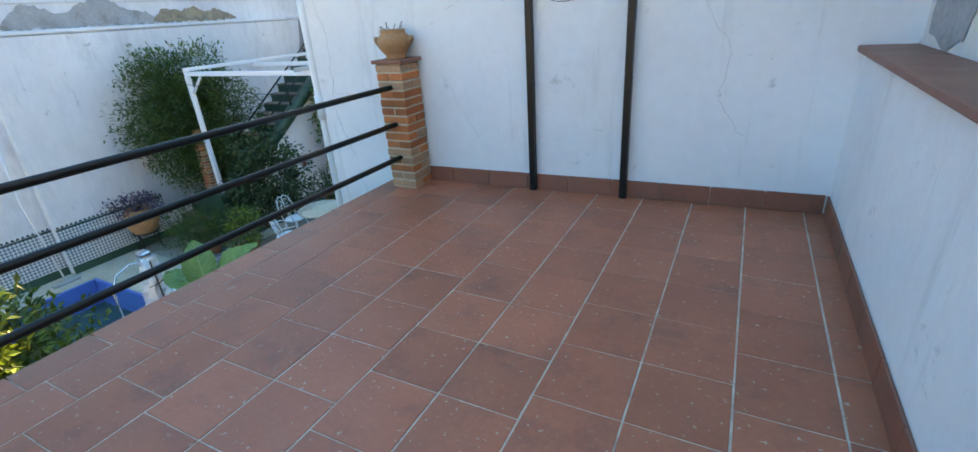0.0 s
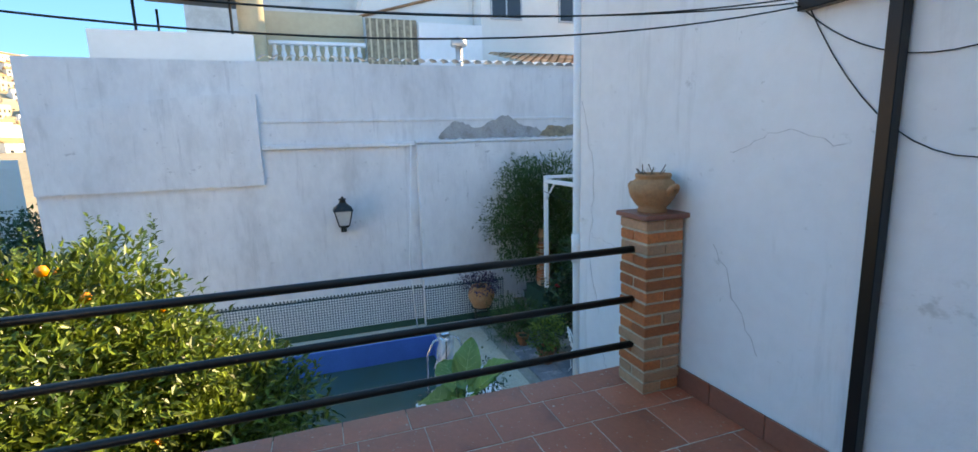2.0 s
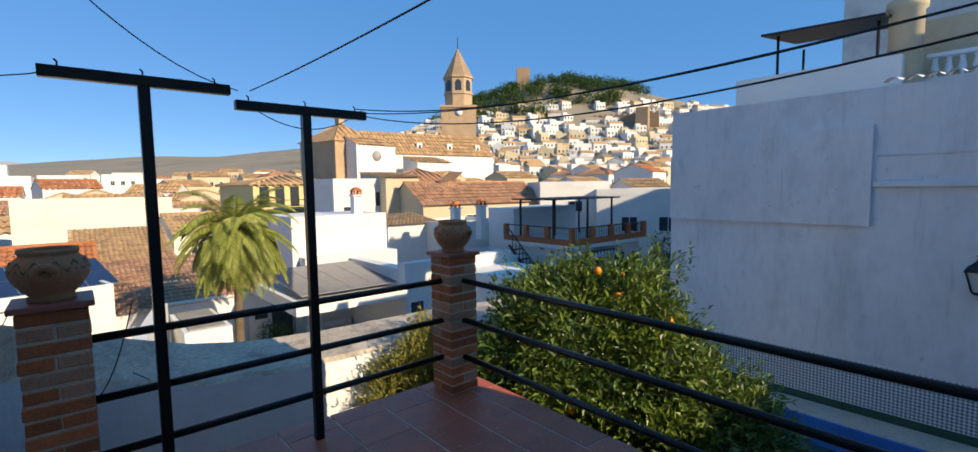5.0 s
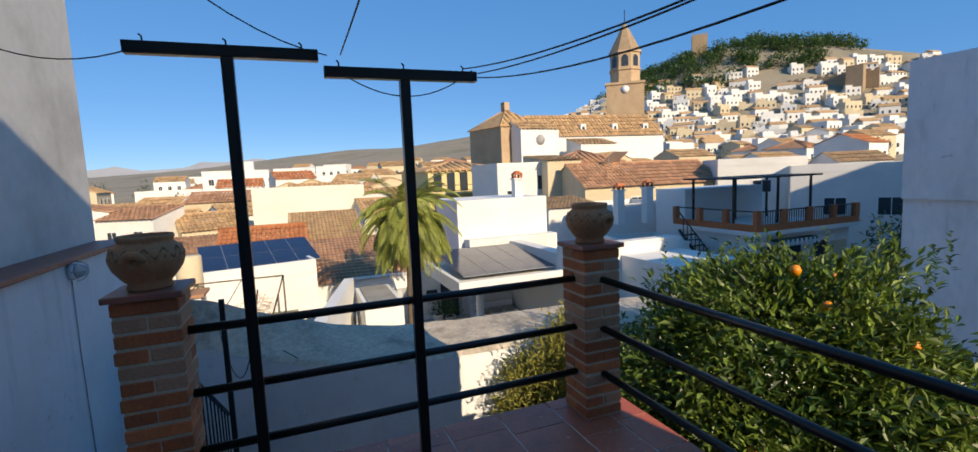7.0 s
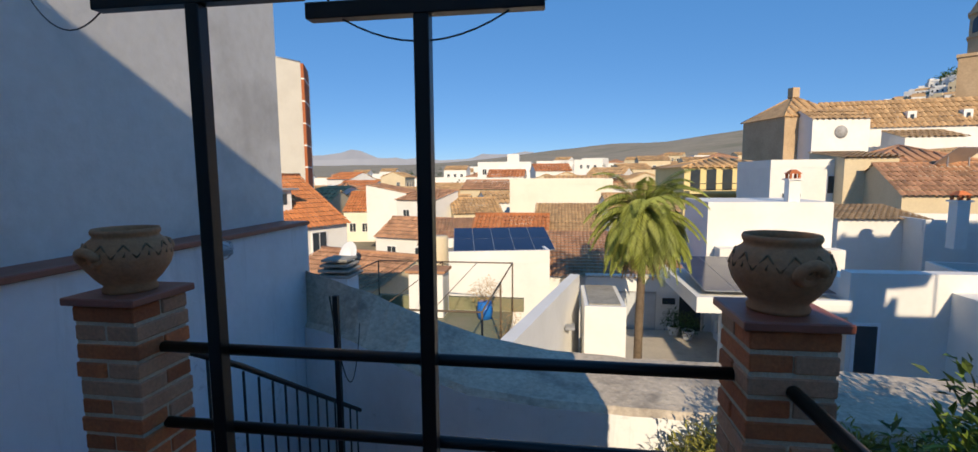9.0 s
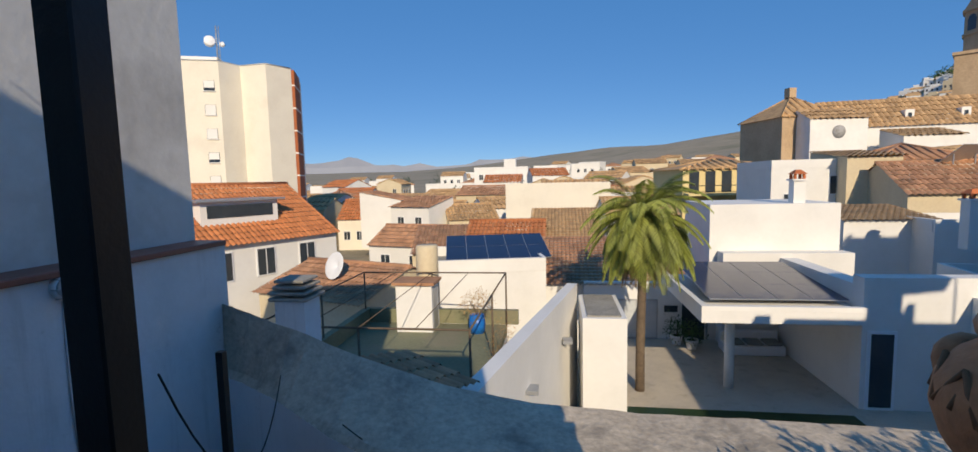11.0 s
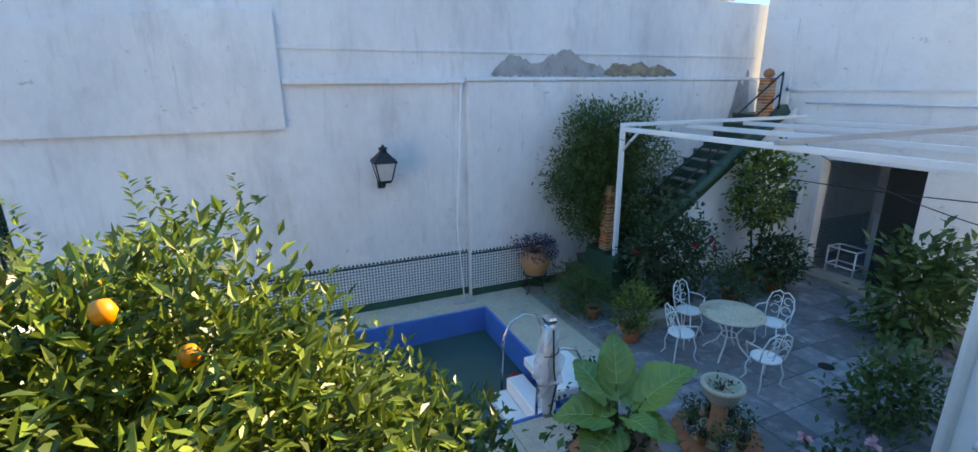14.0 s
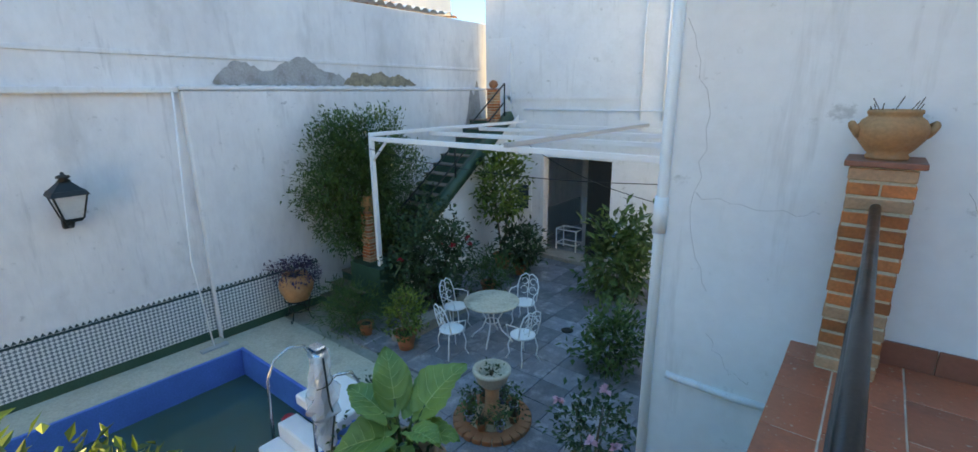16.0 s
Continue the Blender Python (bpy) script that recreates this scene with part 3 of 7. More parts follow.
for x0, x1, dr, dz in ((-2.24, -2.23, 0.13, 0.0), (-2.2, -2.22, 0.19, -0.02), (-2.25, -2.15, 0.16, 0.02), (-1.52, -1.56, 0.04, 0.06)):
    cable(sag((x0, 4.10, 1.96 + dz), (x1, 0.41, 1.965 + dz), dr, 24), 0.0032, "black clothesline cable sagging between the posts")
cable(sag((-1.1, -1.7, 0.0), (-2.6, -1.91, -0.35), 0.25), 0.004, "loose black wire hanging along the low wall")
cable(sag((-1.05, -0.5, 0.8), (-0.6, -1.9, 0.2), 0.5), 0.004, "loose black wire at the stair post")

# white pipes on the house wall
dp = thing("downpipe", "white plastic downpipe on the corner of the house", "pipe", (-3.92, 4.05, 0))
part("pipe", mtube([(0, 0, -2.8), (0, 0, 0.6), (0.02, 0, 3.0)], 0.033, 14), M_PLASTER, dp)
part("collar", mtube([(0, 0, 0.5), (0, 0, 0.72)], 0.042, 14), M_PLASTER, dp)
hp = thing("wall_pipe", "thin white pipe clipped along the house wall", "pipe", (-3.80, 4.05, -0.46), 2.45)
part("pipe", mtube([(0, 0, 0.02), (0.4, 0, 0), (0.8, 0, 0.01)], 0.024, 8), M_PLASTER_OLD, hp)
hp2 = thing("wall_pipe", "thin white pipe low on the house wall", "pipe", (-3.82, 4.05, -1.2), 2.45)
part("pipe", mtube([(0, 0, 0), (0.8, 0, -0.02)], 0.015, 8), M_WHITE, hp2)
# cracks
def crack(parent, pts, seed, plane):
    rnd = random.Random(seed)
    out = []
    for a, b in zip(pts, pts[1:]):
        for k in range(7):
            f = k / 7
            out.append((a[0] + (b[0] - a[0]) * f + rnd.uniform(-0.018, 0.018), plane, a[1] + (b[1] - a[1]) * f + rnd.uniform(-0.018, 0.018)))
    part("crack", mtube(out, 0.001, 4), M_PATCH, parent, "thin dark crack in the plaster")


for i, pts in enumerate(([(-2.55, 1.35), (-2.3, 1.45), (-1.95, 1.38)], [(-3.85, 1.7), (-3.7, 1.2), (-3.75, 0.6), (-3.62, 0.1)], [(-3.75, 0.75), (-3.3, 0.7), (-3.1, 0.72)],
                         [(-0.75, 1.35), (-0.55, 1.0), (-0.6, 0.7), (-0.4, 0.45)], [(-2.6, 0.9), (-2.45, 0.6), (-2.3, 0.35)], [(-3.6, -0.1), (-3.45, -0.3), (-3.3, -0.35)])):
    crack(wall_back, pts, i, YB - 0.001)

# twigs in the pot on the far pillar
tw = thing("dry_twigs", "dry grey twigs standing in a clay pot", "plant", (PA[0], PA[1], 1.108))
bm = bmesh.new()
rt = random.Random(2)
for k in range(16):
    a, l = rt.uniform(0, 6.28), rt.uniform(0.12, 0.19)
    tube(bm, [(0.04 * math.cos(a), 0.04 * math.sin(a), 0), (0.06 * math.cos(a), 0.06 * math.sin(a), l * 0.6), (0.09 * math.cos(a + 0.4), 0.09 * math.sin(a + 0.4), l)], 0.0028, 4)
part("stem", bm, M_BARK, tw)

# ---------- courtyard walls ----------
# thicker lower right part, ledges and patches of the tall wall
part("buttress", mbox(-11.747, 4.30, ZC, -11.60, 11.89, 1.44, 0.02), M_PLASTER_OLD, wall_far)
part("ledge", mbox(-11.747, 1.12, 1.40, -11.665, 4.29, 1.50, 0.015), M_PLASTER_OLD, wall_far)
part("ledge", mbox(-11.747, 4.27, 1.446, -11.58, 11.88, 1.52, 0.015), M_PLASTER_OLD, wall_far)
part("upper_band", mbox(-11.747, 1.0, 1.95, -11.725, 11.88, 2.02, 0.01), M_PLASTER_OLD, wall_far)
bmp = bmesh.new()
pv = [(-2.74, 0.69), (1.1, 0.69), (1.1, 2.52), (0.2, 2.5), (-1.0, 2.38), (-2.74, 2.1)]
f0 = [bmp.verts.new((-11.747, y, z)) for y, z in pv]
f1 = [bmp.verts.new((-11.675, y, z)) for y, z in pv]
bmp.faces.new(f1)
for k in range(6):
    bmp.faces.new((f0[k], f0[(k + 1) % 6], f1[(k + 1) % 6], f1[k]))
bmesh.ops.recalc_face_normals(bmp, faces=bmp.faces)
part("render_panel", bmp, M_PLASTER_OLD, wall_far, "thick older render panel")


def blot(name, y0, y1, z0, z1, x, mat, seed, label, n=40):
    """An irregular bare patch, a little proud of the wall; flat below, ragged above."""
    rnd = random.Random(seed)
    bm = bmesh.new()
    lowv, upv = [], []
    for k in range(n + 1):
        f = k / n
        h = (z1 - z0) * (math.sin(math.pi * f) ** 0.5) * (0.55 + 0.45 * noise.noise(Vector((f * 4, seed, 0)))) + rnd.uniform(-0.02, 0.03)
        y = y0 + (y1 - y0) * f
        lowv.append(bm.verts.new((x, y, z0 + rnd.uniform(-0.02, 0.02))))
        upv.append(bm.verts.new((x, y, z0 + max(0.04, h))))
    for k in range(n):
        bm.faces.new((lowv[k], lowv[k + 1], upv[k + 1], upv[k]))
    part(name, bm, mat, wall_far, label)


blot("cement_patch", 4.84, 7.5, 1.54, 2.25, -11.722, M_PATCH, 1, "bare grey cement patch")
blot("crumbled_patch", 7.4, 9.4, 1.54, 2.05, -11.720, M_PATCH_BROWN, 5, "crumbled brown render")
blot("cement_patch", 10.9, 11.85, -0.2, 2.6, -11.595, M_PATCH, 9, "bare grey cement strip in the corner")
# tiled dado
M_DADO_PATTERN = surf("patterned_dado_tile", (0.66, 0.70, 0.70), (0.58, 0.62, 0.64), 3, 0.3, 0.02, 40)
_nt = M_DADO_PATTERN.node_tree
_b = _nt.nodes["Principled BSDF"]
_tc, _mp, _ck = _nt.nodes.new("ShaderNodeTexCoord"), _nt.nodes.new("ShaderNodeMapping"), _nt.nodes.new("ShaderNodeTexChecker")
_mp.inputs["Rotation"].default_value = (radians(45), 0, 0)
_ck.inputs["Scale"].default_value = 24.0
_ck.inputs["Color1"].default_value, _ck.inputs["Color2"].default_value = (0.62, 0.66, 0.67, 1), (0.13, 0.18, 0.21, 1)
_mp.inputs["Location"].default_value = (0.011, 0, 0)
_nt.links.new(_tc.outputs["Object"], _mp.inputs[0])
_nt.links.new(_mp.outputs[0], _ck.inputs[0])
_nt.links.new(_ck.outputs[0], _b.inputs["Base Color"])
for y0, y1, x in ((-2.0, 4.29, -11.735), (4.31, 6.3, -11.588)):
    d = tagged(new("dado", mesh_of("dado", mbox(x - 0.012, y0, ZC + 0.16, x, y1, -1.95), M_DADO_PATTERN)), "small geometric black and white tiled dado", "dado", kind="structure")
    part("plinth", mbox(x - 0.012, y0, ZC, x + 0.006, y1, ZC + 0.157), M_GREEN, d, "dark green painted plinth")
    part("top_strip", mbox(x - 0.012, y0, -1.947, x + 0.003, y1, -1.915), M_DADO_DARK, d, "dark green border strip")
    bm = bmesh.new()
    n = int((y1 - y0) / 0.075)
    for k in range(n):
        y = y0 + (y1 - y0) * (k + 0.5) / n
        a, b, c = bm.verts.new((x - 0.004, y - 0.032, -1.905)), bm.verts.new((x - 0.004, y + 0.032, -1.905)), bm.verts.new((x - 0.004, y, -1.85))
        bm.faces.new((a, b, c))
    part("pointed_border", bm, M_DADO_DARK, d, "row of dark pointed tiles")
    part("border_backing", mbox(x - 0.012, y0, -1.912, x - 0.006, y1, -1.83), M_DADO, d)

# end wall with its doorway
wall_end = struct("wall_end", mbox(-11.6, 11.9, -0.23, XW, 16, 4.6), M_PLASTER, "white end wall of the courtyard")
part("wall_pier", mbox(-11.6, 11.9, ZC - 0.1, -9.70, 12.15, -0.233), M_PLASTER, wall_end)
part("wall_pier", mbox(-7.80, 11.9, ZC - 0.1, XW, 12.15, -0.233), M_PLASTER, wall_end)
part("string_course", mbox(-11.6, 11.86, 1.2, XW, 11.898, 1.27), M_PLASTER, wall_end)
part("roof_edge", mbox(-11.7, 11.8, 4.603, XW + 0.1, 12.1, 4.7), M_ROOF, wall_end)
room = struct("wall_store_room", mbox(-10.4, 15.2, ZC - 0.1, -7.0, 15.4, -0.24), M_PLASTER_OLD, "back wall of the store room behind the doorway")
part("side_wall", mbox(-10.5, 12.16, ZC - 0.1, -10.3, 15.19, -0.24), M_PLASTER_OLD, room)
part("side_wall", mbox(-7.2, 12.16, ZC - 0.1, -7.0, 15.19, -0.24), M_PLASTER_OLD, room)
part("partition", mbox(-8.7, 12.9, ZC, -8.6, 15.19, -0.24), M_PLASTER_OLD, room)
part("room_floor", mbox(-10.3, 12.155, ZC - 0.2, -7.2, 15.19, ZC + 0.02), M_SLATE, room)
part("tiled_dado", mbox(-10.297, 12.2, ZC + 0.02, -10.28, 15.1, -1.9), M_DADO_PATTERN, room)
ds = tagged(new("door_step", mesh_of("door_step", mbox(-9.9, 11.55, ZC - 0.1, -7.8, 12.15, ZC + 0.1, 0.01), M_GREYWALL)), "low stone step at the doorway", "step", kind="structure")
for x in (-7.2, -6.7):
    wp = thing("wall_pipe", "white pipe running up the end wall", "pipe", (x, 11.87, 0.75))
    part("pipe", mtube([(0, 0, 0), (0, 0, 3.4)], 0.02, 6), M_WHITE, wp)
wp = thing("wall_pipe", "white conduit along the end wall", "pipe", (-10.3, 11.85, 0.95))
part("pipe", mtube([(0, 0, 0), (6.0, 0, 0.0)], 0.02, 6), M_WHITE, wp)
dn = tagged(new("door_upper", mesh_of("door_upper", mbox(-11.5, 11.86, 0.75, -10.75, 11.897, 2.75, 0.005), M_WHITE)), "white panelled door at the top of the stair", "door", kind="structure")
for z in (0.9, 1.8):
    for x in (-11.43, -11.1):
        part("panel", mbox(x, 11.845, z, x + 0.27, 11.858, z + 0.75, 0.004), M_WHITE, dn)
wd = tagged(new("window_1", mesh_of("window_1", mbox(-10.75, 11.86, -1.75, -10.05, 11.897, -0.95, 0.005), M_WHITE)), "small white window beside the stair", "window", kind="structure")
part("pane", mbox(-10.66, 11.85, -1.67, -10.14, 11.858, -1.03), M_GLASSDARK, wd)

# black sheet added to give the doorway's right half its indoor darkness
dl = tagged(new("door_leaf", mesh_of("door_leaf", mbox(-8.55, 12.16, ZC + 0.1, -7.82, 12.2, -0.26, 0.004), M_BLACK_MATT)), "added black sheet for the dark right half of the doorway", "door", kind="structure")
part("handle", mtube([(-8.48, 12.15, -1.75), (-8.48, 12.13, -1.75), (-8.38, 12.13, -1.75)], 0.012, 6), M_STEEL, dl)

# ---------- courtyard floor, pool ----------
PX0, PX1, PY0, PY1 = -10.95, -7.68, -1.6, 4.32
deck = tagged(new("deck", mesh_of("deck", mbox(-11.74, PY1 + 0.06, ZC - 0.36, -7.70, 5.45, ZC), M_DECK)), "cream stone deck around the pool", "deck", kind="structure")
part("deck_strip", mbox(-11.74, -1.9, ZC - 0.36, PX0 - 0.06, PY1 + 0.057, ZC), M_DECK, deck)
for k in range(9):
    part("slab", mbox(PX1 + 0.06, 3.93 - 0.66 * k, ZC - 0.3, -6.95, 4.58 - 0.66 * k, ZC + 0.004, 0.006), M_DECK, deck)
pool = thing("swimming_pool", "blue lined swimming pool half full of murky green water", "pool", (0, 0, 0))
for n_, bx in (("liner_wall", (PX0 - 0.055, PY0, -4.2, PX0, PY1, ZC + 0.012)), ("liner_wall", (PX1, PY0, -4.2, PX1 + 0.055, PY1, ZC + 0.012)),
               ("liner_wall", (PX0 - 0.055, PY1 + 0.002, -4.2, PX1 + 0.055, PY1 + 0.057, ZC + 0.012)), ("liner_wall", (PX0 - 0.055, PY0 - 0.06, -4.2, PX1 + 0.055, PY0 - 0.002, ZC + 0.012))):
    part(n_, mbox(*bx, 0.01), M_BLUEPOOL, pool, "bright blue pool liner")
M_WATER = surf("murky_pool_water", (0.025, 0.075, 0.055), (0.012, 0.085, 0.085), 0.9, 0.06, 0.05, 5, fine=0)
part("water", mbox(PX0 + 0.002, PY0 + 0.002, -4.1, PX1 - 0.002, PY1 - 0.002, -3.33), M_WATER, pool, "murky dark green water")
ps = thing("pool_steps", "white moulded pool steps at the corner of the pool", "pool steps", (-8.35, 4.1, 0))
for k, (y0, y1, z) in enumerate(((0.0, 0.75, ZC + 0.12), (-0.3, -0.002, -3.02), (-0.6, -0.302, -3.22), (-0.9, -0.602, -3.38))):
    part("step", mbox(-0.5, y0, z - 0.16 - 0.5 * (k > 0), 0.5, y1, z, 0.02), M_WHITE, ps)
for sx in (-0.55, 0.55):
    h = [(sx, 0.35, ZC), (sx, 0.35, -2.3), (sx, 0.25, -2.1), (sx, 0.02, -2.03), (sx, -0.2, -2.12), (sx, -0.32, -2.35), (sx, -0.36, -3.4)]
    hr = thing("pool_handrail", "curved stainless steel pool handrail", "handrail", (-8.35, 4.1, 0), 0, "pool handrails")
    part("tube", mtube(h, 0.022, 8), M_STEEL, hr)
wp = thing("pool_shower", "steel pool shower column wrapped in clear plastic", "shower", (-7.62, 3.82, ZC))
part("column", mtube([(0, 0, 0), (0, 0, 1.35)], 0.075, 12), M_STEEL, wp)
part("head", mbox(-0.09, -0.07, 1.35, 0.09, 0.07, 1.43, 0.02), M_STEEL, wp)
bm = bmesh.new()
rw = random.Random(6)
rings = []
for k in range(14):
    r0 = 0.10 + (0.09 if 4 < k < 9 else 0.02)
    rings.append([bm.verts.new((r0 * rw.uniform(0.7, 1.25) * math.cos(a), r0 * rw.uniform(0.7, 1.25) * math.sin(a), 0.1 + 0.095 * k)) for a in [6.283 * j / 12 for j in range(12)]])
for a, b in zip(rings, rings[1:]):
    for j in range(12):
        bm.faces.new((a[j], a[(j + 1) % 12], b[(j + 1) % 12], b[j]))
M_PLASTIC = bpy.data.materials.new("clear_plastic_wrap")
M_PLASTIC.use_nodes = True
_pb = M_PLASTIC.node_tree.nodes["Principled BSDF"]
_pb.inputs["Base Color"].default_value, _pb.inputs["Roughness"].default_value, _pb.inputs["Alpha"].default_value = (0.8, 0.82, 0.85, 1), 0.2, 0.45
part("plastic_wrap", bm, M_PLASTIC, wp, "crumpled clear plastic wrap")
part("hose", mtube([(0.1, 0, 1.3), (0.22, -0.05, 0.8), (0.12, 0.05, 0.5), (0.15, -0.05, 0.1)], 0.012, 6), M_WIRE, wp)
for zz in (0.62, 0.8, 0.95):
    part("strap", mtube(arc((0, 0, zz), 0.13, 0, 6.28, 14, (1, 0, 0), (0, 1, 0.2)), 0.008, 5), M_WIRE, wp)
fl = thing("chlorine_float", "red floating chlorine dispenser in the pool", "pool float", (-9.0, 4.05, -3.33))
part("body", mlathe([(0, 0), (0.1, 0.0), (0.11, 0.04), (0.11, 0.16), (0.08, 0.2), (0, 0.2)], 16), M_RED, fl)
pole = thing("pool_brush_pole", "long white pool brush pole leaning on the wall", "pool brush", (-11.35, 4.05, ZC))
part("pole", mtube([(0, 0, 0.05), (-0.1, -0.08, 1.6), (-0.24, 0.12, 4.28)], 0.014, 8), M_WHITE, pole)
part("brush_head", mbox(-0.05, -0.22, 0, 0.06, 0.22, 0.045, 0.01), M_ALU, pole)

# wall lantern
wl = thing("wall_lantern", "large black iron wall lantern with frosted panes", "lantern", (-11.30, 2.60, -0.33))
wl.scale = (0.82, 0.82, 0.82)
part("bracket", mbox(-0.545, -0.07, -0.12, -0.42, 0.07, 0.35, 0.008), M_BLACK_MATT, wl)
part("arm", mtube([(-0.53, 0, 0.0), (-0.3, 0, -0.06), (-0.12, 0, -0.02), (0, 0, 0.1)], 0.028, 8), M_BLACK_MATT, wl)
part("scroll", mtube(arc((-0.26, 0, 0.1), 0.09, 0, 5.2, 16, (1, 0, 0), (0, 0, 1)), 0.014, 6), M_BLACK_MATT, wl)


def frus(z0, r0, z1, r1, n=4, rot=math.pi / 4):
    bm = bmesh.new()
    a = [bm.verts.new((r0 * math.cos(rot + 6.2832 * k / n), r0 * math.sin(rot + 6.2832 * k / n), z0)) for k in range(n)]
    b = [bm.verts.new((r1 * math.cos(rot + 6.2832 * k / n), r1 * math.sin(rot + 6.2832 * k / n), z1)) for k in range(n)]
    for k in range(n):
        bm.faces.new((a[k], a[(k + 1) % n], b[(k + 1) % n], b[k]))
    bm.faces.new(a[::-1])
    bm.faces.new(b)
    return bm


part("base", frus(0.08, 0.14, 0.14, 0.20), M_BLACK_MATT, wl)
part("glass", frus(0.141, 0.17, 0.52, 0.30), M_LAMPGLASS, wl, "frosted glass panes")
for k in range(4):
    a = math.pi / 4 + k * math.pi / 2
    part("frame_bar", mtube([(0.18 * math.cos(a), 0.18 * math.sin(a), 0.13), (0.31 * math.cos(a), 0.31 * math.sin(a), 0.53)], 0.016, 6), M_BLACK_MATT, wl)
part("roof", frus(0.52, 0.36, 0.60, 0.30), M_BLACK_MATT, wl)
part("roof", frus(0.601, 0.28, 0.74, 0.10), M_BLACK_MATT, wl)
part("finial", mlathe([(0.1, 0.741), (0.06, 0.78), (0.10, 0.80), (0.09, 0.83), (0.03, 0.85), (0.025, 0.88), (0, 0.90)], 12), M_BLACK_MATT, wl)

# ---------- stair on the far wall ----------
st = thing("outdoor_stair", "dark green painted outdoor stair with worn treads", "stair", (0, 0, 0))
SX0, SX1 = -11.595, -10.55
for k in range(5):
    z = ZC + 0.19 * (k + 1)
    part("step", mbox(SX0, 6.3 + 0.28 * k, ZC, SX1, 6.3 + 0.28 * (k + 1) - 0.002, z - 0.03), M_GREEN, st)
    part("tread", mbox(SX0, 6.27 + 0.28 * k, z - 0.028, SX1 + 0.02, 6.3 + 0.28 * (k + 1) - 0.01, z, 0.006), M_TREAD, st)
z0 = ZC + 0.95
for k in range(13):
    z = z0 + 0.2 * (k + 1)
    y = 7.75 + 0.285 * k
    part("step", mbox(SX0, y, z - 0.6, SX1, y + 0.283, z - 0.03), M_GREEN, st)
    part("tread", mbox(SX0, y - 0.03, z - 0.028, SX1 + 0.02, y + 0.273, z, 0.006), M_TREAD, st)
part("landing", mbox(SX0, 11.46, z0 + 2.1, SX1, 11.89, z0 + 2.6), M_GREEN, st)
bm = bmesh.new()
q0 = [bm.verts.new(p) for p in ((SX1 + 0.003, 7.7, ZC), (SX1 + 0.003, 11.88, ZC), (SX1 + 0.003, 11.88, z0 + 2.72), (SX1 + 0.003, 7.7, z0 - 0.1))]
q1 = [bm.verts.new((p.co.x + 0.06, p.co.y, p.co.z)) for p in q0]
bm.faces.new(q1)
for k in range(4):
    bm.faces.new((q0[k], q0[(k + 1) % 4], q1[(k + 1) % 4], q1[k]))
bmesh.ops.recalc_face_normals(bm, faces=bm.faces)
part("side_wall", bm, M_PLASTER, st, "white rendered side of the stair")
part("stringer", mtube([(SX1 + 0.03, 7.6, z0 - 0.02), (SX1 + 0.03, 11.5, z0 + 2.72)], 0.16, 4), M_GREEN, st)
rl = thing("stair_railing", "black iron handrails rising along the green stair", "railing", (0, 0, 0))
for dz in (0.9, 0.45):
    part("handrail", mtube([(SX1 + 0.02, 7.6, z0 + dz), (SX1 + 0.02, 11.3, z0 + 2.6 + dz)], 0.02, 8), M_BLACK_MATT, rl)
for y in (7.6, 9.4, 11.3):
    part("post", mtube([(SX1 + 0.02, y, z0 + (y - 7.6) * 0.7), (SX1 + 0.02, y, z0 + (y - 7.6) * 0.7 + 0.9)], 0.02, 8), M_BLACK_MATT, rl)
pl = pillar((-10.66, 6.95, -1.9), "square brick pillar at the foot of the green stair", 21)
part("footing", mbox(-0.3, -0.3, ZC + 1.9, 0.3, 0.3, -0.002), M_GREEN, pl)
pt = thing("clay_urn", "small clay urn on the stair pillar", "urn", (-10.66, 6.95, -0.87))
part("body", mlathe([(0, 0), (0.09, 0), (0.13, 0.1), (0.12, 0.2), (0.08, 0.26), (0.1, 0.29), (0, 0.29)], 20), M_POT, pt)
pl2 = pillar((-10.72, 11.1, 0.45), "square brick pillar at the top of the green stair", 22)
part("footing", mbox(-0.16, -0.2, -0.35, 0.2, 0.2, -0.002), M_GREEN, pl2)
part("ball", mlathe([(0.0, 1.03), (0.08, 1.05), (0.12, 1.12), (0.09, 1.2), (0, 1.24)], 16), M_POT_ORANGE, pl2)

# ---------- pergola ----------
pg = thing("pergola", "white painted steel pergola frame over the patio", "pergola", (0, 0, 0))
ZP = 0.57
part("post", mbox(-10.29, 6.80, -1.9, -10.21, 6.88, ZP - 0.04, 0.005), M_WHITE, pg)
part("footing", mbox(-10.45, 6.65, ZC, -10.05, 7.05, -1.902), M_GREEN, pg)
part("brace", mtube([(-10.25, 6.84, 0.15), (-9.85, 6.84, ZP - 0.05)], 0.025, 6), M_WHITE, pg)
for k, y in enumerate((6.84, 8.4, 10.0, 11.5)):
    part("beam", mbox(-10.29, y - 0.035, ZP - 0.04, XW + 0.01, y + 0.035, ZP + 0.04, 0.005), M_WHITE, pg)
for x, m in ((-10.25, M_WHITE), (-7.0, M_ALU)):
    part("cross_beam", mbox(x - 0.035, 6.80 if x < -8 else 6.6, ZP + 0.043, x + 0.035, 11.88, ZP + 0.11, 0.005), m, pg)
cable(sag((-10.2, 11.8, 0.1), (XW, 8.0, -0.3), 0.3), 0.008, "black cable hung across the patio")
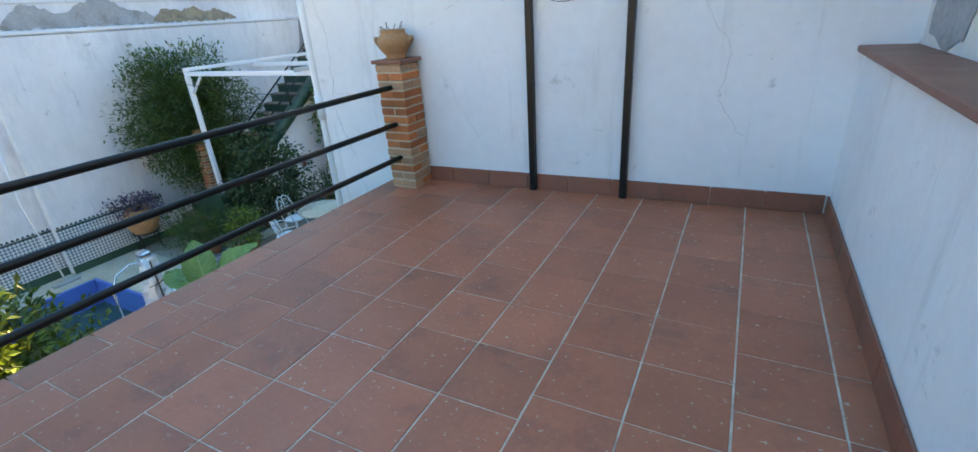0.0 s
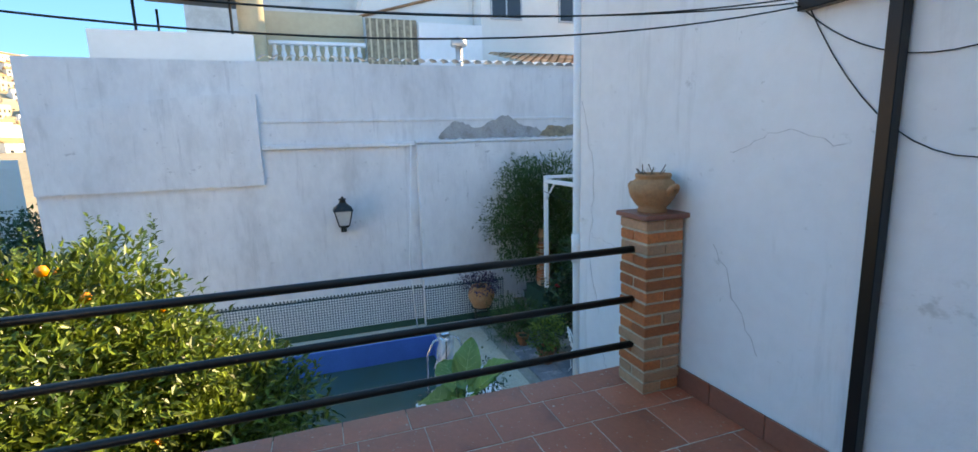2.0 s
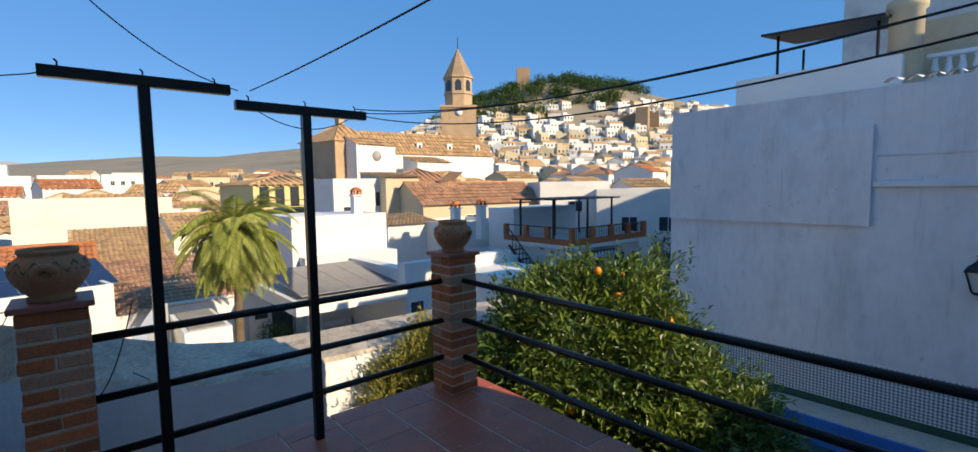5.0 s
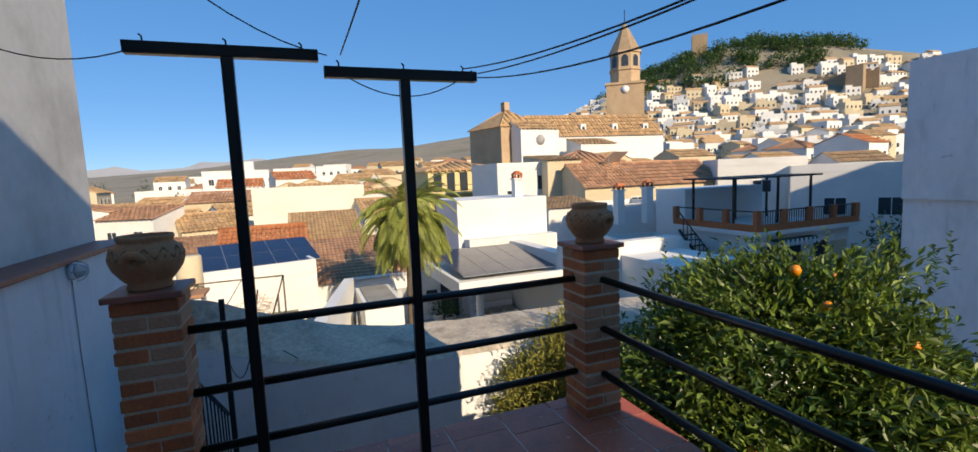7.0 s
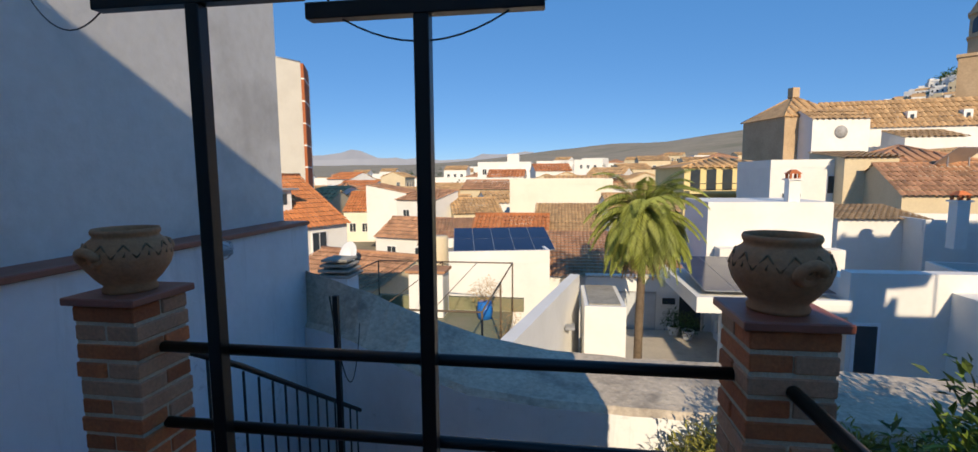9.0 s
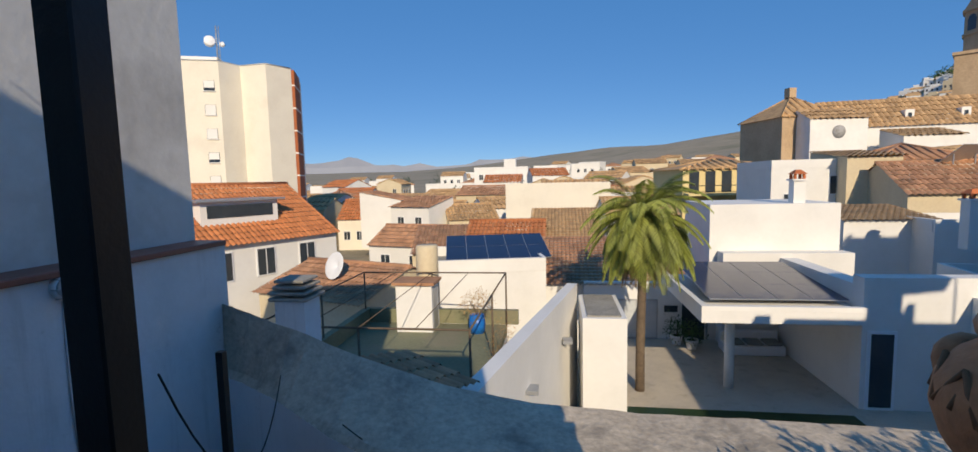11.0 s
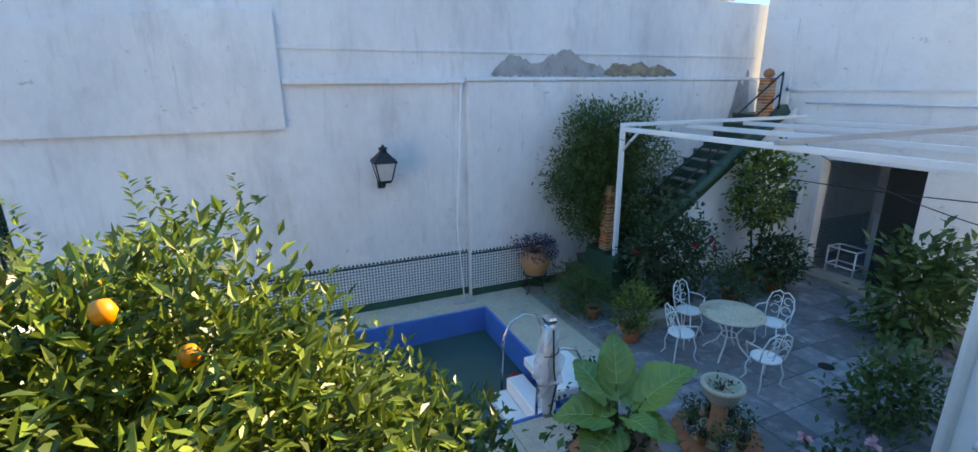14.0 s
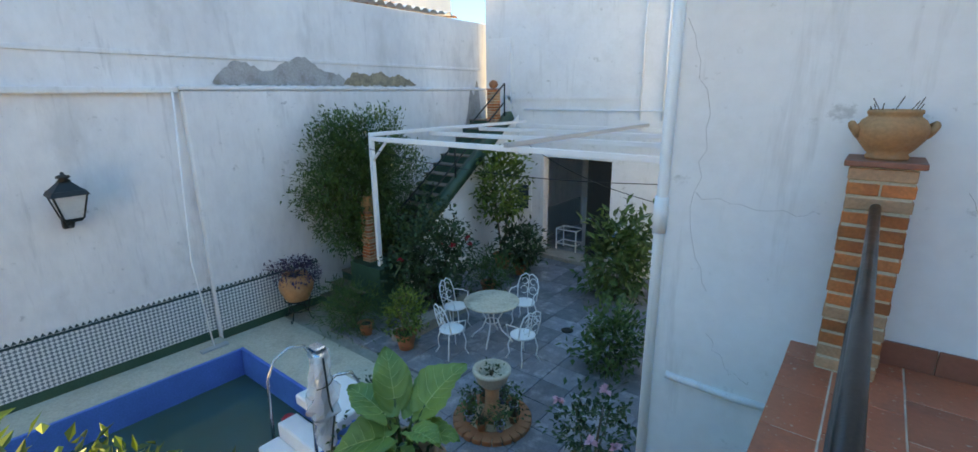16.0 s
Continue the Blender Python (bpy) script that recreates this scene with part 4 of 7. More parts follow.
cable(sag((-10.0, 6.5, 0.45), (XW, 6.6, 0.4), 0.18), 0.006, "pale line under the pergola beam")

# ---------- patio furniture ----------
tb = thing("patio_table", "round stone-topped patio table on white scroll legs", "table", (-7.76, 7.22, ZC))
part("tabletop", mlathe([(0, 0.71), (0.46, 0.71), (0.48, 0.725), (0.48, 0.74), (0.46, 0.75), (0, 0.75)], 36), M_COPING_OLD, tb, "mottled brown stone top")
for k in range(4):
    a = k * 1.5708 + 0.4
    c, s_ = math.cos(a), math.sin(a)
    part("leg", mtube([(0.33 * c, 0.33 * s_, 0.71), (0.2 * c, 0.2 * s_, 0.55), (0.1 * c, 0.1 * s_, 0.38), (0.18 * c, 0.18 * s_, 0.2), (0.33 * c, 0.33 * s_, 0.07), (0.37 * c, 0.37 * s_, 0.0)], 0.014, 6), M_WHITE, tb)
part("ring", mtube(arc((0, 0, 0.36), 0.12, 0, 6.2832, 18, (1, 0, 0), (0, 1, 0)), 0.01, 6), M_WHITE, tb)


def patio_chair():
    c = thing("patio_chair", "white wrought-iron patio chair with scrolled back", "chair", (0, 0, 0), 0, "chairs round the patio table")
    part("seat", mlathe([(0, 0.43), (0.19, 0.43), (0.205, 0.44), (0.205, 0.455), (0.19, 0.46), (0, 0.46)], 24), M_WHITE, c)
    for sx, sy in ((-1, -1), (1, -1), (-1, 1), (1, 1)):
        part("leg", mtube([(0.13 * sx, 0.13 * sy, 0.43), (0.17 * sx, 0.17 * sy, 0.25), (0.15 * sx, 0.16 * sy, 0.1), (0.2 * sx, 0.2 * sy, 0)], 0.011, 6), M_WHITE, c)
    back = bmesh.new()
    tube(back, [(-0.19, 0.12, 0.45), (-0.21, 0.18, 0.7), (-0.17, 0.22, 0.86), (-0.07, 0.24, 0.93), (0, 0.235, 0.9), (0.07, 0.24, 0.93), (0.17, 0.22, 0.86), (0.21, 0.18, 0.7), (0.19, 0.12, 0.45)], 0.012, 6)
    part("back_frame", back, M_WHITE, c)
    for s in (-1, 1):
        for zc, r in ((0.62, 0.07), (0.78, 0.06)):
            part("back_scroll", mtube(arc((s * 0.085, 0.16 + (zc - 0.5) * 0.25, zc), r, 0, 5.4, 14, (s, 0, 0), (0, 0.2, 0.98)), 0.008, 5), M_WHITE, c)
    part("back_bar", mtube([(0, 0.14, 0.46), (0, 0.2, 0.7), (0, 0.235, 0.9)], 0.008, 5), M_WHITE, c)
    for s in (-1, 1):
        part("armrest", mtube([(s * 0.2, 0.17, 0.68), (s * 0.26, 0.0, 0.68), (s * 0.25, -0.12, 0.66), (s * 0.2, -0.12, 0.45)], 0.01, 6), M_WHITE, c)
    return c


chair0 = patio_chair()
spots = ((-8.55, 7.15, 100), (-8.0, 6.45, 165), (-6.95, 7.0, -105), (-7.65, 8.05, 10))
chair0.matrix_basis = pose(spots[0][0], spots[0][1], ZC, 0, 0, spots[0][2])
for x, y, r in spots[1:]:
    copy_thing(chair0, pose(x, y, ZC, 0, 0, r))

# floor drain
dr = thing("floor_drain", "small round black floor drain in the paving", "drain", (-6.87, 8.31, ZC + 0.006))
part("grate", mlathe([(0, 0), (0.11, 0), (0.11, 0.008), (0.09, 0.01), (0.085, 0.004), (0, 0.004)], 20), M_BLACK_MATT, dr)


# ---------- potted plants ----------
def plant_pot(name, label, at, s, mat, prof=None, h=None):
    p = thing(name, label, "plant pot", at)
    prof = prof or [(0, 0), (0.62, 0), (0.7, 0.5), (0.88, 1.3), (0.98, 1.32), (1.0, 1.5), (0.88, 1.5), (0.86, 1.38), (0, 1.36)]
    part("body", mlathe([(r * s, z * s) for r, z in prof], 28), mat, p)
    part("soil", mlathe([(0, (prof[-1][1] + 0.02) * s), (prof[-2][0] * s * 0.99, (prof[-1][1] + 0.01) * s)], 20), M_SOIL, p)
    return p


def plant(name, label, at, rad, n, ln, wd, seed, mat, dz=0.0, stem=0.0, flowers=None, cat="plant"):
    p = thing(name, label, cat, at)
    bm = bmesh.new()
    rnd = random.Random(seed)
    for k in range(5):
        a = rnd.uniform(0, 6.28)
        tube(bm, [(0.02 * math.cos(a), 0.02 * math.sin(a), 0), (rad[0] * 0.25 * math.cos(a), rad[1] * 0.25 * math.sin(a), (dz + stem) * 0.6 + 0.05), (rad[0] * 0.5 * math.cos(a), rad[1] * 0.5 * math.sin(a), dz + stem + rad[2] * 0.3)], 0.012 + 0.01 * rad[0], 5, True, 0.004)
    part("stem", bm, M_BARK, p)
    part("foliage", crown(bmesh.new(), (0, 0, dz + stem), rad, n, ln, wd, seed, inner=0.25), mat, p)
    if flowers:
        fm, fn, fr = flowers
        for k in range(fn):
            u = Vector((rnd.gauss(0, 1), rnd.gauss(0, 1), abs(rnd.gauss(0.2, 0.7)))).normalized()
            c = Vector((u[0] * rad[0], u[1] * rad[1], dz + stem + u[2] * rad[2]))
            fb = bmesh.new()
            for j in range(9):
                d = Vector((rnd.gauss(0, 1), rnd.gauss(0, 1), rnd.gauss(0.4, 0.6)))
                leaf(fb, c, d, Vector((0, 0, 1)), fr, fr * 0.9)
            part("flower", fb, fm, p)
    return p


OLLA = [(0, 0), (0.55, 0), (0.72, 0.25), (0.95, 0.75), (1.0, 1.1), (0.92, 1.4), (0.72, 1.62), (0.74, 1.7), (0.62, 1.72), (0.6, 1.58), (0, 1.56)]


def iron_stand(at, r, h):
    s = thing("plant_stand", "black iron plant stand with scroll feet", "plant stand", at)
    part("ring", mtube(arc((0, 0, h), r, 0, 6.2832, 20, (1, 0, 0), (0, 1, 0)), 0.014, 6), M_BLACK_MATT, s)
    for k in range(4):
        a = k * 1.5708 + 0.5
        c, q = math.cos(a), math.sin(a)
        part("leg", mtube([(r * c, r * q, h), (r * 0.8 * c, r * 0.8 * q, h * 0.5), (r * 1.0 * c, r * 1.0 * q, 0.06), (r * 1.2 * c, r * 1.2 * q, 0.02), (r * 1.25 * c, r * 1.25 * q, 0.08)], 0.013, 6), M_BLACK_MATT, s)
    part("base_ring", mtube(arc((0, 0, h * 0.5), r * 0.78, 0, 6.2832, 16, (1, 0, 0), (0, 1, 0)), 0.01, 6), M_BLACK_MATT, s)
    return s


# large jar with elephant ears
iron_stand((-5.98, 3.62, ZC), 0.34, 0.22)
plant_pot("clay_jar", "large weathered clay jar on an iron stand", (-5.98, 3.62, ZC + 0.2), 0.46, M_POT_OLD, OLLA)
ee = thing("elephant_ear_plant", "elephant ear plant with large ribbed green leaves", "plant", (-5.98, 3.62, ZC + 0.92))


def big_leaf(parent, base, tip_dir, stem_l, L, W, tiltz):
    base, d = Vector(base), Vector(tip_dir).normalized()
    top_ = base + Vector((d.x * stem_l * 0.45, d.y * stem_l * 0.45, stem_l))
    part("stalk", mtube([base, base.lerp(top_, 0.5) + Vector((0, 0, 0.05)), top_], 0.022, 7, 0.012), M_LEAF_MID, parent)
    ax = Vector((d.x * math.cos(tiltz), d.y * math.cos(tiltz), math.sin(tiltz)))
    sd = Vector((-d.y, d.x, 0))
    nn = sd.cross(ax)
    if nn.z < 0:
        nn = -nn
    def at(f, g, lift=0.0):
        # heart-shaped outline, broadest a third of the way up, lobes behind the stalk
        w = W * 0.86 * math.sin(math.pi * min(1.0, 0.06 + 0.94 * f) ** 0.62) ** 0.72
        lobe = -0.20 * L * math.sin(math.pi * min(1.0, abs(g) * 0.75)) * max(0.0, 1 - f / 0.4)
        rib = 0.011 * math.sin(2 * math.pi * (6.5 * f - 2.2 * abs(g)))
        edge = 0.02 * abs(g) ** 3 * math.sin(9 * f + 4 * g + tiltz * 7)
        return top_ + ax * (L * 0.85 * (f - 0.08) + lobe + 0.1 * L * abs(g) * (1 - f)) + sd * w * 0.5 * g + nn * (abs(g) * 0.13 * w + rib * min(1, 4 * abs(g)) + edge - 0.22 * L * f * f + lift)
    bm = bmesh.new()
    rows = [[bm.verts.new(at(i / 26, j / 9)) for j in range(-9, 10)] for i in range(27)]
    for a, b in zip(rows, rows[1:]):
        for j in range(18):
            bm.faces.new((a[j], a[j + 1], b[j + 1], b[j])).smooth = True
    blade = part("leaf_blade", bm, M_LEAF_BIG, parent)
    part("midrib", mtube([at(i / 12, 0, 0.002) for i in range(12)], 0.006, 5, 0.002), M_LEAF_VEIN, blade)
    for k in range(1, 6):
        for sg in (-1, 1):
            part("side_vein", mtube([at(k / 6.5 - 0.05 + 0.13 * q / 4 * 1.2, sg * q / 4 * 0.9, 0.001) for q in range(5)], 0.003, 4, 0.0012), M_LEAF_VEIN, blade)


for a, sl, L, W, tz in ((70, 0.45, 0.66, 0.66, 0.85), (150, 0.45, 0.66, 0.44, 1.0), (225, 0.22, 0.62, 0.72, 0.0), (290, 0.16, 0.5, 0.56, -0.15), (100, 0.35, 0.5, 0.36, 0.6), (350, 0.4, 0.5, 0.34, 0.5), (185, 0.38, 0.6, 0.5, 0.5), (20, 0.3, 0.5, 0.4, 0.3)):
    big_leaf(ee, (0.05 * math.cos(radians(a)), 0.05 * math.sin(radians(a)), 0), (math.cos(radians(a)), math.sin(radians(a)), 0), sl, L, W, tz)
plant("trailing_plant", "dark trailing plant spilling from the clay jar", (-6.1, 3.5, ZC + 0.94), (0.5, 0.45, 0.16), 420, 0.07, 0.045, 31, M_LEAF_DARK)
plant("rose_bush", "dark leaved rose bush with a pale pink bloom", (-6.9, 4.25, ZC), (0.28, 0.28, 0.42), 240, 0.06, 0.035, 32, M_LEAF_DARK, 0.75, 0.1, (M_PINK, 2, 0.055))
# fountain-like planter on a round brick base
rb = thing("round_brick_base", "low round brick plinth in the paving", "plinth", (-6.4, 5.5, ZC))
part("core", mlathe([(0, 0), (0.47, 0), (0.47, 0.045), (0, 0.045)], 36), M_MORTAR, rb)
bk = mesh_of("brick", mbox(-0.055, -0.1, 0, 0.055, 0.1, 0.065, 0.006), M_POT_ORANGE)
for k in range(24):
    a = 6.2832 * k / 24
    part("brick", bk, None, rb).matrix_basis = pose(0.42 * math.cos(a), 0.42 * math.sin(a), 0, 0, 0, math.degrees(a) + 90)
pd = thing("pedestal_planter", "stone bowl planter on a pebbled pedestal", "planter", (-6.4, 5.5, ZC + 0.046))
part("pedestal", mlathe([(0, 0), (0.16, 0), (0.16, 0.06), (0.1, 0.1), (0.09, 0.42), (0.13, 0.48), (0, 0.48)], 24), M_BRICK_PALE, pd)
part("bowl", mlathe([(0, 0.481), (0.12, 0.481), (0.2, 0.56), (0.22, 0.66), (0.25, 0.68), (0.25, 0.72), (0.2, 0.72), (0.17, 0.62), (0, 0.62)], 28), M_DECK, pd)
plant("small_plant", "small dark plant in the stone bowl", (-6.4, 5.5, ZC + 0.68), (0.1, 0.1, 0.1), 60, 0.06, 0.03, 33, M_LEAF_DARK, 0.05)
M_BLUEWHITE = surf("blue_white_ceramic", (0.55, 0.6, 0.68), (0.03, 0.09, 0.36), 22, 0.25, 0, 40, fine=0)
for k in range(8):
    a = 6.2832 * k / 8 + 0.2
    x, y = -6.4 + 0.31 * math.cos(a), 5.5 + 0.31 * math.sin(a)
    bw = k % 3 != 0
    plant_pot("flower_pot", "small blue and white glazed flower pot" if bw else "small terracotta flower pot", (x, y, ZC + 0.068), 0.075, M_BLUEWHITE if bw else M_POT_ORANGE)
    plant("small_plant", "small green potted plant on the brick plinth", (x, y, ZC + 0.17), (0.12, 0.12, 0.12), 90, 0.06, 0.03, 40 + k, M_LEAF_MID if k % 2 else M_LEAF_DARK, 0.1)
# rose jar against the house wall
plant_pot("clay_jar", "large brown clay jar with a rose bush", (-4.62, 4.75, ZC), 0.36, M_POT_OLD, OLLA)
plant("rose_bush", "tall rose bush with pale pink blooms in a jar", (-4.62, 4.75, ZC + 0.55), (0.36, 0.4, 0.55), 520, 0.075, 0.045, 51, M_LEAF_DARK, 0.35, 0.25, (M_PINK, 4, 0.07))
# pale jar with purple plant on a stand
iron_stand((-11.25, 5.6, ZC), 0.24, 0.42)
plant_pot("clay_jar", "pale clay jar on a tall iron stand", (-11.25, 5.6, ZC + 0.38), 0.32, M_POT, OLLA)
plant("purple_plant", "dark purple leaved plant spilling over a jar", (-11.25, 5.6, ZC + 0.9), (0.5, 0.5, 0.22), 700, 0.08, 0.035, 52, M_PURPLE, 0.1)
# shrubs
plant("climbing_shrub", "large feathery dark green climber against the wall", (-11.0, 7.2, -1.9), (0.6, 1.4, 1.5), 20000, 0.10, 0.034, 53, M_LEAF_MID, 1.4, 0.1, None, "shrub")
plant("hibiscus_bush", "dense dark hibiscus bush with red flowers", (-9.55, 7.55, ZC), (0.75, 0.85, 0.95), 4200, 0.10, 0.065, 54, M_LEAF_DARK, 0.95, 0.15, (M_RED, 7, 0.08), "shrub")
plant("ground_plants", "mixed low green plants at the foot of the stair", (-10.1, 6.0, ZC), (0.7, 0.5, 0.42), 1500, 0.16, 0.018, 55, M_LEAF_MID, 0.35)
plant_pot("flower_pot", "terracotta pot with a small leafy shrub", (-8.75, 6.1, ZC), 0.2, M_POT_ORANGE)
plant("small_shrub", "bright green small leafy shrub in a pot", (-8.75, 6.1, ZC + 0.28), (0.33, 0.33, 0.42), 1100, 0.075, 0.045, 56, M_LEAF, 0.35)
plant_pot("flower_pot", "terracotta pot with spiky leaves", (-9.7, 6.0, ZC), 0.15, M_POT_ORANGE)
plant("young_tree", "slender young tree with bright leaves in a pot", (-9.85, 10.3, ZC + 0.3), (0.62, 0.62, 0.95), 1500, 0.15, 0.085, 57, M_LEAF, 1.7, 0.1, None, "tree")
plant_pot("flower_pot", "terracotta pot holding a young tree", (-9.85, 10.3, ZC), 0.24, M_POT_ORANGE)
plant("leafy_plant", "dark leafy plant in a terracotta pot", (-9.25, 10.2, ZC + 0.3), (0.5, 0.5, 0.45), 800, 0.16, 0.08, 58, M_LEAF_DARK, 0.4)
plant_pot("flower_pot", "terracotta pot with a dark leafy plant", (-9.25, 10.2, ZC), 0.2, M_POT_ORANGE)
plant("fern", "arching green fern in a pot", (-9.1, 8.8, ZC + 0.25), (0.4, 0.4, 0.3), 500, 0.22, 0.03, 59, M_LEAF_MID, 0.2)
plant_pot("flower_pot", "terracotta pot with a fern", (-9.1, 8.8, ZC), 0.18, M_POT_ORANGE)
plant("wall_shrub", "broad leaved plants along the house side", (-6.8, 10.3, ZC), (0.55, 0.8, 0.9), 1300, 0.22, 0.10, 60, M_LEAF_MID, 0.9, 0, None, "shrub")
plant("wall_shrub", "green shrub beside the house corner", (-5.7, 7.6, ZC), (0.45, 0.6, 0.55), 900, 0.13, 0.07, 61, M_LEAF_MID, 0.5, 0, None, "shrub")
hs = thing("garden_hose", "coiled blue garden hose by the doorway", "hose", (-7.4, 11.5, ZC + 0.75))
for k in range(5):
    part("coil", mtube(arc((0.03 * k, -0.02 * k, -0.02 * k), 0.24 + 0.012 * k, 0, 6.2832, 20, (1, 0, 0), (0, 0.3, 0.95)), 0.017, 6), M_BLUEPOOL, hs)
part("reel", mtube([(0.05, 0.1, -0.74), (0.05, 0.1, 0.1)], 0.03, 8), M_BLACK_MATT, hs)
sb = thing("stone_kerb", "low stone planter kerb beside the shrubs", "kerb", (-9.0, 7.0, ZC))
part("block", mbox(-0.15, -0.9, 0, 0.15, 1.1, 0.22, 0.015), M_GREYWALL, sb)
wb = thing("washstand_frame", "white tubular stool frame in the doorway", "stool", (-9.2, 12.5, ZC + 0.02))
for x, y in ((-0.3, -0.2), (0.3, -0.2), (-0.3, 0.2), (0.3, 0.2)):
    part("leg", mtube([(x, y, 0), (x, y, 0.6)], 0.02, 6), M_WHITE, wb)
for z in (0.2, 0.6):
    part("frame", mtube([(-0.3, -0.2, z), (0.3, -0.2, z), (0.3, 0.2, z), (-0.3, 0.2, z), (-0.3, -0.2, z)], 0.02, 6), M_WHITE, wb)
bo = thing("leaning_board", "grey metal board leaning in the doorway", "board", (-8.75, 12.6, ZC + 0.02))
part("board", mbox(-0.12, -0.02, 0, 0.12, 0.02, 1.5, 0.004), M_ALU, bo)

# ---------- orange tree ----------
ot = thing("orange_tree", "dense orange tree with glossy leaves and a few oranges", "tree", (-4.95, 0.55, ZC - 0.35))
bm = bmesh.new()
tube(bm, [(0, 0, 0), (0.03, 0.02, 0.8), (0, 0.05, 1.5)], 0.11, 9, True, 0.085)
part("trunk", bm, M_BARK, ot)
rl_ = random.Random(12)
for k in range(9):
    a = 6.28 * k / 9
    part("limb", mtube([(0, 0.05, 1.45), (0.35 * math.cos(a), 0.35 * math.sin(a), 1.9 + 0.2 * (k % 3)), (0.75 * math.cos(a), 0.8 * math.sin(a), 2.6 + 0.3 * (k % 3))], 0.045, 6, 0.012), M_BARK, ot)
bm = crown(bmesh.new(), (0.15, -0.4, 2.82), (1.22, 1.1, 1.12), 36000, 0.088, 0.038, 7, 1.9, 0.25, 0.3)
crown(bm, (0.1, 0.45, 2.2), (1.2, 0.95, 0.98), 27000, 0.088, 0.038, 8, 1.9, 0.25, 0.3)
shoots(bm, [(rl_.uniform(-0.9, 0.9), rl_.uniform(-1.1, 0.25), rl_.uniform(3.45, 3.8)) for k in range(34)], 0.085, 0.036, 9, 18, 0.34)
part("crown", bm, M_LEAF, ot)
org = mesh_of("orange", mlathe([(0, -0.04), (0.025, -0.033), (0.04, 0), (0.025, 0.033), (0, 0.04)], 12), M_ORANGE)
for k in range(16):
    u = Vector((rl_.gauss(0.4, 0.8), rl_.gauss(-0.1, 0.7), rl_.gauss(0.4, 0.5))).normalized()
    o = thing("orange", "ripe orange fruit hanging in the tree", "fruit", (-4.80 + u[0] * 1.12, 0.15 + u[1] * 1.0, ZC - 0.35 + 2.80 + u[2] * 1.05), 0, "oranges on the tree")
    part("fruit", org, None, o)
for at in ((-4.55, 0.44, 0.69), (-4.62, 0.62, 0.46)):
    o = thing("orange", "ripe orange fruit near the top of the tree", "fruit", at, 0, "oranges on the tree")
    part("fruit", org, None, o)
# feathery shrub by the low wall
fs = plant("feathery_shrub", "fine feathery yellow-green shrub by the low wall", (-3.75, -1.12, ZC), (0.9, 0.42, 0.9), 26000, 0.07, 0.017, 71, M_LEAF_DRY, 2.05, 0.0, None, "shrub")


# ---------- houses ----------
def slope(bm, a, u, v, pitch=0.24, rows=0.42):
    """A roof slope of barrel tiles: a corner, the eave vector and the vector up the slope."""
    a, u, v = Vector(a), Vector(u), Vector(v)
    n = u.cross(v).normalized()
    if n.z < 0:
        n = -n
    cols, rr = max(2, int(u.length / pitch)), max(1, int(v.length / rows))
    for i in range(cols):
        for j in range(rr):
            strip = []
            for jj in (j, j + 1):
                lift = 0.03 * pitch / 0.24 * (1 if jj == j else 0)
                row = []
                for k in range(5):
                    f = (i + k / 4.0 * 0.99) / cols
                    row.append(bm.verts.new(a + u * f + v * (jj / rr) + n * (pitch * 0.30 * math.sin(math.pi * k / 4) + lift)))
                strip.append(row)
            for k in range(4):
                bm.faces.new((strip[0][k], strip[0][k + 1], strip[1][k + 1], strip[1][k])).smooth = True


def window(parent, x, y, z, w, h, frame_m=None, side="y"):
    if side == "y":
        f = part("window", mbox(x - w / 2 - 0.06, y, z - 0.06, x + w / 2 + 0.06, y + 0.05, z + h + 0.06), frame_m or M_WHITE, parent)
        part("pane", mbox(x - w / 2, y + 0.045, z, x - 0.03, y + 0.062, z + h), M_GLASSDARK, f)
        part("pane", mbox(x + 0.03, y + 0.045, z, x + w / 2, y + 0.062, z + h), M_GLASSDARK, f)
    else:
        f = part("window", mbox(x, y - w / 2 - 0.06, z - 0.06, x + 0.05, y + w / 2 + 0.06, z + h + 0.06), frame_m or M_WHITE, parent)
        part("pane", mbox(x + 0.045, y - w / 2, z, x + 0.062, y - 0.03, z + h), M_GLASSDARK, f)
        part("pane", mbox(x + 0.045, y + 0.03, z, x + 0.062, y + w / 2, z + h), M_GLASSDARK, f)
    return f


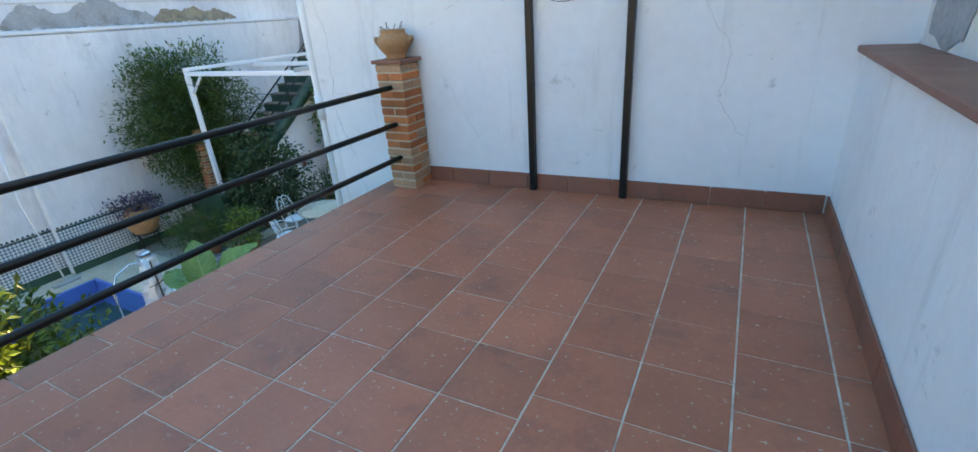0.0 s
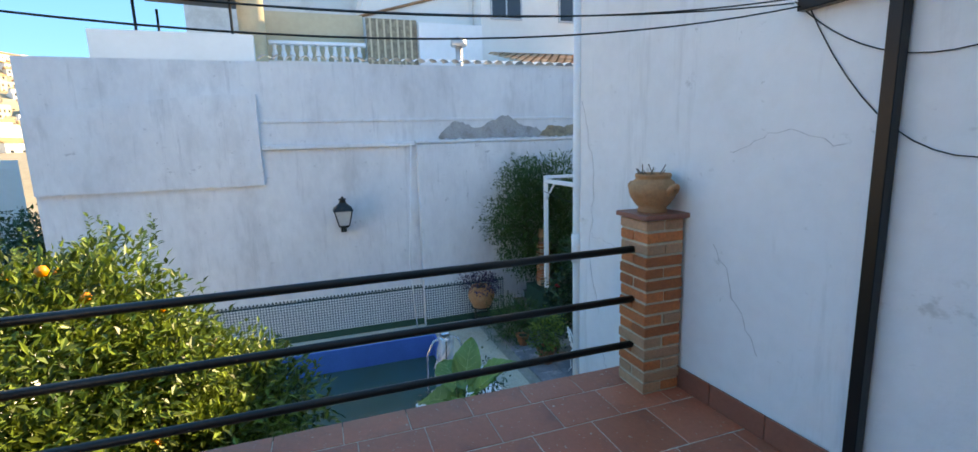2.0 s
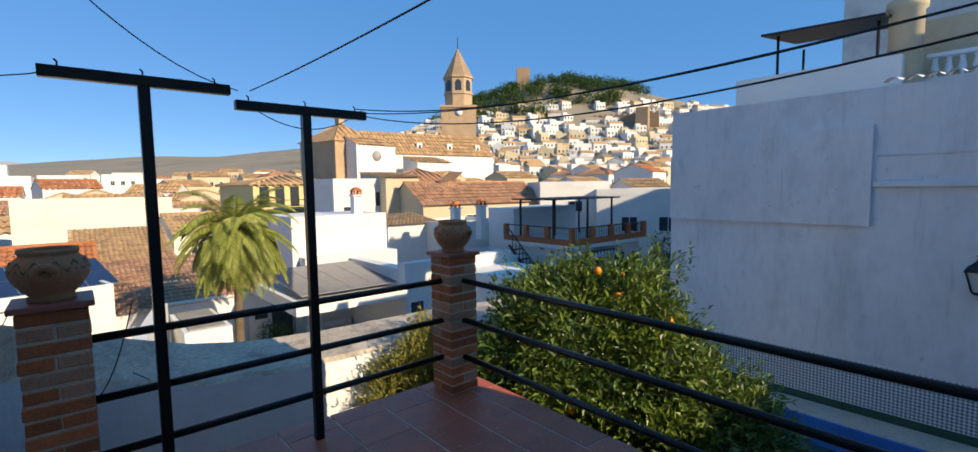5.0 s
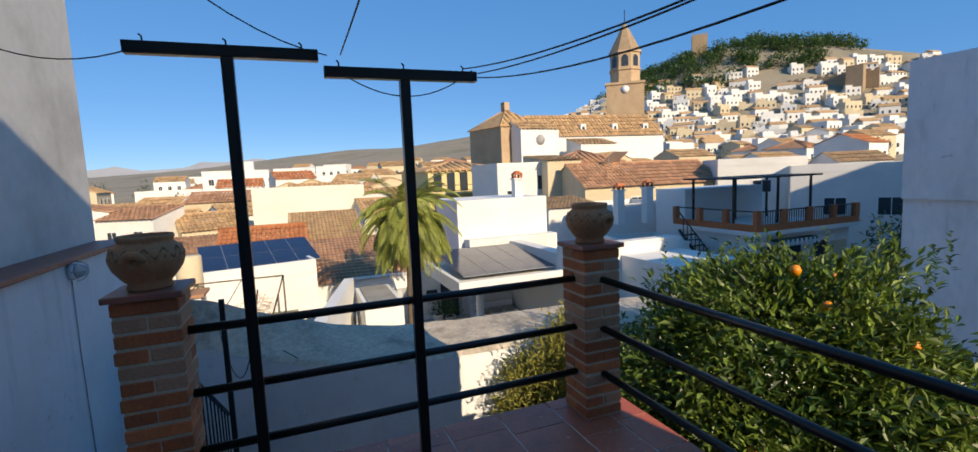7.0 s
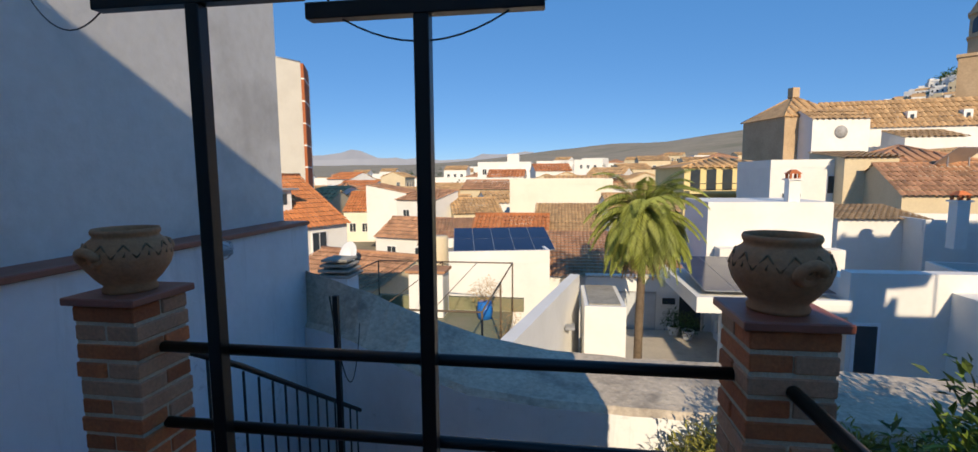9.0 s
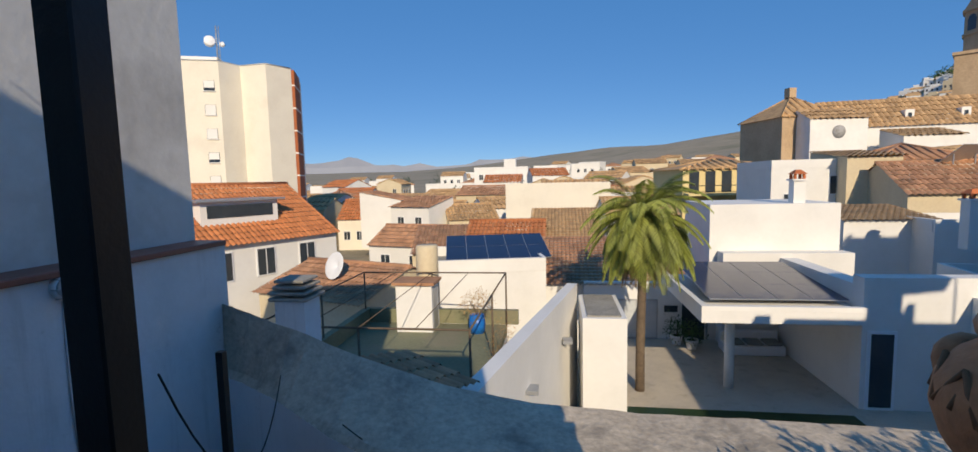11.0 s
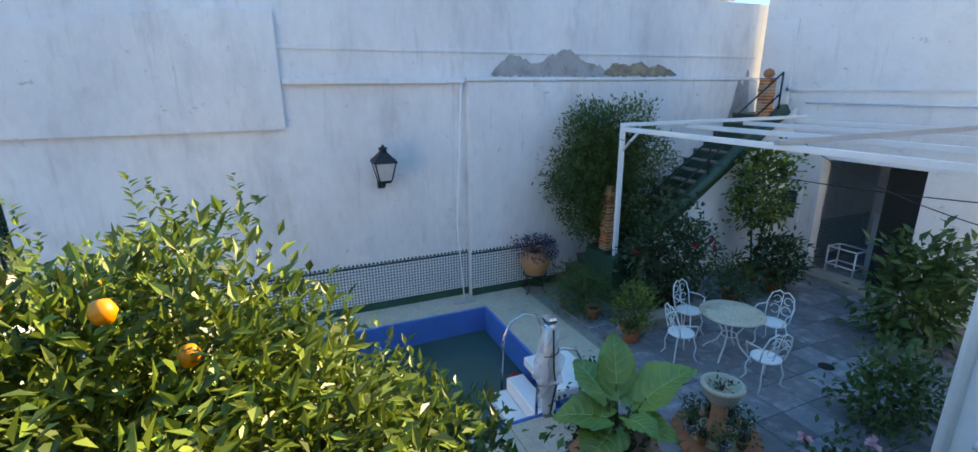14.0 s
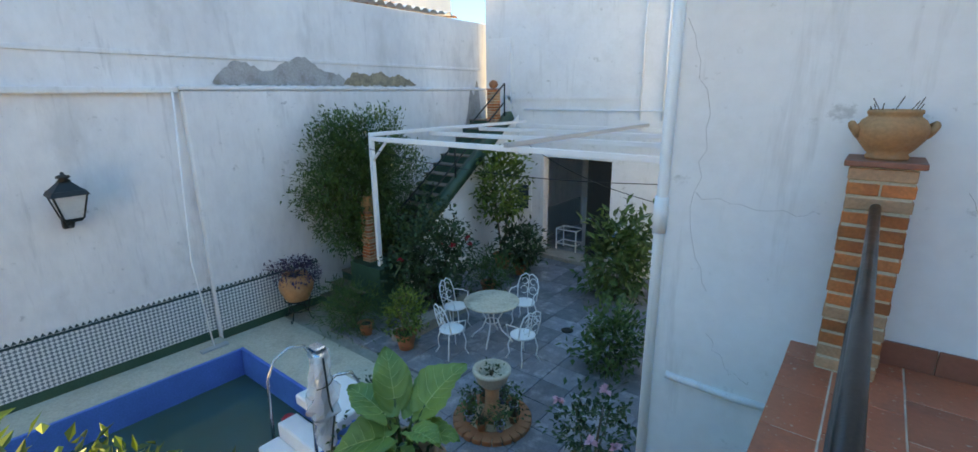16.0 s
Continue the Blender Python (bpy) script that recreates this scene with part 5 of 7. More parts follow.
def house(label, at, w, d, h, rz=0, wall=None, roof="gable", rm=None, wins=(), side_wins=(), group="", pitch=0.3, rise=None, name="house"):
    """Front face along x through the origin, facing +y; body behind it."""
    wall, rm = wall or M_TOWNWHITE, rm or M_ROOF_OCHRE
    hs_ = thing(name, label, "house", at, rz, group)
    bm = mbox(-w / 2, -d, 0, w / 2, 0, h)
    rise = rise if rise is not None else d * 0.2
    if roof == "gable":
        for x in (-w / 2, w / 2):
            a, b, c = bm.verts.new((x, 0, h)), bm.verts.new((x, -d, h)), bm.verts.new((x, -d / 2, h + rise))
            bm.faces.new((a, b, c))
        part("wall", bm, wall, hs_)
        bm = bmesh.new()
        slope(bm, (-w / 2 - 0.15, 0.3, h - 0.3 * rise * 2 / d), (w + 0.3, 0, 0), (0, -d / 2 - 0.3, rise + 0.3 * rise * 2 / d), pitch, pitch * 1.7)
        slope(bm, (-w / 2 - 0.15, -d - 0.3, h - 0.3 * rise * 2 / d), (w + 0.3, 0, 0), (0, d / 2 + 0.3, rise + 0.3 * rise * 2 / d), pitch, pitch * 1.7)
        tube(bm, [(-w / 2 - 0.15, -d / 2, h + rise + 0.04), (w / 2 + 0.15, -d / 2, h + rise + 0.04)], 0.11, 6)
        part("roof", bm, rm, hs_)
    elif roof == "shed":
        for x in (-w / 2, w / 2):
            a, b, c = bm.verts.new((x, 0, h)), bm.verts.new((x, -d, h)), bm.verts.new((x, -d, h + rise))
            bm.faces.new((a, b, c))
        q = [bm.verts.new(p) for p in ((-w / 2, -d, h), (w / 2, -d, h), (w / 2, -d, h + rise), (-w / 2, -d, h + rise))]
        bm.faces.new(q)
        part("wall", bm, wall, hs_)
        bm = bmesh.new()
        slope(bm, (-w / 2 - 0.15, 0.35, h - 0.35 * rise / d + 0.02), (w + 0.3, 0, 0), (0, -d - 0.35, rise + 0.35 * rise / d), pitch, pitch * 1.7)
        part("roof", bm, rm, hs_)
    elif roof == "hip":
        part("wall", bm, wall, hs_)
        bm = bmesh.new()
        e = 0.35
        r0, r1 = Vector((-w / 2 + d / 2 if w > d else 0, -d / 2, h + rise)), Vector((w / 2 - d / 2 if w > d else 0, -d / 2, h + rise))
        c = [Vector(p) for p in ((-w / 2 - e, e, h - 0.08), (w / 2 + e, e, h - 0.08), (w / 2 + e, -d - e, h - 0.08), (-w / 2 - e, -d - e, h - 0.08))]
        vs = [bm.verts.new(p) for p in (*c, r0, r1)]
        bm.faces.new((vs[0], vs[1], vs[5], vs[4])); bm.faces.new((vs[2], vs[3], vs[4], vs[5]))
        bm.faces.new((vs[1], vs[2], vs[5])); bm.faces.new((vs[3], vs[0], vs[4]))
        bm.faces.new((vs[3], vs[2], vs[1], vs[0]))
        for p, q in ((c[0], r0), (c[1], r1), (c[2], r1), (c[3], r0), (r0, r1)):
            if (p - q).length > 0.01:
                tube(bm, [p, q], 0.1 + 0.006 * w, 5)
        n = int((w + 2 * e) / (pitch * 1.6))
        for k in range(n + 1):
            f = k / n
            t = min(1, f * (w + 2 * e) / (d / 2 + e), (1 - f) * (w + 2 * e) / (d / 2 + e))
            p = c[0].lerp(c[1], f)
            tube(bm, [p, p + Vector((0, -(d / 2 + e) * t, (rise + 0.08) * t))], pitch * 0.35, 4)
        part("roof", bm, rm, hs_)
    else:
        part("wall", bm, wall, hs_)
        for bx in ((-w / 2, -0.15, w / 2, 0.02), (-w / 2, -d - 0.02, w / 2, -d + 0.15), (-w / 2 - 0.02, -d + 0.152, -w / 2 + 0.15, -0.152), (w / 2 - 0.15, -d + 0.152, w / 2 + 0.02, -0.152)):
            part("parapet", mbox(bx[0], bx[1], h - 0.05, bx[2], bx[3], h + 0.55), wall, hs_)
        part("roof", mbox(-w / 2 + 0.15, -d + 0.15, h, w / 2 - 0.15, -0.15, h + 0.03), M_GREYWALL if rm is M_ROOF_OCHRE else rm, hs_)
    for x, z, ww, hh in wins:
        window(hs_, x, 0, z, ww, hh)
    for y, z, ww, hh in side_wins:
        window(hs_, w / 2, y, z, ww, hh, None, "x")
    return hs_


def chimney(at, h, label, w=0.5):
    c = thing("chimney", label, "chimney", at)
    part("shaft", mbox(-w / 2, -w / 2, 0, w / 2, w / 2, h), M_TOWNWHITE, c)
    part("cap", mbox(-w / 2 - 0.08, -w / 2 - 0.08, h + 0.002, w / 2 + 0.08, w / 2 + 0.08, h + 0.08), M_TOWNWHITE, c)
    for sx, sy in ((-1, -1), (1, -1), (-1, 1), (1, 1)):
        part("leg", mbox(sx * w * 0.38 - 0.05, sy * w * 0.38 - 0.05, h + 0.082, sx * w * 0.38 + 0.05, sy * w * 0.38 + 0.05, h + 0.3), M_BRICK, c)
    part("hood", frus(h + 0.302, w * 0.85, h + 0.5, w * 0.25), M_BRICK, c)
    return c


def solar(at, rz, nx, ny, pw, ph, tilt, label):
    s = thing("solar_panels", label, "solar panels", at, rz)
    for i in range(nx):
        for j in range(ny):
            q = Matrix.Translation((0, 0, 0.1)) @ pose(0, 0, 0, tilt, 0, 0) @ Matrix.Translation(((i - nx / 2 + 0.5) * (pw + 0.03), (j - ny / 2 + 0.5) * (ph + 0.03), 0))
            p = part("panel", mbox(-pw / 2, -ph / 2, 0, pw / 2, ph / 2, 0.035), M_SOLAR, s)
            p.matrix_basis = q
            f = part("frame", mbox(-pw / 2 - 0.012, -ph / 2 - 0.012, -0.01, pw / 2 + 0.012, ph / 2 + 0.012, 0.026), M_ALU, s)
            f.matrix_basis = q
    for x in (-1, 1):
        part("support", mbox(x * nx * pw * 0.4 - 0.03, -0.03, -0.02 - abs(ny * ph / 2 * math.sin(radians(tilt))), x * nx * pw * 0.4 + 0.03, 0.03, 0.09), M_ALU, s)
    return s


# modern white house with the palm patio
mh = thing("modern_house", "modern white house with a covered patio", "house", (0, 0, 0))
part("upper_block", mbox(-14.7, -26.5, -7.4, -9.25, -22.2, 0.1), M_TOWNWHITE, mh)
part("upper_block", mbox(-14.9, -22.197, -7.4, -9.6, -21.4, -2.0), M_TOWNWHITE, mh)
part("canopy", mbox(-11.9, -21.395, -3.35, -7.0, -15.3, -2.95), M_TOWNWHITE, mh)
part("canopy_rim", mbox(-11.9, -15.5, -2.947, -7.0, -15.3, -2.8), M_TOWNWHITE, mh)
part("canopy_rim", mbox(-7.2, -21.39, -2.947, -7.0, -15.503, -2.8), M_TOWNWHITE, mh)
part("column", mtube([(-8.45, -17.0, -6.2), (-8.45, -17.0, -3.36)], 0.17, 14), M_TOWNWHITE, mh)
part("right_wall", mbox(-18.5, -16.2, -7.4, -11.95, -15.6, -1.9), M_TOWNWHITE, mh)
part("right_wall", mbox(-12.6, -21.9, -7.4, -11.95, -16.203, -2.2), M_TOWNWHITE, mh)
part("garden_wall", mbox(-18.5, -15.597, -7.4, -15.0, -12.2, -2.5), M_TOWNWHITE, mh)
part("back_wall", mbox(-9.2, -22.5, -7.4, -3.6, -22.25, -3.5), M_TOWNWHITE, mh)
gd = part("glass_door", mbox(-7.0, -22.247, -6.2, -5.1, -22.2, -4.3), M_ALU, mh)
for x in (-6.95, -6.0):
    part("pane", mbox(x, -22.198, -6.12, x + 0.85, -22.185, -4.38), M_LAMPGLASS, gd)
part("doorway", mbox(-9.1, -22.247, -6.2, -8.1, -22.2, -4.1), M_GLASSDARK, mh, "dark doorway")
part("side_window", mbox(-7.9, -22.247, -4.9, -7.3, -22.2, -4.6), M_GLASSDARK, mh)
nd = part("narrow_door", mbox(-12.95, -15.597, -6.2, -12.1, -15.55, -3.6), M_WHITE, mh)
part("pane", mbox(-12.85, -15.548, -6.1, -12.2, -15.53, -3.7), M_GLASSDARK, nd)
part("patio", mbox(-15, -22.24, -6.45, -3.7, -13.2, -6.2), M_DECK, mh, "pale tiled patio")
part("lawn", mbox(-11.5, -15.0, -6.199, -4.2, -13.3, -6.15), M_LEAF_DARK, mh, "dark strip of lawn")
sf = thing("patio_sofa", "built-in grey patio sofa under the canopy", "sofa", (-10.6, -20.2, -6.2))
part("seat", mbox(-1.2, -0.8, 0, 1.2, 0.0, 0.42, 0.05), M_WHITE, sf)
part("backrest", mbox(-1.2, -1.05, 0, 1.2, -0.803, 0.85, 0.05), M_WHITE, sf)
for k in range(3):
    part("cushion", mbox(-1.1 + 0.75 * k, -0.78, 0.425, -0.45 + 0.75 * k, -0.05, 0.55, 0.05), M_GREYWALL, sf)
solar((-9.6, -18.4, -2.62), 0, 4, 3, 1.05, 1.6, -5, "dark solar panels on the white canopy roof")
for x, y in ((-7.7, -21.5), (-8.2, -20.9)):
    plant_pot("flower_pot", "tall white round patio pot", (x, y, -6.2), 0.3, M_WHITE)
    plant("small_shrub", "small green plant in a white patio pot", (x, y, -5.78), (0.35, 0.35, 0.45), 300, 0.2, 0.05, 80 + int(x * 10), M_LEAF_MID, 0.35)
plant("oleander_bush", "dark bush on the neighbour's patio wall", (-15.5, -12.0, -4.4), (0.9, 0.7, 0.9), 900, 0.16, 0.06, 83, M_LEAF_DARK, 0.8, 0, None, "shrub")
# tiled roof behind the palm
house("low white house with brown barrel tile roof behind the palm", (-4.0, -22.55, -7.4), 12.4, 5.5, 3.8, 0, M_TOWNWHITE, "shed", M_ROOF, (), (), "", 0.22, 1.55)
house("low house with terracotta barrel tile roof", (-2.9, -31.0, -7.4), 4.6, 5, 5.0, 0, M_CREAM, "shed", M_ROOF_OCHRE, (), (), "", 0.24, 1.6)
# long white wall and grey roof strip
wn = thing("boundary_wall", "long white boundary wall with small louvres", "wall", (0, 0, 0))
bm = bmesh.new()
pa, pb = Vector((-0.95, -7.2, 0)), Vector((-3.05, -16.3, 0))
sd = (pb - pa).cross(Vector((0, 0, 1))).normalized() * 0.35
q = [bm.verts.new(p + Vector((0, 0, z))) for z in (-7.4, -2.3) for p in (pa, pb, pb - sd, pa - sd)]
for i in ((0, 1, 5, 4), (1, 2, 6, 5), (2, 3, 7, 6), (3, 0, 4, 7), (4, 5, 6, 7)):
    bm.faces.new([q[k] for k in i])
bmesh.ops.recalc_face_normals(bm, faces=bm.faces)
part("wall", bm, M_TOWNWHITE, wn)
part("annex", mbox(-4.4, -16.5, -7.4, -3.1, -13.5, -2.75), M_TOWNWHITE, wn)
part("annex_roof", mbox(-4.25, -16.35, -2.747, -3.25, -13.65, -2.70), M_GREYWALL, wn, "flat grey roof")
for k in range(2):
    part("louvre", mbox(-1.9 - 0.9 * k, -10.4 - 3.6 * k, -3.6, -1.6 - 0.9 * k, -10.0 - 3.6 * k, -3.5), M_ALU, wn)
# mossy roof terrace
mt = thing("roof_terrace", "old mossy roof terrace with pipe frame and lattice parapet", "roof terrace", (0, 0, 0))
part("house_body", mbox(-0.6, -15.5, -7.4, 4.6, -8.9, -3.9), M_TOWNWHITE, mt)
part("deck", mbox(-0.6, -15.5, -3.897, 4.6, -8.9, -3.6), M_GREENROOF, mt, "mossy green deck")
for bx in ((-0.6, -9.1, 4.6, -8.85), (4.4, -15.5, 4.65, -9.103), (-1.0, -15.7, 4.6, -15.503)):
    part("parapet", mbox(bx[0], bx[1], -3.597, bx[2], bx[3], -3.1), M_GREENROOF, mt)
for k in range(22):
    x = -0.5 + k * 0.225
    part("lattice_tile", mbox(x, -8.846, -3.55, x + 0.13, -8.82, -3.2, 0.01), M_ROOF, mt)
fr = [(-0.5, -9.0), (2.0, -9.0), (4.5, -9.0), (4.5, -12.2), (4.5, -15.4), (2.0, -15.4), (-0.6, -15.4), (-0.55, -12.2)]
for x, y in fr:
    part("pipe_post", mtube([(x, y, -3.6), (x, y, -1.75)], 0.03, 6), M_BARK, mt)
for a, b in zip(fr, fr[1:] + fr[:1]):
    part("pipe_rail", mtube([(*a, -1.75), (*b, -1.75)], 0.025, 6), M_BARK, mt)
for k in range(3):
    part("pipe_rail", mtube([(0.7 + 1.3 * k, -9.0, -1.75), (0.7 + 1.3 * k, -15.4, -1.75)], 0.012, 5), M_BARK, mt)
ht = thing("roof_hut", "small whitewashed stair hut on the mossy terrace", "hut", (2.4, -14.9, -3.6))
part("wall", mbox(-0.62, -0.45, 0, 0.62, 0.45, 1.6), M_TOWNWHITE, ht)
part("door", mbox(-0.63, -0.3, 0.05, -0.622, 0.3, 1.45), M_ALU, ht)
part("roof", mbox(-0.72, -0.55, 1.603, 0.72, 0.55, 1.7), M_ROOF, ht)
tk = thing("water_tank", "cream cylindrical water tank on a roof", "water tank", (2.3, -15.9, -3.6))
part("body", mlathe([(0, 0), (0.4, 0), (0.4, 2.7), (0.36, 2.76), (0, 2.76)], 20), M_CREAM, tk)
bb = thing("blue_barrel", "blue barrel with dry plant on the mossy terrace", "barrel", (0.3, -14.6, -3.6))
part("body", mlathe([(0, 0), (0.25, 0), (0.28, 0.3), (0.25, 0.6), (0, 0.6)], 16), M_BLUEPOOL, bb)
plant("dry_plant", "dry brown plant in a blue barrel", (0.3, -14.6, -3.0), (0.5, 0.5, 0.4), 500, 0.14, 0.02, 84, M_PALM_DRY, 0.35)
plant("dry_creeper", "bare brown creeper on the terrace edge", (-0.8, -12.5, -3.6), (0.4, 1.6, 0.5), 600, 0.12, 0.012, 85, M_PALM_DRY, 0.4)
# solar house
house("white flat-roofed house carrying tilted solar panels", (0.9, -20.6, -7.4), 5.6, 5.0, 4.7, 12, M_TOWNWHITE, "flat")
solar((0.7, -23.2, -2.0), 12, 5, 2, 0.98, 1.6, -14, "blue solar panels tilted on a white roof")
# near tiled roof with old chimneys below the low wall
nr = thing("low_tiled_roof", "old dark barrel tile roof just beyond the low wall", "roof", (0, 0, 0))
bm = bmesh.new()
slope(bm, (0.6, -3.2, -1.15), (-1.6, -4.0, -1.0), (1.5, -0.6, 0.33), 0.22, 0.4)
part("tiles", bm, M_ROOF, nr)
part("wall", mbox(0.6, -7.4, -7.4, 3.4, -3.7, -2.0), M_TOWNWHITE, nr)
for x, y, h in ((1.0, -4.9, 0.95), (1.6, -4.0, 0.75)):
    c = thing("chimney", "whitewashed chimney with stacked tile hood", "chimney", (x, y, -0.75))
    part("shaft", mbox(-0.2, -0.2, -0.6, 0.2, 0.2, h - 0.25), M_PLASTER_OLD, c)
    for k in range(4):
        part("tile_hood", mbox(-0.26 + 0.02 * k, -0.26 + 0.02 * k, h - 0.245 + 0.075 * k, 0.26 - 0.02 * k, 0.26 - 0.02 * k, h - 0.205 + 0.075 * k, 0.01), M_GREYWALL, c)
# orange tiled house and apartment block
oh = house("white house with bright orange tile roof and dormer", (12.4, -20.8, -7.4), 10.0, 9.0, 6.2, 65, M_TOWNWHITE, "gable", M_ROOF_RED, ((-3, 4.4, 0.9, 1.3), (-0.6, 4.4, 0.9, 1.3), (1.6, 4.4, 0.9, 1.3), (3.4, 4.4, 0.9, 1.3)), ((-2, 3.6, 0.9, 1.3), (-4.5, 3.6, 0.9, 1.3)), "", 0.26, 2.7)
dm = part("dormer", mbox(-2.2, -3.4, 6.9, 1.8, -1.2, 8.1), M_TOWNWHITE, oh, "white glazed dormer")
part("pane", mbox(-1.9, -1.198, 7.3, 1.5, -1.17, 7.9), M_GLASSDARK, dm)
part("dormer_roof", mbox(-2.5, -3.6, 8.102, 2.1, -0.9, 8.2), M_ALU, oh)
ab = thing("apartment_block", "tall cream apartment block with brick corner strip", "apartment block", (27.2, -46.8, -7.4), 22)
fp = ((-2.1, -9), (9.5, -9), (9.5, 1.2), (4.3, 1.2), (2.75, -0.7), (0.05, 0.7), (-2.1, -1.2))
bm = bmesh.new()
lo, hi = [bm.verts.new((x, y, 0)) for x, y in fp], [bm.verts.new((x, y, 21.2)) for x, y in fp]
bm.faces.new(hi)
for k in range(len(fp)):
    bm.faces.new((lo[k], lo[(k + 1) % len(fp)], hi[(k + 1) % len(fp)], hi[k]))
part("wall", bm, M_BLOCK, ab, "smooth cream folded wall")
rim = [(x * 1.01, y * 1.01, 21.24) for x, y in fp]
part("roof_edge", mtube(rim[2:], 0.06, 5), M_ALU, ab)
part("brick_strip", mbox(-2.4, -5.5, 0, -2.103, -1.22, 21.1), M_BRICK, ab, "brick corner strip")
for k in range(8):
    part("floor_band", mbox(-2.43, -5.52, 2.6 + 2.4 * k, -2.1, -1.19, 2.75 + 2.4 * k), M_TOWNWHITE, ab)
for k in range(7):
    z = 18.3 - 2.35 * k
    w = part("window", mbox(4.75, 1.203, z, 5.75, 1.23, z + 1.0), M_GLASSDARK, ab)
    part("shutter", mbox(4.78, 1.233, z + (0.3 if k in (0, 3) else 0.02), 5.72, 1.26, z + 0.98), M_TOWNWHITE, w, "lowered pale roller shutter")
    part("sill", mbox(4.7, 1.203, z - 0.08, 5.8, 1.32, z), M_TOWNWHITE, w)
part("rooftop_box", mbox(4.8, -6, 21.203, 9, -1, 22.1), M_TOWNWHITE, ab)
for dx, dy in ((0, 0), (0.3, 0), (0.15, 0.26)):
    part("mast_leg", mtube([(4.6 + dx, -1 + dy, 21.2), (4.6 + dx, -1 + dy, 25.2)], 0.035, 5), M_ALU, ab)
for k in range(9):
    part("mast_brace", mtube([(4.6 + 0.3 * (k % 2), -1, 21.4 + 0.4 * k), (4.9 - 0.3 * (k % 2), -1, 21.8 + 0.4 * k)], 0.022, 4), M_ALU, ab)
part("dish_antenna", mlathe([(0, 0), (0.5, 0), (0.52, 0.1), (0.52, 0.5), (0.46, 0.54), (0, 0.56)], 20), M_WHITE, ab).matrix_basis = pose(5.5, -0.9, 23.5, -80, 0, 20)
part("dish_antenna", mlathe([(0, 0), (0.24, 0), (0.25, 0.22), (0, 0.26)], 16), M_WHITE, ab).matrix_basis = pose(4.25, -0.9, 23.3, -80, 0, -15)
sdh = thing("satellite_dish", "white satellite dish on a roof", "satellite dish", (7.2, -19.0, -3.4), 150)
part("dish", mlathe([(0.0, 0), (0.3, 0.05), (0.6, 0.2), (0.62, 0.22), (0.6, 0.23), (0, 0.03)], 24), M_WHITE, sdh).matrix_basis = pose(0, 0, 1.2, 70, 0, 0)
part("mast", mtube([(0, 0, 0), (0, 0, 1.2)], 0.04, 6), M_ALU, sdh)
house("low house with brown barrel tiles under a satellite dish", (8.0, -17.6, -7.4), 6.0, 6.0, 4.2, -20, M_CREAM, "gable", M_ROOF, ((0, 2.2, 1.4, 1.6),), (), "", 0.24, 0.9)
# middle distance, chosen buildings
house("long cream rendered wall of a warehouse", (-2.4, -50.0, -7.4), 10.8, 8, 7.85, 0, M_BLOCK, "flat")
yh = house("yellow apartment house with arcaded galleries", (-20.4, -52.0, -7.4), 10.4, 10, 9.6, 6, M_YELLOW, "hip", M_ROOF_OCHRE, (), (), "", 0.5, 1.0)
for z in (3.6, 6.8):
    part("gallery", mbox(-5.1, 0.003, z, 5.1, 1.4, z + 0.25), M_YELLOW, yh)
    part("gallery_rail", mbox(-5.1, 1.3, z + 0.98, 5.1, 1.36, z + 1.06), M_BLACK_MATT, yh)
    for k in range(6):
        part("opening", mbox(-4.7 + 1.65 * k, 0.004, z + 0.3, -3.7 + 1.65 * k, 0.05, z + 2.5), M_GLASSDARK, yh)
house("white house with small balcony and grey window", (-21.0, -38.0, -7.4), 5.5, 7, 9.3, 0, M_TOWNWHITE, "flat", None, ((-1.8, 7.3, 1.0, 1.3), (1.2, 6.3, 1.3, 1.0)))
house("cream stained gable house beside the white house", (-24.3, -36.4, -7.4), 3.4, 6, 9.9, -4, M_CREAM, "shed", M_ROOF_OCHRE, (), (), "", 0.35, 0.6)
house("cream house with brown hipped roof behind the stained gable", (-28.3, -37.6, -7.4), 6.0, 6, 9.7, -4, M_BLOCK, "hip", M_ROOF, ((1.0, 8.3, 1.5, 0.7),), (), "", 0.35, 1.2)
house("cream house with a long brown tile roof", (-30.5, -31.2, -7.4), 14.0, 7, 7.5, -5, M_CREAM, "gable", M_ROOF, ((-3, 5.2, 1.2, 1.2), (2, 5.2, 1.2, 1.2)), (), "", 0.35, 1.9)
house("plain white flat-topped house below the roof terrace", (-23.2, -25.0, -7.4), 5.4, 4.5, 5.9, -4, M_TOWNWHITE, "flat")
house("tall plain white house wall behind the white blocks", (-19.6, -27.0, -7.4), 4.2, 4.5, 6.3, -4, M_TOWNWHITE, "shed", M_ROOF_OCHRE, (), (), "", 0.3, 0.5)
house("plain white block beside the black stair", (-20.4, -18.6, -7.4), 3.6, 4.5, 4.1, -10, M_TOWNWHITE, "flat")
house("low house with orange tile roof behind the solar house", (0.9, -28.6, -7.4), 4.8, 4.5, 5.2, 0, M_CREAM, "gable", M_ROOF_RED, (), (), "", 0.26, 0.95)
four = ((-2.6, 1.4, 0.8, 1.1), (-0.9, 1.4, 0.8, 1.1), (0.9, 1.4, 0.8, 1.1), (2.6, 1.4, 0.8, 1.1))
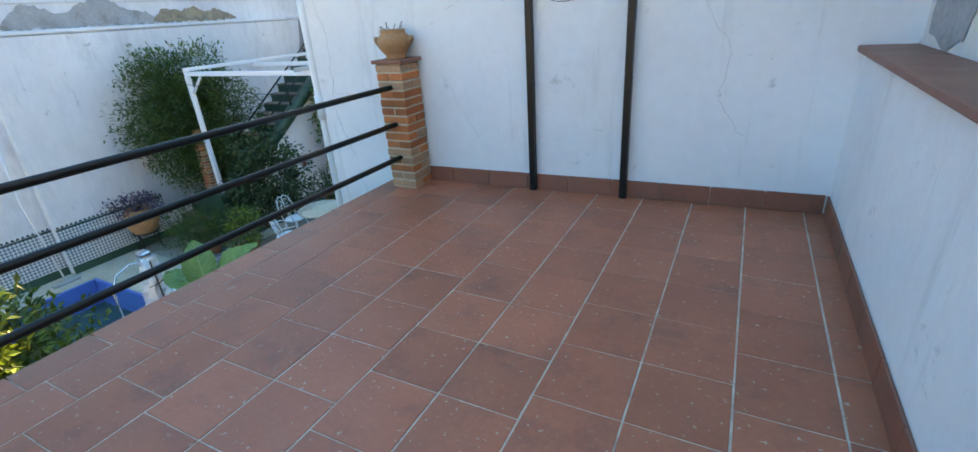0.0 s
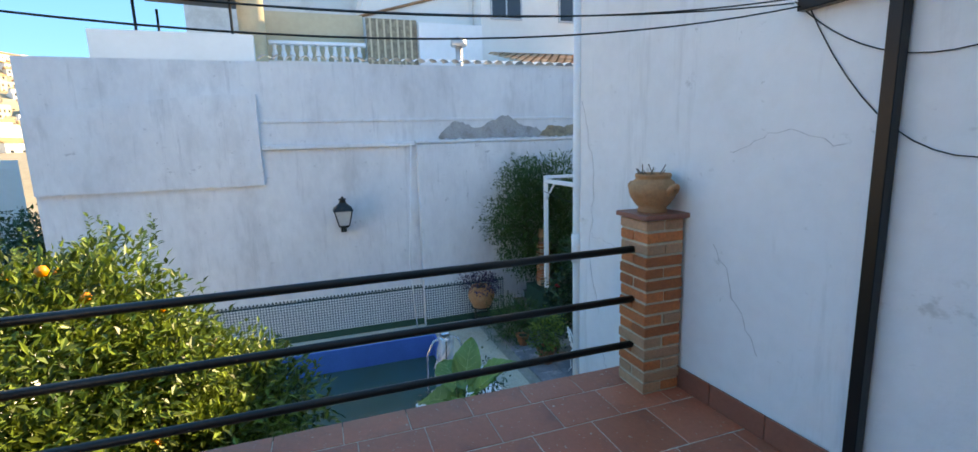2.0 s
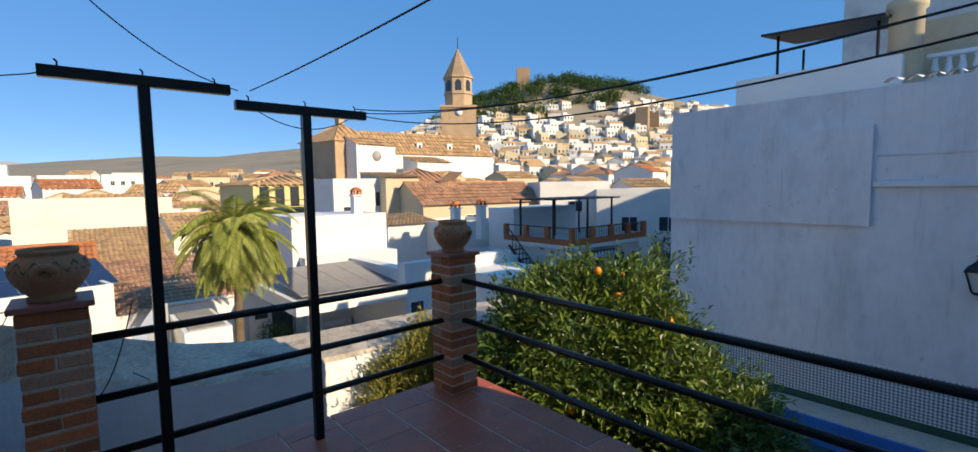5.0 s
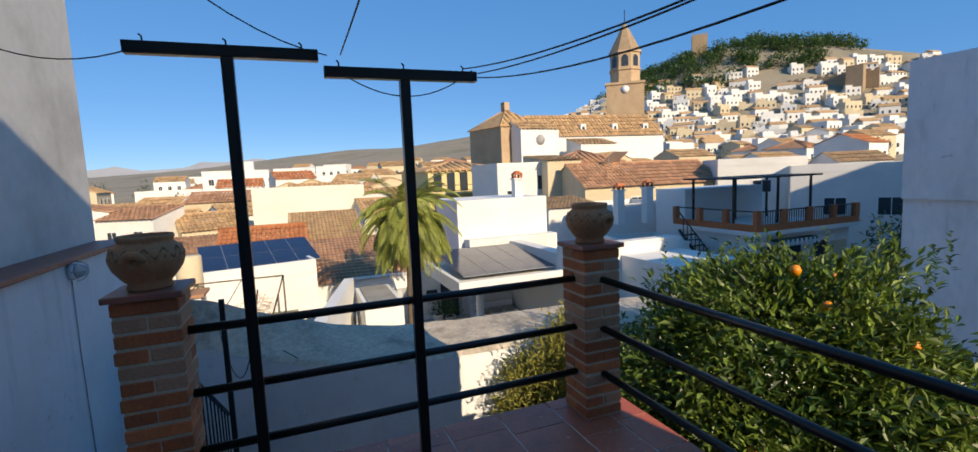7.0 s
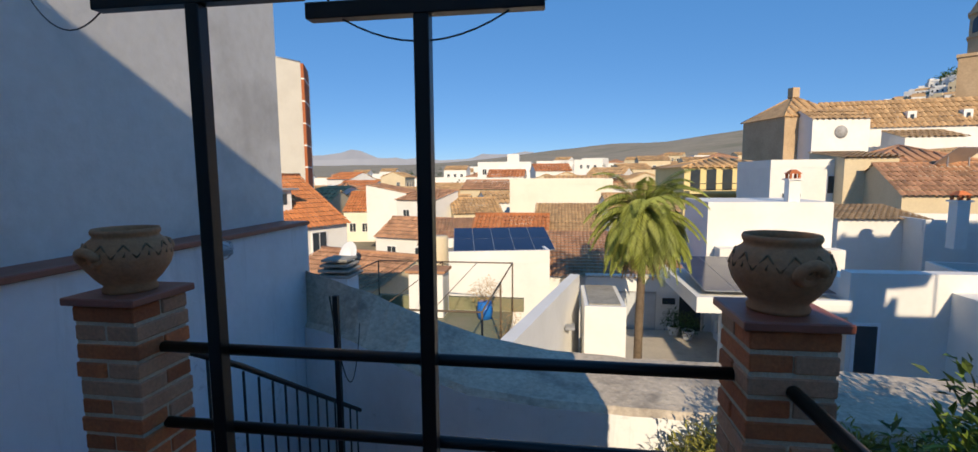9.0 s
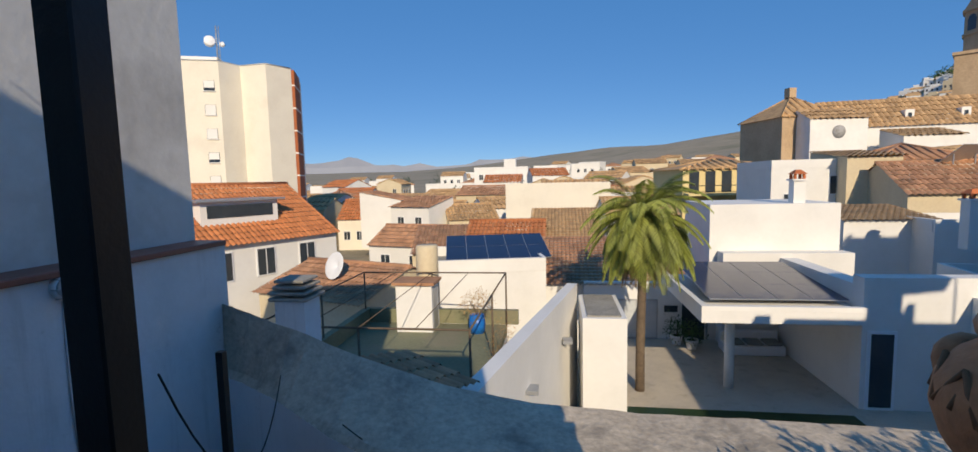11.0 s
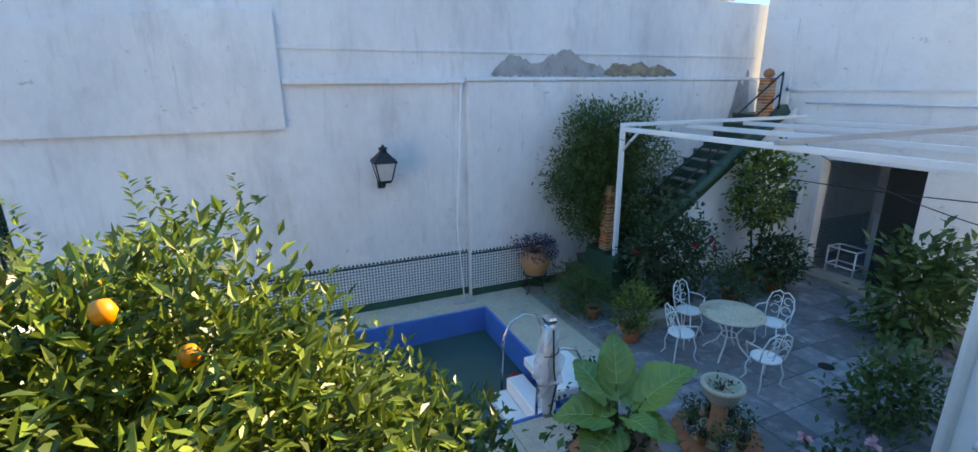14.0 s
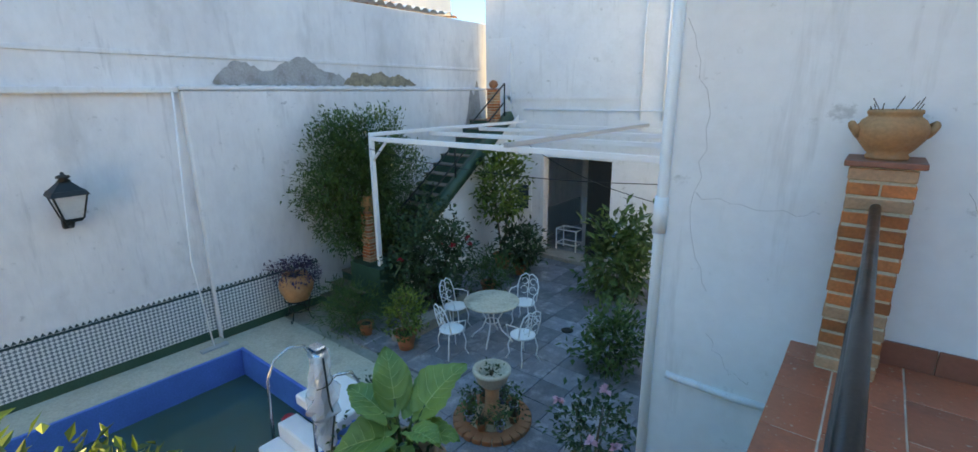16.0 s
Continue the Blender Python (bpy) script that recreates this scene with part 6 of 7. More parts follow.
house("cream and brick banded block with orange roof", (22.7, -60.0, -7.4), 7.6, 8, 4.2, 6, M_BLOCK, "gable", M_ROOF_RED, four, ((-2.2, 1.4, 0.9, 1.1), (-5.0, 1.4, 0.9, 1.1)), "", 0.4, 2.4)
house("cream house with ochre roof and shuttered windows", (13.7, -62.0, -7.4), 6.6, 7, 4.6, -4, M_TOWNWHITE, "gable", M_ROOF_OCHRE, four, (), "", 0.4, 1.5)
house("white gabled house behind the orange roofed block", (19.2, -70.0, -7.4), 6.5, 8, 4.7, 10, M_CREAM, "hip", M_ROOF_OCHRE, four, (), "", 0.4, 1.8)
house("long cream house with brown tile roof", (9.3, -74.0, -7.4), 8.4, 8, 6.6, -6, M_CREAM, "gable", M_ROOF, four, (), "", 0.45, 1.4)
house("low ochre roofed house beside the blank cream wall", (6.8, -52.0, -7.4), 5.6, 7, 4.6, 20, M_CREAM, "gable", M_ROOF_OCHRE, ((-1.2, 2.2, 0.8, 1.1), (1.2, 2.2, 0.8, 1.1)), (), "", 0.4, 1.5)
house("white walled house with brown roof behind the dish", (11.5, -40.0, -7.4), 6.5, 6, 3.3, -15, M_TOWNWHITE, "gable", M_ROOF, ((-1.5, 1.2, 0.9, 1.2), (1.5, 1.2, 0.9, 1.2)), (), "", 0.32, 1.5)
house("low cream house with brown barrel tiles", (5.2, -33.5, -7.4), 6.0, 6, 3.6, 10, M_CREAM, "shed", M_ROOF, ((0, 1.6, 1.0, 1.2),), (), "", 0.3, 1.5)
house("white house with ochre roof among the tile roofs", (-9.6, -41.5, -7.4), 6.0, 7, 5.6, 4, M_BLOCK, "gable", M_ROOF_OCHRE, ((-1.4, 3.6, 0.9, 1.1), (1.4, 3.6, 0.9, 1.1)), (), "", 0.35, 1.4)
big = house("large white apartment house on the skyline", (11.5, -120.0, -7.4), 13.5, 12, 11.6, 0, M_TOWNWHITE, "flat", None, [(-5 + 2.5 * q, z, 1.0, 1.3) for q in range(5) for z in (3.2, 6.2, 9.0)])
part("stair_tower", mbox(-3.5, -6, 11.6, -0.5, -3, 14.2), M_TOWNWHITE, big)
house("lower white wing of the skyline apartment house", (25.0, -122.0, -7.4), 13.0, 12, 7.8, 0, M_TOWNWHITE, "flat", None, [(-5 + 2.5 * q, z, 1.0, 1.3) for q in range(5) for z in (2.6, 5.4)])
chimney((-20.0, -22.5, -2.0), 2.1, "white chimney with brick hood on a roof")
chimney((-21.8, -22.0, -2.0), 2.2, "white chimney with brick hood above a parapet")
chimney((-13.2, -22.9, 0.1), 1.0, "small white chimney with brick hood")
sw = solar((-28.2, -34.2, 2.35), 15, 2, 1, 1.0, 1.9, 35, "solar water heater panels on a tile roof")
# terrace house with brick parapet
th = thing("terrace_house", "white house with brick-parapet roof terrace and awning", "house", (-31.2, 0, 0))
WIDER = Matrix.Diagonal((1.17, 1.0, 1.0, 1.0))
th.matrix_basis = Matrix.Translation((-31.2, 0, 0)) @ WIDER @ Matrix.Translation((31.2, 0, 0))
part("body", mbox(-31.0, -21.0, -8.5, -24.6, -15.6, -2.35), M_TOWNWHITE, th)
part("slab", mbox(-31.2, -21.2, -2.347, -24.3, -15.2, -2.1), M_TOWNWHITE, th)
for bx in ((-31.2, -15.4, -24.3, -15.2), (-24.5, -21.2, -24.3, -15.403)):
    part("parapet", mbox(bx[0], bx[1], -2.097, bx[2], bx[3], -1.75), M_BRICK, th)
for k in range(5):
    part("pier", mbox(-31.2 + 1.66 * k, -15.42, -1.747, -30.9 + 1.66 * k, -15.18, -1.0), M_BRICK, th)
for k in range(3):
    part("pier", mbox(-24.52, -21.2 + 1.9 * k, -1.747, -24.28, -20.9 + 1.9 * k, -1.0), M_BRICK, th)
for k in range(44):
    x = -31.0 + 0.152 * k
    part("baluster", mbox(x, -15.31, -1.747, x + 0.03, -15.28, -1.08), M_BLACK_MATT, th)
part("top_rail", mbox(-31.2, -15.33, -1.08, -24.3, -15.26, -1.02), M_BLACK_MATT, th)
part("top_rail", mbox(-24.43, -21.2, -1.08, -24.37, -15.3, -1.02), M_BLACK_MATT, th)
aw = part("awning", mbox(-28.2, -15.597, -2.75, -25.6, -15.0, -2.62), M_GREEN, th, "green and white striped awning")
for k in range(9):
    part("stripe", mbox(-28.15 + 0.29 * k, -14.997, -2.95, -28.0 + 0.29 * k, -14.98, -2.62), M_WHITE, aw)
for x, w, z0, z1 in ((-25.4, 0.9, -5.3, -3.0), (-27.0, 1.1, -5.3, -3.1), (-28.9, 0.9, -5.3, -3.0)):
    part("door", mbox(x - w / 2, -15.597, z0, x + w / 2, -15.56, z1), M_GLASSDARK, th)
part("shutter", mbox(-30.8, -15.597, -4.4, -29.6, -15.55, -3.1), M_CREAM, th, "closed cream shutters")
part("porch", mbox(-31.0, -15.55, -8.5, -24.6, -13.9, -5.35), M_PATCH_BROWN, th)
part("upper_block", mbox(-31.0, -24.0, -8.5, -25.2, -21.3, 0.0), M_TOWNWHITE, th)
tp = thing("roof_pergola", "dark metal pergola on the roof terrace", "pergola", (0, 0, 0))
tp.matrix_basis = th.matrix_basis
for x, y in ((-30.6, -20.6), (-28.2, -20.6), (-25.2, -20.6), (-30.6, -17.6), (-28.2, -17.6), (-25.2, -17.6)):
    part("post", mbox(x - 0.05, y - 0.05, -2.1, x + 0.05, y + 0.05, 0.6), M_BLACK_MATT, tp)
part("roof", mbox(-31.0, -21.0, 0.603, -24.8, -17.2, 0.7), M_BLACK_MATT, tp)
bs = thing("black_stair", "black metal outdoor stair beside the terrace house", "stair", (1.25, 0, 0))
for k in range(11):
    part("tread", mbox(-23.9 + 0.0, -16.0 - 0.3 * k, -5.3 + 0.28 * k, -23.0, -15.72 - 0.3 * k, -5.25 + 0.28 * k), M_BLACK_MATT, bs)
    part("baluster", mbox(-23.03, -15.9 - 0.3 * k, -5.25 + 0.28 * k, -23.0, -15.86 - 0.3 * k, -4.3 + 0.28 * k), M_BLACK_MATT, bs)
part("stringer", mtube([(-23.0, -15.8, -5.4), (-23.0, -19.2, -2.2)], 0.09, 4), M_BLACK_MATT, bs)
part("handrail", mtube([(-23.0, -15.8, -4.3), (-23.0, -19.2, -1.15)], 0.04, 6), M_BLACK_MATT, bs)
house("white house with brick balcony and black stair", (-41.5, -21.5, -7.4), 9, 8, 8.0, -50, M_TOWNWHITE, "flat", None, ((-2, 4.6, 1.6, 1.3), (1.5, 4.6, 1.4, 1.3)))
house("white terraced house with reddish roof", (-38.5, -27.5, -7.4), 7, 7, 8.8, -35, M_TOWNWHITE, "flat", None, ((0, 6.4, 1.4, 1.0),))

for i_, (x, y, r_) in enumerate(((-33.5, -12.5, 2.2), (-30.0, -10.5, 1.8), (-36.5, -15.0, 2.4))):
    plant("garden_tree", "dark green garden tree behind the white houses", (x, y, -7.3), (r_, r_, r_ * 0.9), 1500, 0.32, 0.16, 90 + i_, M_LEAF_DARK, 3.2, 0.2, None, "tree")
gw = thing("garden_wall", "low white garden walls below the orange tree", "wall", (0, 0, 0))
part("wall", mbox(-30, -11.3, -7.4, -13.3, -11.0, -4.5), M_TOWNWHITE, gw)
part("wall", mbox(-13.6, -10.997, -7.4, -13.3, -3.2, -4.3), M_TOWNWHITE, gw)
part("lean_to", mbox(-23, -10.997, -7.4, -15.5, -7.5, -5.2), M_TOWNWHITE, gw)

# roofs and houses just behind the tall courtyard wall
rf = thing("neighbour_house", "white neighbour house with roof terrace behind the tall wall", "house", (0, 0, 0))
part("body", mbox(-19.5, -2.9, -7.5, -12.6, 7.6, 3.0), M_TOWNWHITE, rf)
part("terrace_wall", mbox(-16.2, -2.9, 3.003, -15.6, 0.8, 4.45), M_TOWNWHITE, rf)
part("terrace_wall", mbox(-16.8, 0.9, 3.003, -16.5, 3.9, 3.95), M_TOWNWHITE, rf)
part("balustrade_rail", mbox(-16.78, 1.1, 4.42, -16.52, 3.85, 4.52, 0.02), M_WHITE, rf)
for k in range(11):
    part("baluster", mlathe([(0.06, 3.952), (0.04, 4.02), (0.085, 4.14), (0.05, 4.3), (0.06, 4.42)], 10, (-16.65, 1.25 + 0.24 * k, 0)), M_WHITE, rf)
part("hut_wall", mbox(-17.6, 5.5, 3.003, -16.5, 7.6, 5.2), M_WHITE, rf)
part("side_wall", mbox(-19.5, 3.9, 3.003, -17.4, 7.6, 6.3), M_TOWNWHITE, rf)
bm = bmesh.new()
g0 = [bm.verts.new((-17.38, y, z)) for y, z in ((3.3, 3.0), (7.5, 3.0), (7.5, 6.45), (3.3, 5.3))]
g1 = [bm.verts.new((v.co.x - 0.2, v.co.y, v.co.z)) for v in g0]
bm.faces.new(g0)
bm.faces.new(g1[::-1])
for k in range(4):
    bm.faces.new((g0[k], g1[k], g1[(k + 1) % 4], g0[(k + 1) % 4]))
bmesh.ops.recalc_face_normals(bm, faces=bm.faces)
part("gable_wall", bm, M_TOWNWHITE, rf)
part("tile_verge", mtube([(-17.35, 3.3, 5.35), (-17.35, 7.4, 6.5)], 0.05, 6), M_ROOF, rf)
part("shade_wall", mbox(-17.5, 0.9, 3.95, -17.3, 3.88, 5.5), M_CREAM, rf)
sc_ = part("striped_curtain", mbox(-16.75, 3.9, 3.1, -16.7, 5.48, 5.3), M_PATCH_BROWN, rf, "brown and cream striped curtain")
for k in range(7):
    part("stripe", mbox(-16.698, 4.0 + 0.21 * k, 3.1, -16.69, 4.06 + 0.21 * k, 5.3), M_CREAM, sc_)
ch = thing("round_chimney", "cream cylindrical chimney on the neighbour's roof", "chimney", (-16.2, 0.75, 3.0))
part("flue", mlathe([(0.34, 0), (0.34, 2.55), (0.4, 2.58), (0.4, 2.78), (0, 2.8)], 20), M_CREAM, ch)
rp = thing("roof_canopy", "dark metal canopy on thin posts on the roof", "canopy", (0, 0, 0))
for x, y in ((-15.8, -1.9), (-15.8, 0.3), (-17.9, -1.9)):
    part("post", mtube([(x, y, 3.0), (x, y, 5.36 if y > 0 else 5.52)], 0.035, 6), M_BLACK_MATT, rp)
bm = bmesh.new()
q = [bm.verts.new(p) for p in ((-15.4, -2.2, 5.50), (-18.2, -2.2, 5.80), (-18.2, 0.5, 5.70), (-15.4, 0.5, 5.36))]
q2 = [bm.verts.new(v.co + Vector((0, 0, 0.06))) for v in q]
bm.faces.new(q[::-1]); bm.faces.new(q2)
for k in range(4):
    bm.faces.new((q[k], q[(k + 1) % 4], q2[(k + 1) % 4], q2[k]))
part("panel", bm, M_BLACK_MATT, rp)
vt = thing("vent_pipe", "grey metal vent pipe with round cowl", "vent", (-13.6, 5.95, 3.0))
part("pipe", mtube([(0, 0, 0), (0, 0, 0.95)], 0.09, 10), M_ALU, vt)
part("cowl", mlathe([(0.2, 0.95), (0.22, 1.0), (0.2, 1.12), (0.05, 1.2), (0, 1.2)], 16), M_ALU, vt)
rn = thing("neighbour_house", "white neighbour building with aluminium windows", "house", (0, 0, 0))
part("body", mbox(-22, 7.62, -7.5, -16.6, 16, 8.2), M_TOWNWHITE, rn)
for y, z in ((8.5, 5.5), (11, 5.5)):
    window(rn, -16.6, y, z, 1.0, 1.1, M_ALU, "x")
part("low_roof_wall", mbox(-16.597, 7.62, -7.5, -12.6, 11.8, 3.3), M_TOWNWHITE, rn)
bm = bmesh.new()
slope(bm, (-12.5, 7.6, 3.32), (0, 4.2, 0), (-3.5, 0, 0.9), 0.24, 0.42)
part("tile_roof", bm, M_ROOF, rn)
bgb = thing("beige_building", "big windowless beige building behind the terrace roofs", "building", (0, 0, 0))
# unseen rear length is added so its shadow covers the terrace houses
bm = mbox(-62, -2.4, -8, -24, 16, 10.2)
a = [bm.verts.new(p) for p in ((-24, -2.4, 10.25), (-24, 4, 11.6), (-24, 16, 10.25), (-62, -2.4, 10.25), (-62, 4, 11.6), (-62, 16, 10.25))]
bm.faces.new((a[0], a[1], a[2])); bm.faces.new((a[5], a[4], a[3])); bm.faces.new((a[0], a[3], a[4], a[1])); bm.faces.new((a[1], a[4], a[5], a[2]))
part("body", bm, M_PLASTER_GREY, bgb)
part("verge", mtube([(-23.95, -2.5, 10.3), (-23.95, 4, 11.75), (-23.95, 16, 10.35)], 0.1, 5), M_ROOF, bgb)
an = thing("tv_antenna", "thin metal television antenna on a wall", "antenna", (-17.6, 5.2, 6.1))
part("mast", mtube([(0, 0, 0), (0, 0, 2.3)], 0.02, 5), M_ALU, an)
for k in range(5):
    part("element", mtube([(0, -0.35, 1.9 + 0.09 * k), (0, 0.35, 1.9 + 0.09 * k)], 0.008, 4), M_ALU, an)
part("dish_arm", mtube([(0, -0.5, 0.8), (0, 0.3, 0.9)], 0.012, 4), M_ALU, an)
# wavy tile coping on the tall wall
bm = bmesh.new()
slope(bm, (-11.68, 1.2, 3.19), (0, 9.5, 0), (-0.55, 0, 0.1), 0.26, 0.3)
part("tile_coping", bm, M_PLASTER_OLD, wall_far, "whitewashed wavy tile coping")

# ---------- church ----------
tw_ = thing("church_tower", "stone church bell tower with octagonal belfry and spire", "bell tower", (-84.5, -106.5, 0), -38)
part("shaft", mbox(-4.9, -9.8, 0, 4.9, 0, 24.0), M_STONE, tw_)
part("cornice", mbox(-5.2, -10.1, 24.003, 5.2, 0.3, 24.6), M_STONE, tw_)
o8 = math.pi / 8
for nm, z0, r0, z1, r1 in (("belfry", 24.603, 4.2, 33.0, 4.2), ("belfry_cornice", 28.0, 4.5, 28.4, 4.5), ("belfry_cornice", 32.6, 4.6, 33.1, 4.6)):
    part(nm, frus(z0, r0, z1, r1, 8, o8), M_STONE, tw_).matrix_basis = pose(0, -4.9, 0)
part("spire", frus(33.103, 4.4, 41.3, 0.15, 8, o8), M_RUIN, tw_).matrix_basis = pose(0, -4.9, 0)
part("finial", mtube([(0, -4.9, 41.3), (0, -4.9, 44.5)], 0.12, 6), M_BLACK_MATT, tw_)
for k in range(8):
    a = k * math.pi / 4 + math.pi / 2
    bm = bmesh.new()
    r = 3.93
    prof_ = [(-0.9, 28.9), (0.9, 28.9), (0.9, 31.0), (0.6, 31.7), (0, 32.0), (-0.6, 31.7), (-0.9, 31.0)]
    vs = [bm.verts.new((r * math.cos(a) - u_ * math.sin(a), r * math.sin(a) + u_ * math.cos(a), z)) for u_, z in prof_]
    bm.faces.new(vs)
    part("bell_opening", bm, M_GLASSDARK, tw_, "dark arched bell opening").matrix_basis = pose(0, -4.9, 0)
part("clock", mlathe([(0, 0), (1.0, 0), (1.05, 0.1), (0, 0.12)], 24), M_WHITE, tw_).matrix_basis = pose(0, 0.02, 22.6, -90, 0, 0)
nv = house("long church nave with ochre tile roof and dormers", (-69.5, -96, -2), 34, 14, 11.6, -6, M_TOWNWHITE, "gable", M_ROOF_OCHRE, (), (), "", 0.9, 5.6, "church")
for k in range(4):
    d_ = part("dormer", mbox(-14 + 8.5 * k, -3.5, 11.8, -12.6 + 8.5 * k, -1.8, 14.6), M_TOWNWHITE, nv)
    part("pane", mbox(-13.6 + 8.5 * k, -1.797, 12.4, -13.0 + 8.5 * k, -1.77, 14.0), M_GLASSDARK, d_)
chn = house("square brick chancel with pyramid tile roof", (-48.0, -94.3, -2), 12, 12, 13.6, 14, M_STONE, "hip", M_ROOF_OCHRE, (), (), "", 0.9, 4.4, "church")
part("lantern", mbox(-0.7, -6.7, 17.8, 0.7, -5.3, 19.6), M_STONE, chn)
chp = house("white church chapel with round arched window", (-50.0, -90.0, -2), 9.6, 8, 12.6, 6, M_TOWNWHITE, "gable", M_ROOF_OCHRE, (), (), "", 0.9, 2.0, "church")
part("arched_window", mlathe([(0, 0), (1.1, 0), (1.1, 0.08), (0, 0.09)], 20), M_PATCH, chp).matrix_basis = pose(0, 0.02, 10.4, -90, 0, 0)
house("white church annex with lean-to roof", (-62, -86, -2), 9, 6, 9.0, 0, M_TOWNWHITE, "shed", M_ROOF_OCHRE, ((0, 5, 1.2, 1.2),), (), "", 0.9, 1.5, "church")

# ---------- castle ----------
cs = thing("castle_tower", "ruined square stone castle tower on the hill", "castle", (-325, -322, 80), -42)
part("keep", mbox(-6, -10, -4, 6, 0, 31), M_RUIN, cs)
for k in range(5):
    part("merlon", mbox(-6 + 2.6 * k, -1.2, 31.003, -4.6 + 2.6 * k, 0, 32.2), M_RUIN, cs)
part("ruin_wall", mbox(-22, -6, 0, -6.003, -3, 10), M_RUIN, cs)
part("ruin_wall", mbox(-30, -2, -2, -22.003, 2, 6), M_RUIN, cs)
part("ruin_wall", mbox(6.003, -6, 0, 24, -3, 8), M_RUIN, cs)
cw = thing("castle_wall", "long crenellated stone castle wall on the hillside", "castle wall", (0, 0, 0))
wa, wb_ = Vector((-284, -226, 30)), Vector((-306, -172, 30))
for k in range(30):
    a = wa.lerp(wb_, k / 30)
    p = part("wall_section", mbox(-1.0, -1.05, 0, 1.0, 1.05, 20.5 + (1.2 if k % 2 else 0)), M_RUIN, cw)
    p.matrix_basis = pose(a.x, a.y, a.z, 0, 0, 22)
part("wall_tower", mbox(-4, -4, 0, 4, 4, 23.5), M_RUIN, cw).matrix_basis = pose(-297, -180, 30, 0, 0, 22)
rk = thing("rock_outcrop", "brown rock outcrop on the castle hill", "rock", (-352, -283, 74))
bm = bmesh.new()
bmesh.ops.create_icosphere(bm, subdivisions=3, radius=1)
for v in bm.verts:
    k = 1 + 0.4 * noise.noise(v.co * 1.7)
    v.co = Vector((v.co.x * 11 * k, v.co.y * 9 * k, v.co.z * 13 * k))
part("rock", bm, M_RUIN, rk)

# ---------- town, hillside ----------
rt = random.Random(42)
var = []
wins2 = ((0, 3.6, 0.9, 1.2), (2.4, 3.6, 0.9, 1.2), (-2.4, 3.6, 0.9, 1.2))
for lab, wl_, rf_, rm_ in (("cream town house with ochre tile roof", M_CREAM, "gable", M_ROOF_OCHRE), ("white town house with ochre tile roof", M_TOWNWHITE, "gable", M_ROOF_OCHRE),
                           ("white town house with hipped brown roof", M_TOWNWHITE, "hip", M_ROOF), ("flat-roofed white town house", M_TOWNWHITE, "flat", None),
                           ("yellow town house with lean-to tile roof", M_YELLOW, "shed", M_ROOF_OCHRE), ("whitewashed town house with orange roof", M_TOWNWHITE, "gable", M_ROOF_RED)):
    var.append(house(lab, (0, 0, -200), rt.uniform(7.5, 10), rt.uniform(7, 9), 6.2, 0, wl_, rf_, rm_, wins2, ((-2, 3.6, 0.9, 1.2),), "town houses", 0.7))
taken = [(-20, -36, 6), (-25.6, -34, 6), (-33, -32, 9), (-2, -48, 9), (-20, -58, 9), (-44.5, -100, 11), (-48.5, -92, 9), (-57, -90, 8), (-84, -108, 11), (-41, -22, 8), (-38, -28, 8), (27, -48, 9), (13, -24, 8), (22.7, -64, 5), (13.7, -66, 5), (19, -74, 5), (9.3, -78, 5), (6.8, -55, 5), (11.5, -43, 5), (5.2, -36, 5), (-9.6, -45, 5), (11.5, -126, 10), (25, -128, 10), (-28, -18, 7), (-7, -30, 5), (-55, -102, 12), (-67, -102, 12), (-79, -102, 12), (-4, -25, 7), (8, -19, 5), (-35, 5, 18)]
used = [False] * len(var)


def place(pool, flags, i, m):
    if not flags[i]:
        flags[i] = True
        pool[i].matrix_basis = m
        return pool[i]
    return copy_thing(pool[i], m)


for lo_r, hi_r, want in ((33, 105, 120), (105, 270, 110)):
    count = 0
    for tries in range(9000):
        r = lo_r + (hi_r - lo_r) * rt.random()
        az = radians(rt.uniform(118, 234))
        x, y = -math.sin(az) * r, math.cos(az) * r
        if any(math.hypot(x - a, y - b) < c + 4.6 for a, b, c in taken):
            continue
        if (r < 66 and x > -37) or (r < 48 and -19 < x < 6 and y > -34):
            continue
        g = ground_z(x, y)
        i = rt.choice((0, 0, 1, 1, 0, 2, 3, 4, 5, 1) if r < 140 else (0, 1, 1, 3, 3, 0, 2))
        face = rt.choice((0, 0, 0, 90, 25, -25, 12))
        place(var, used, i, pose(x, y, g + rt.uniform(-1.8, 0.5 if r < 90 else 2.0), 0, 0, face))
        taken.append((x, y, 3.6))
        count += 1
        if count >= want:
            break
small = []
for lab, wl_, rf_, rm_ in (("small cream town house with ochre roof", M_CREAM, "gable", M_ROOF_OCHRE), ("small white town house with tile roof", M_TOWNWHITE, "shed", M_ROOF), ("small white flat-roofed town house", M_TOWNWHITE, "flat", None)):
    small.append(house(lab, (0, 0, -200), 5.2, 5.0, 5.6, 0, wl_, rf_, rm_, ((-1.2, 3.4, 0.8, 1.1), (1.2, 3.4, 0.8, 1.1)), (), "town houses", 0.45))
used_s = [False] * len(small)
count = 0
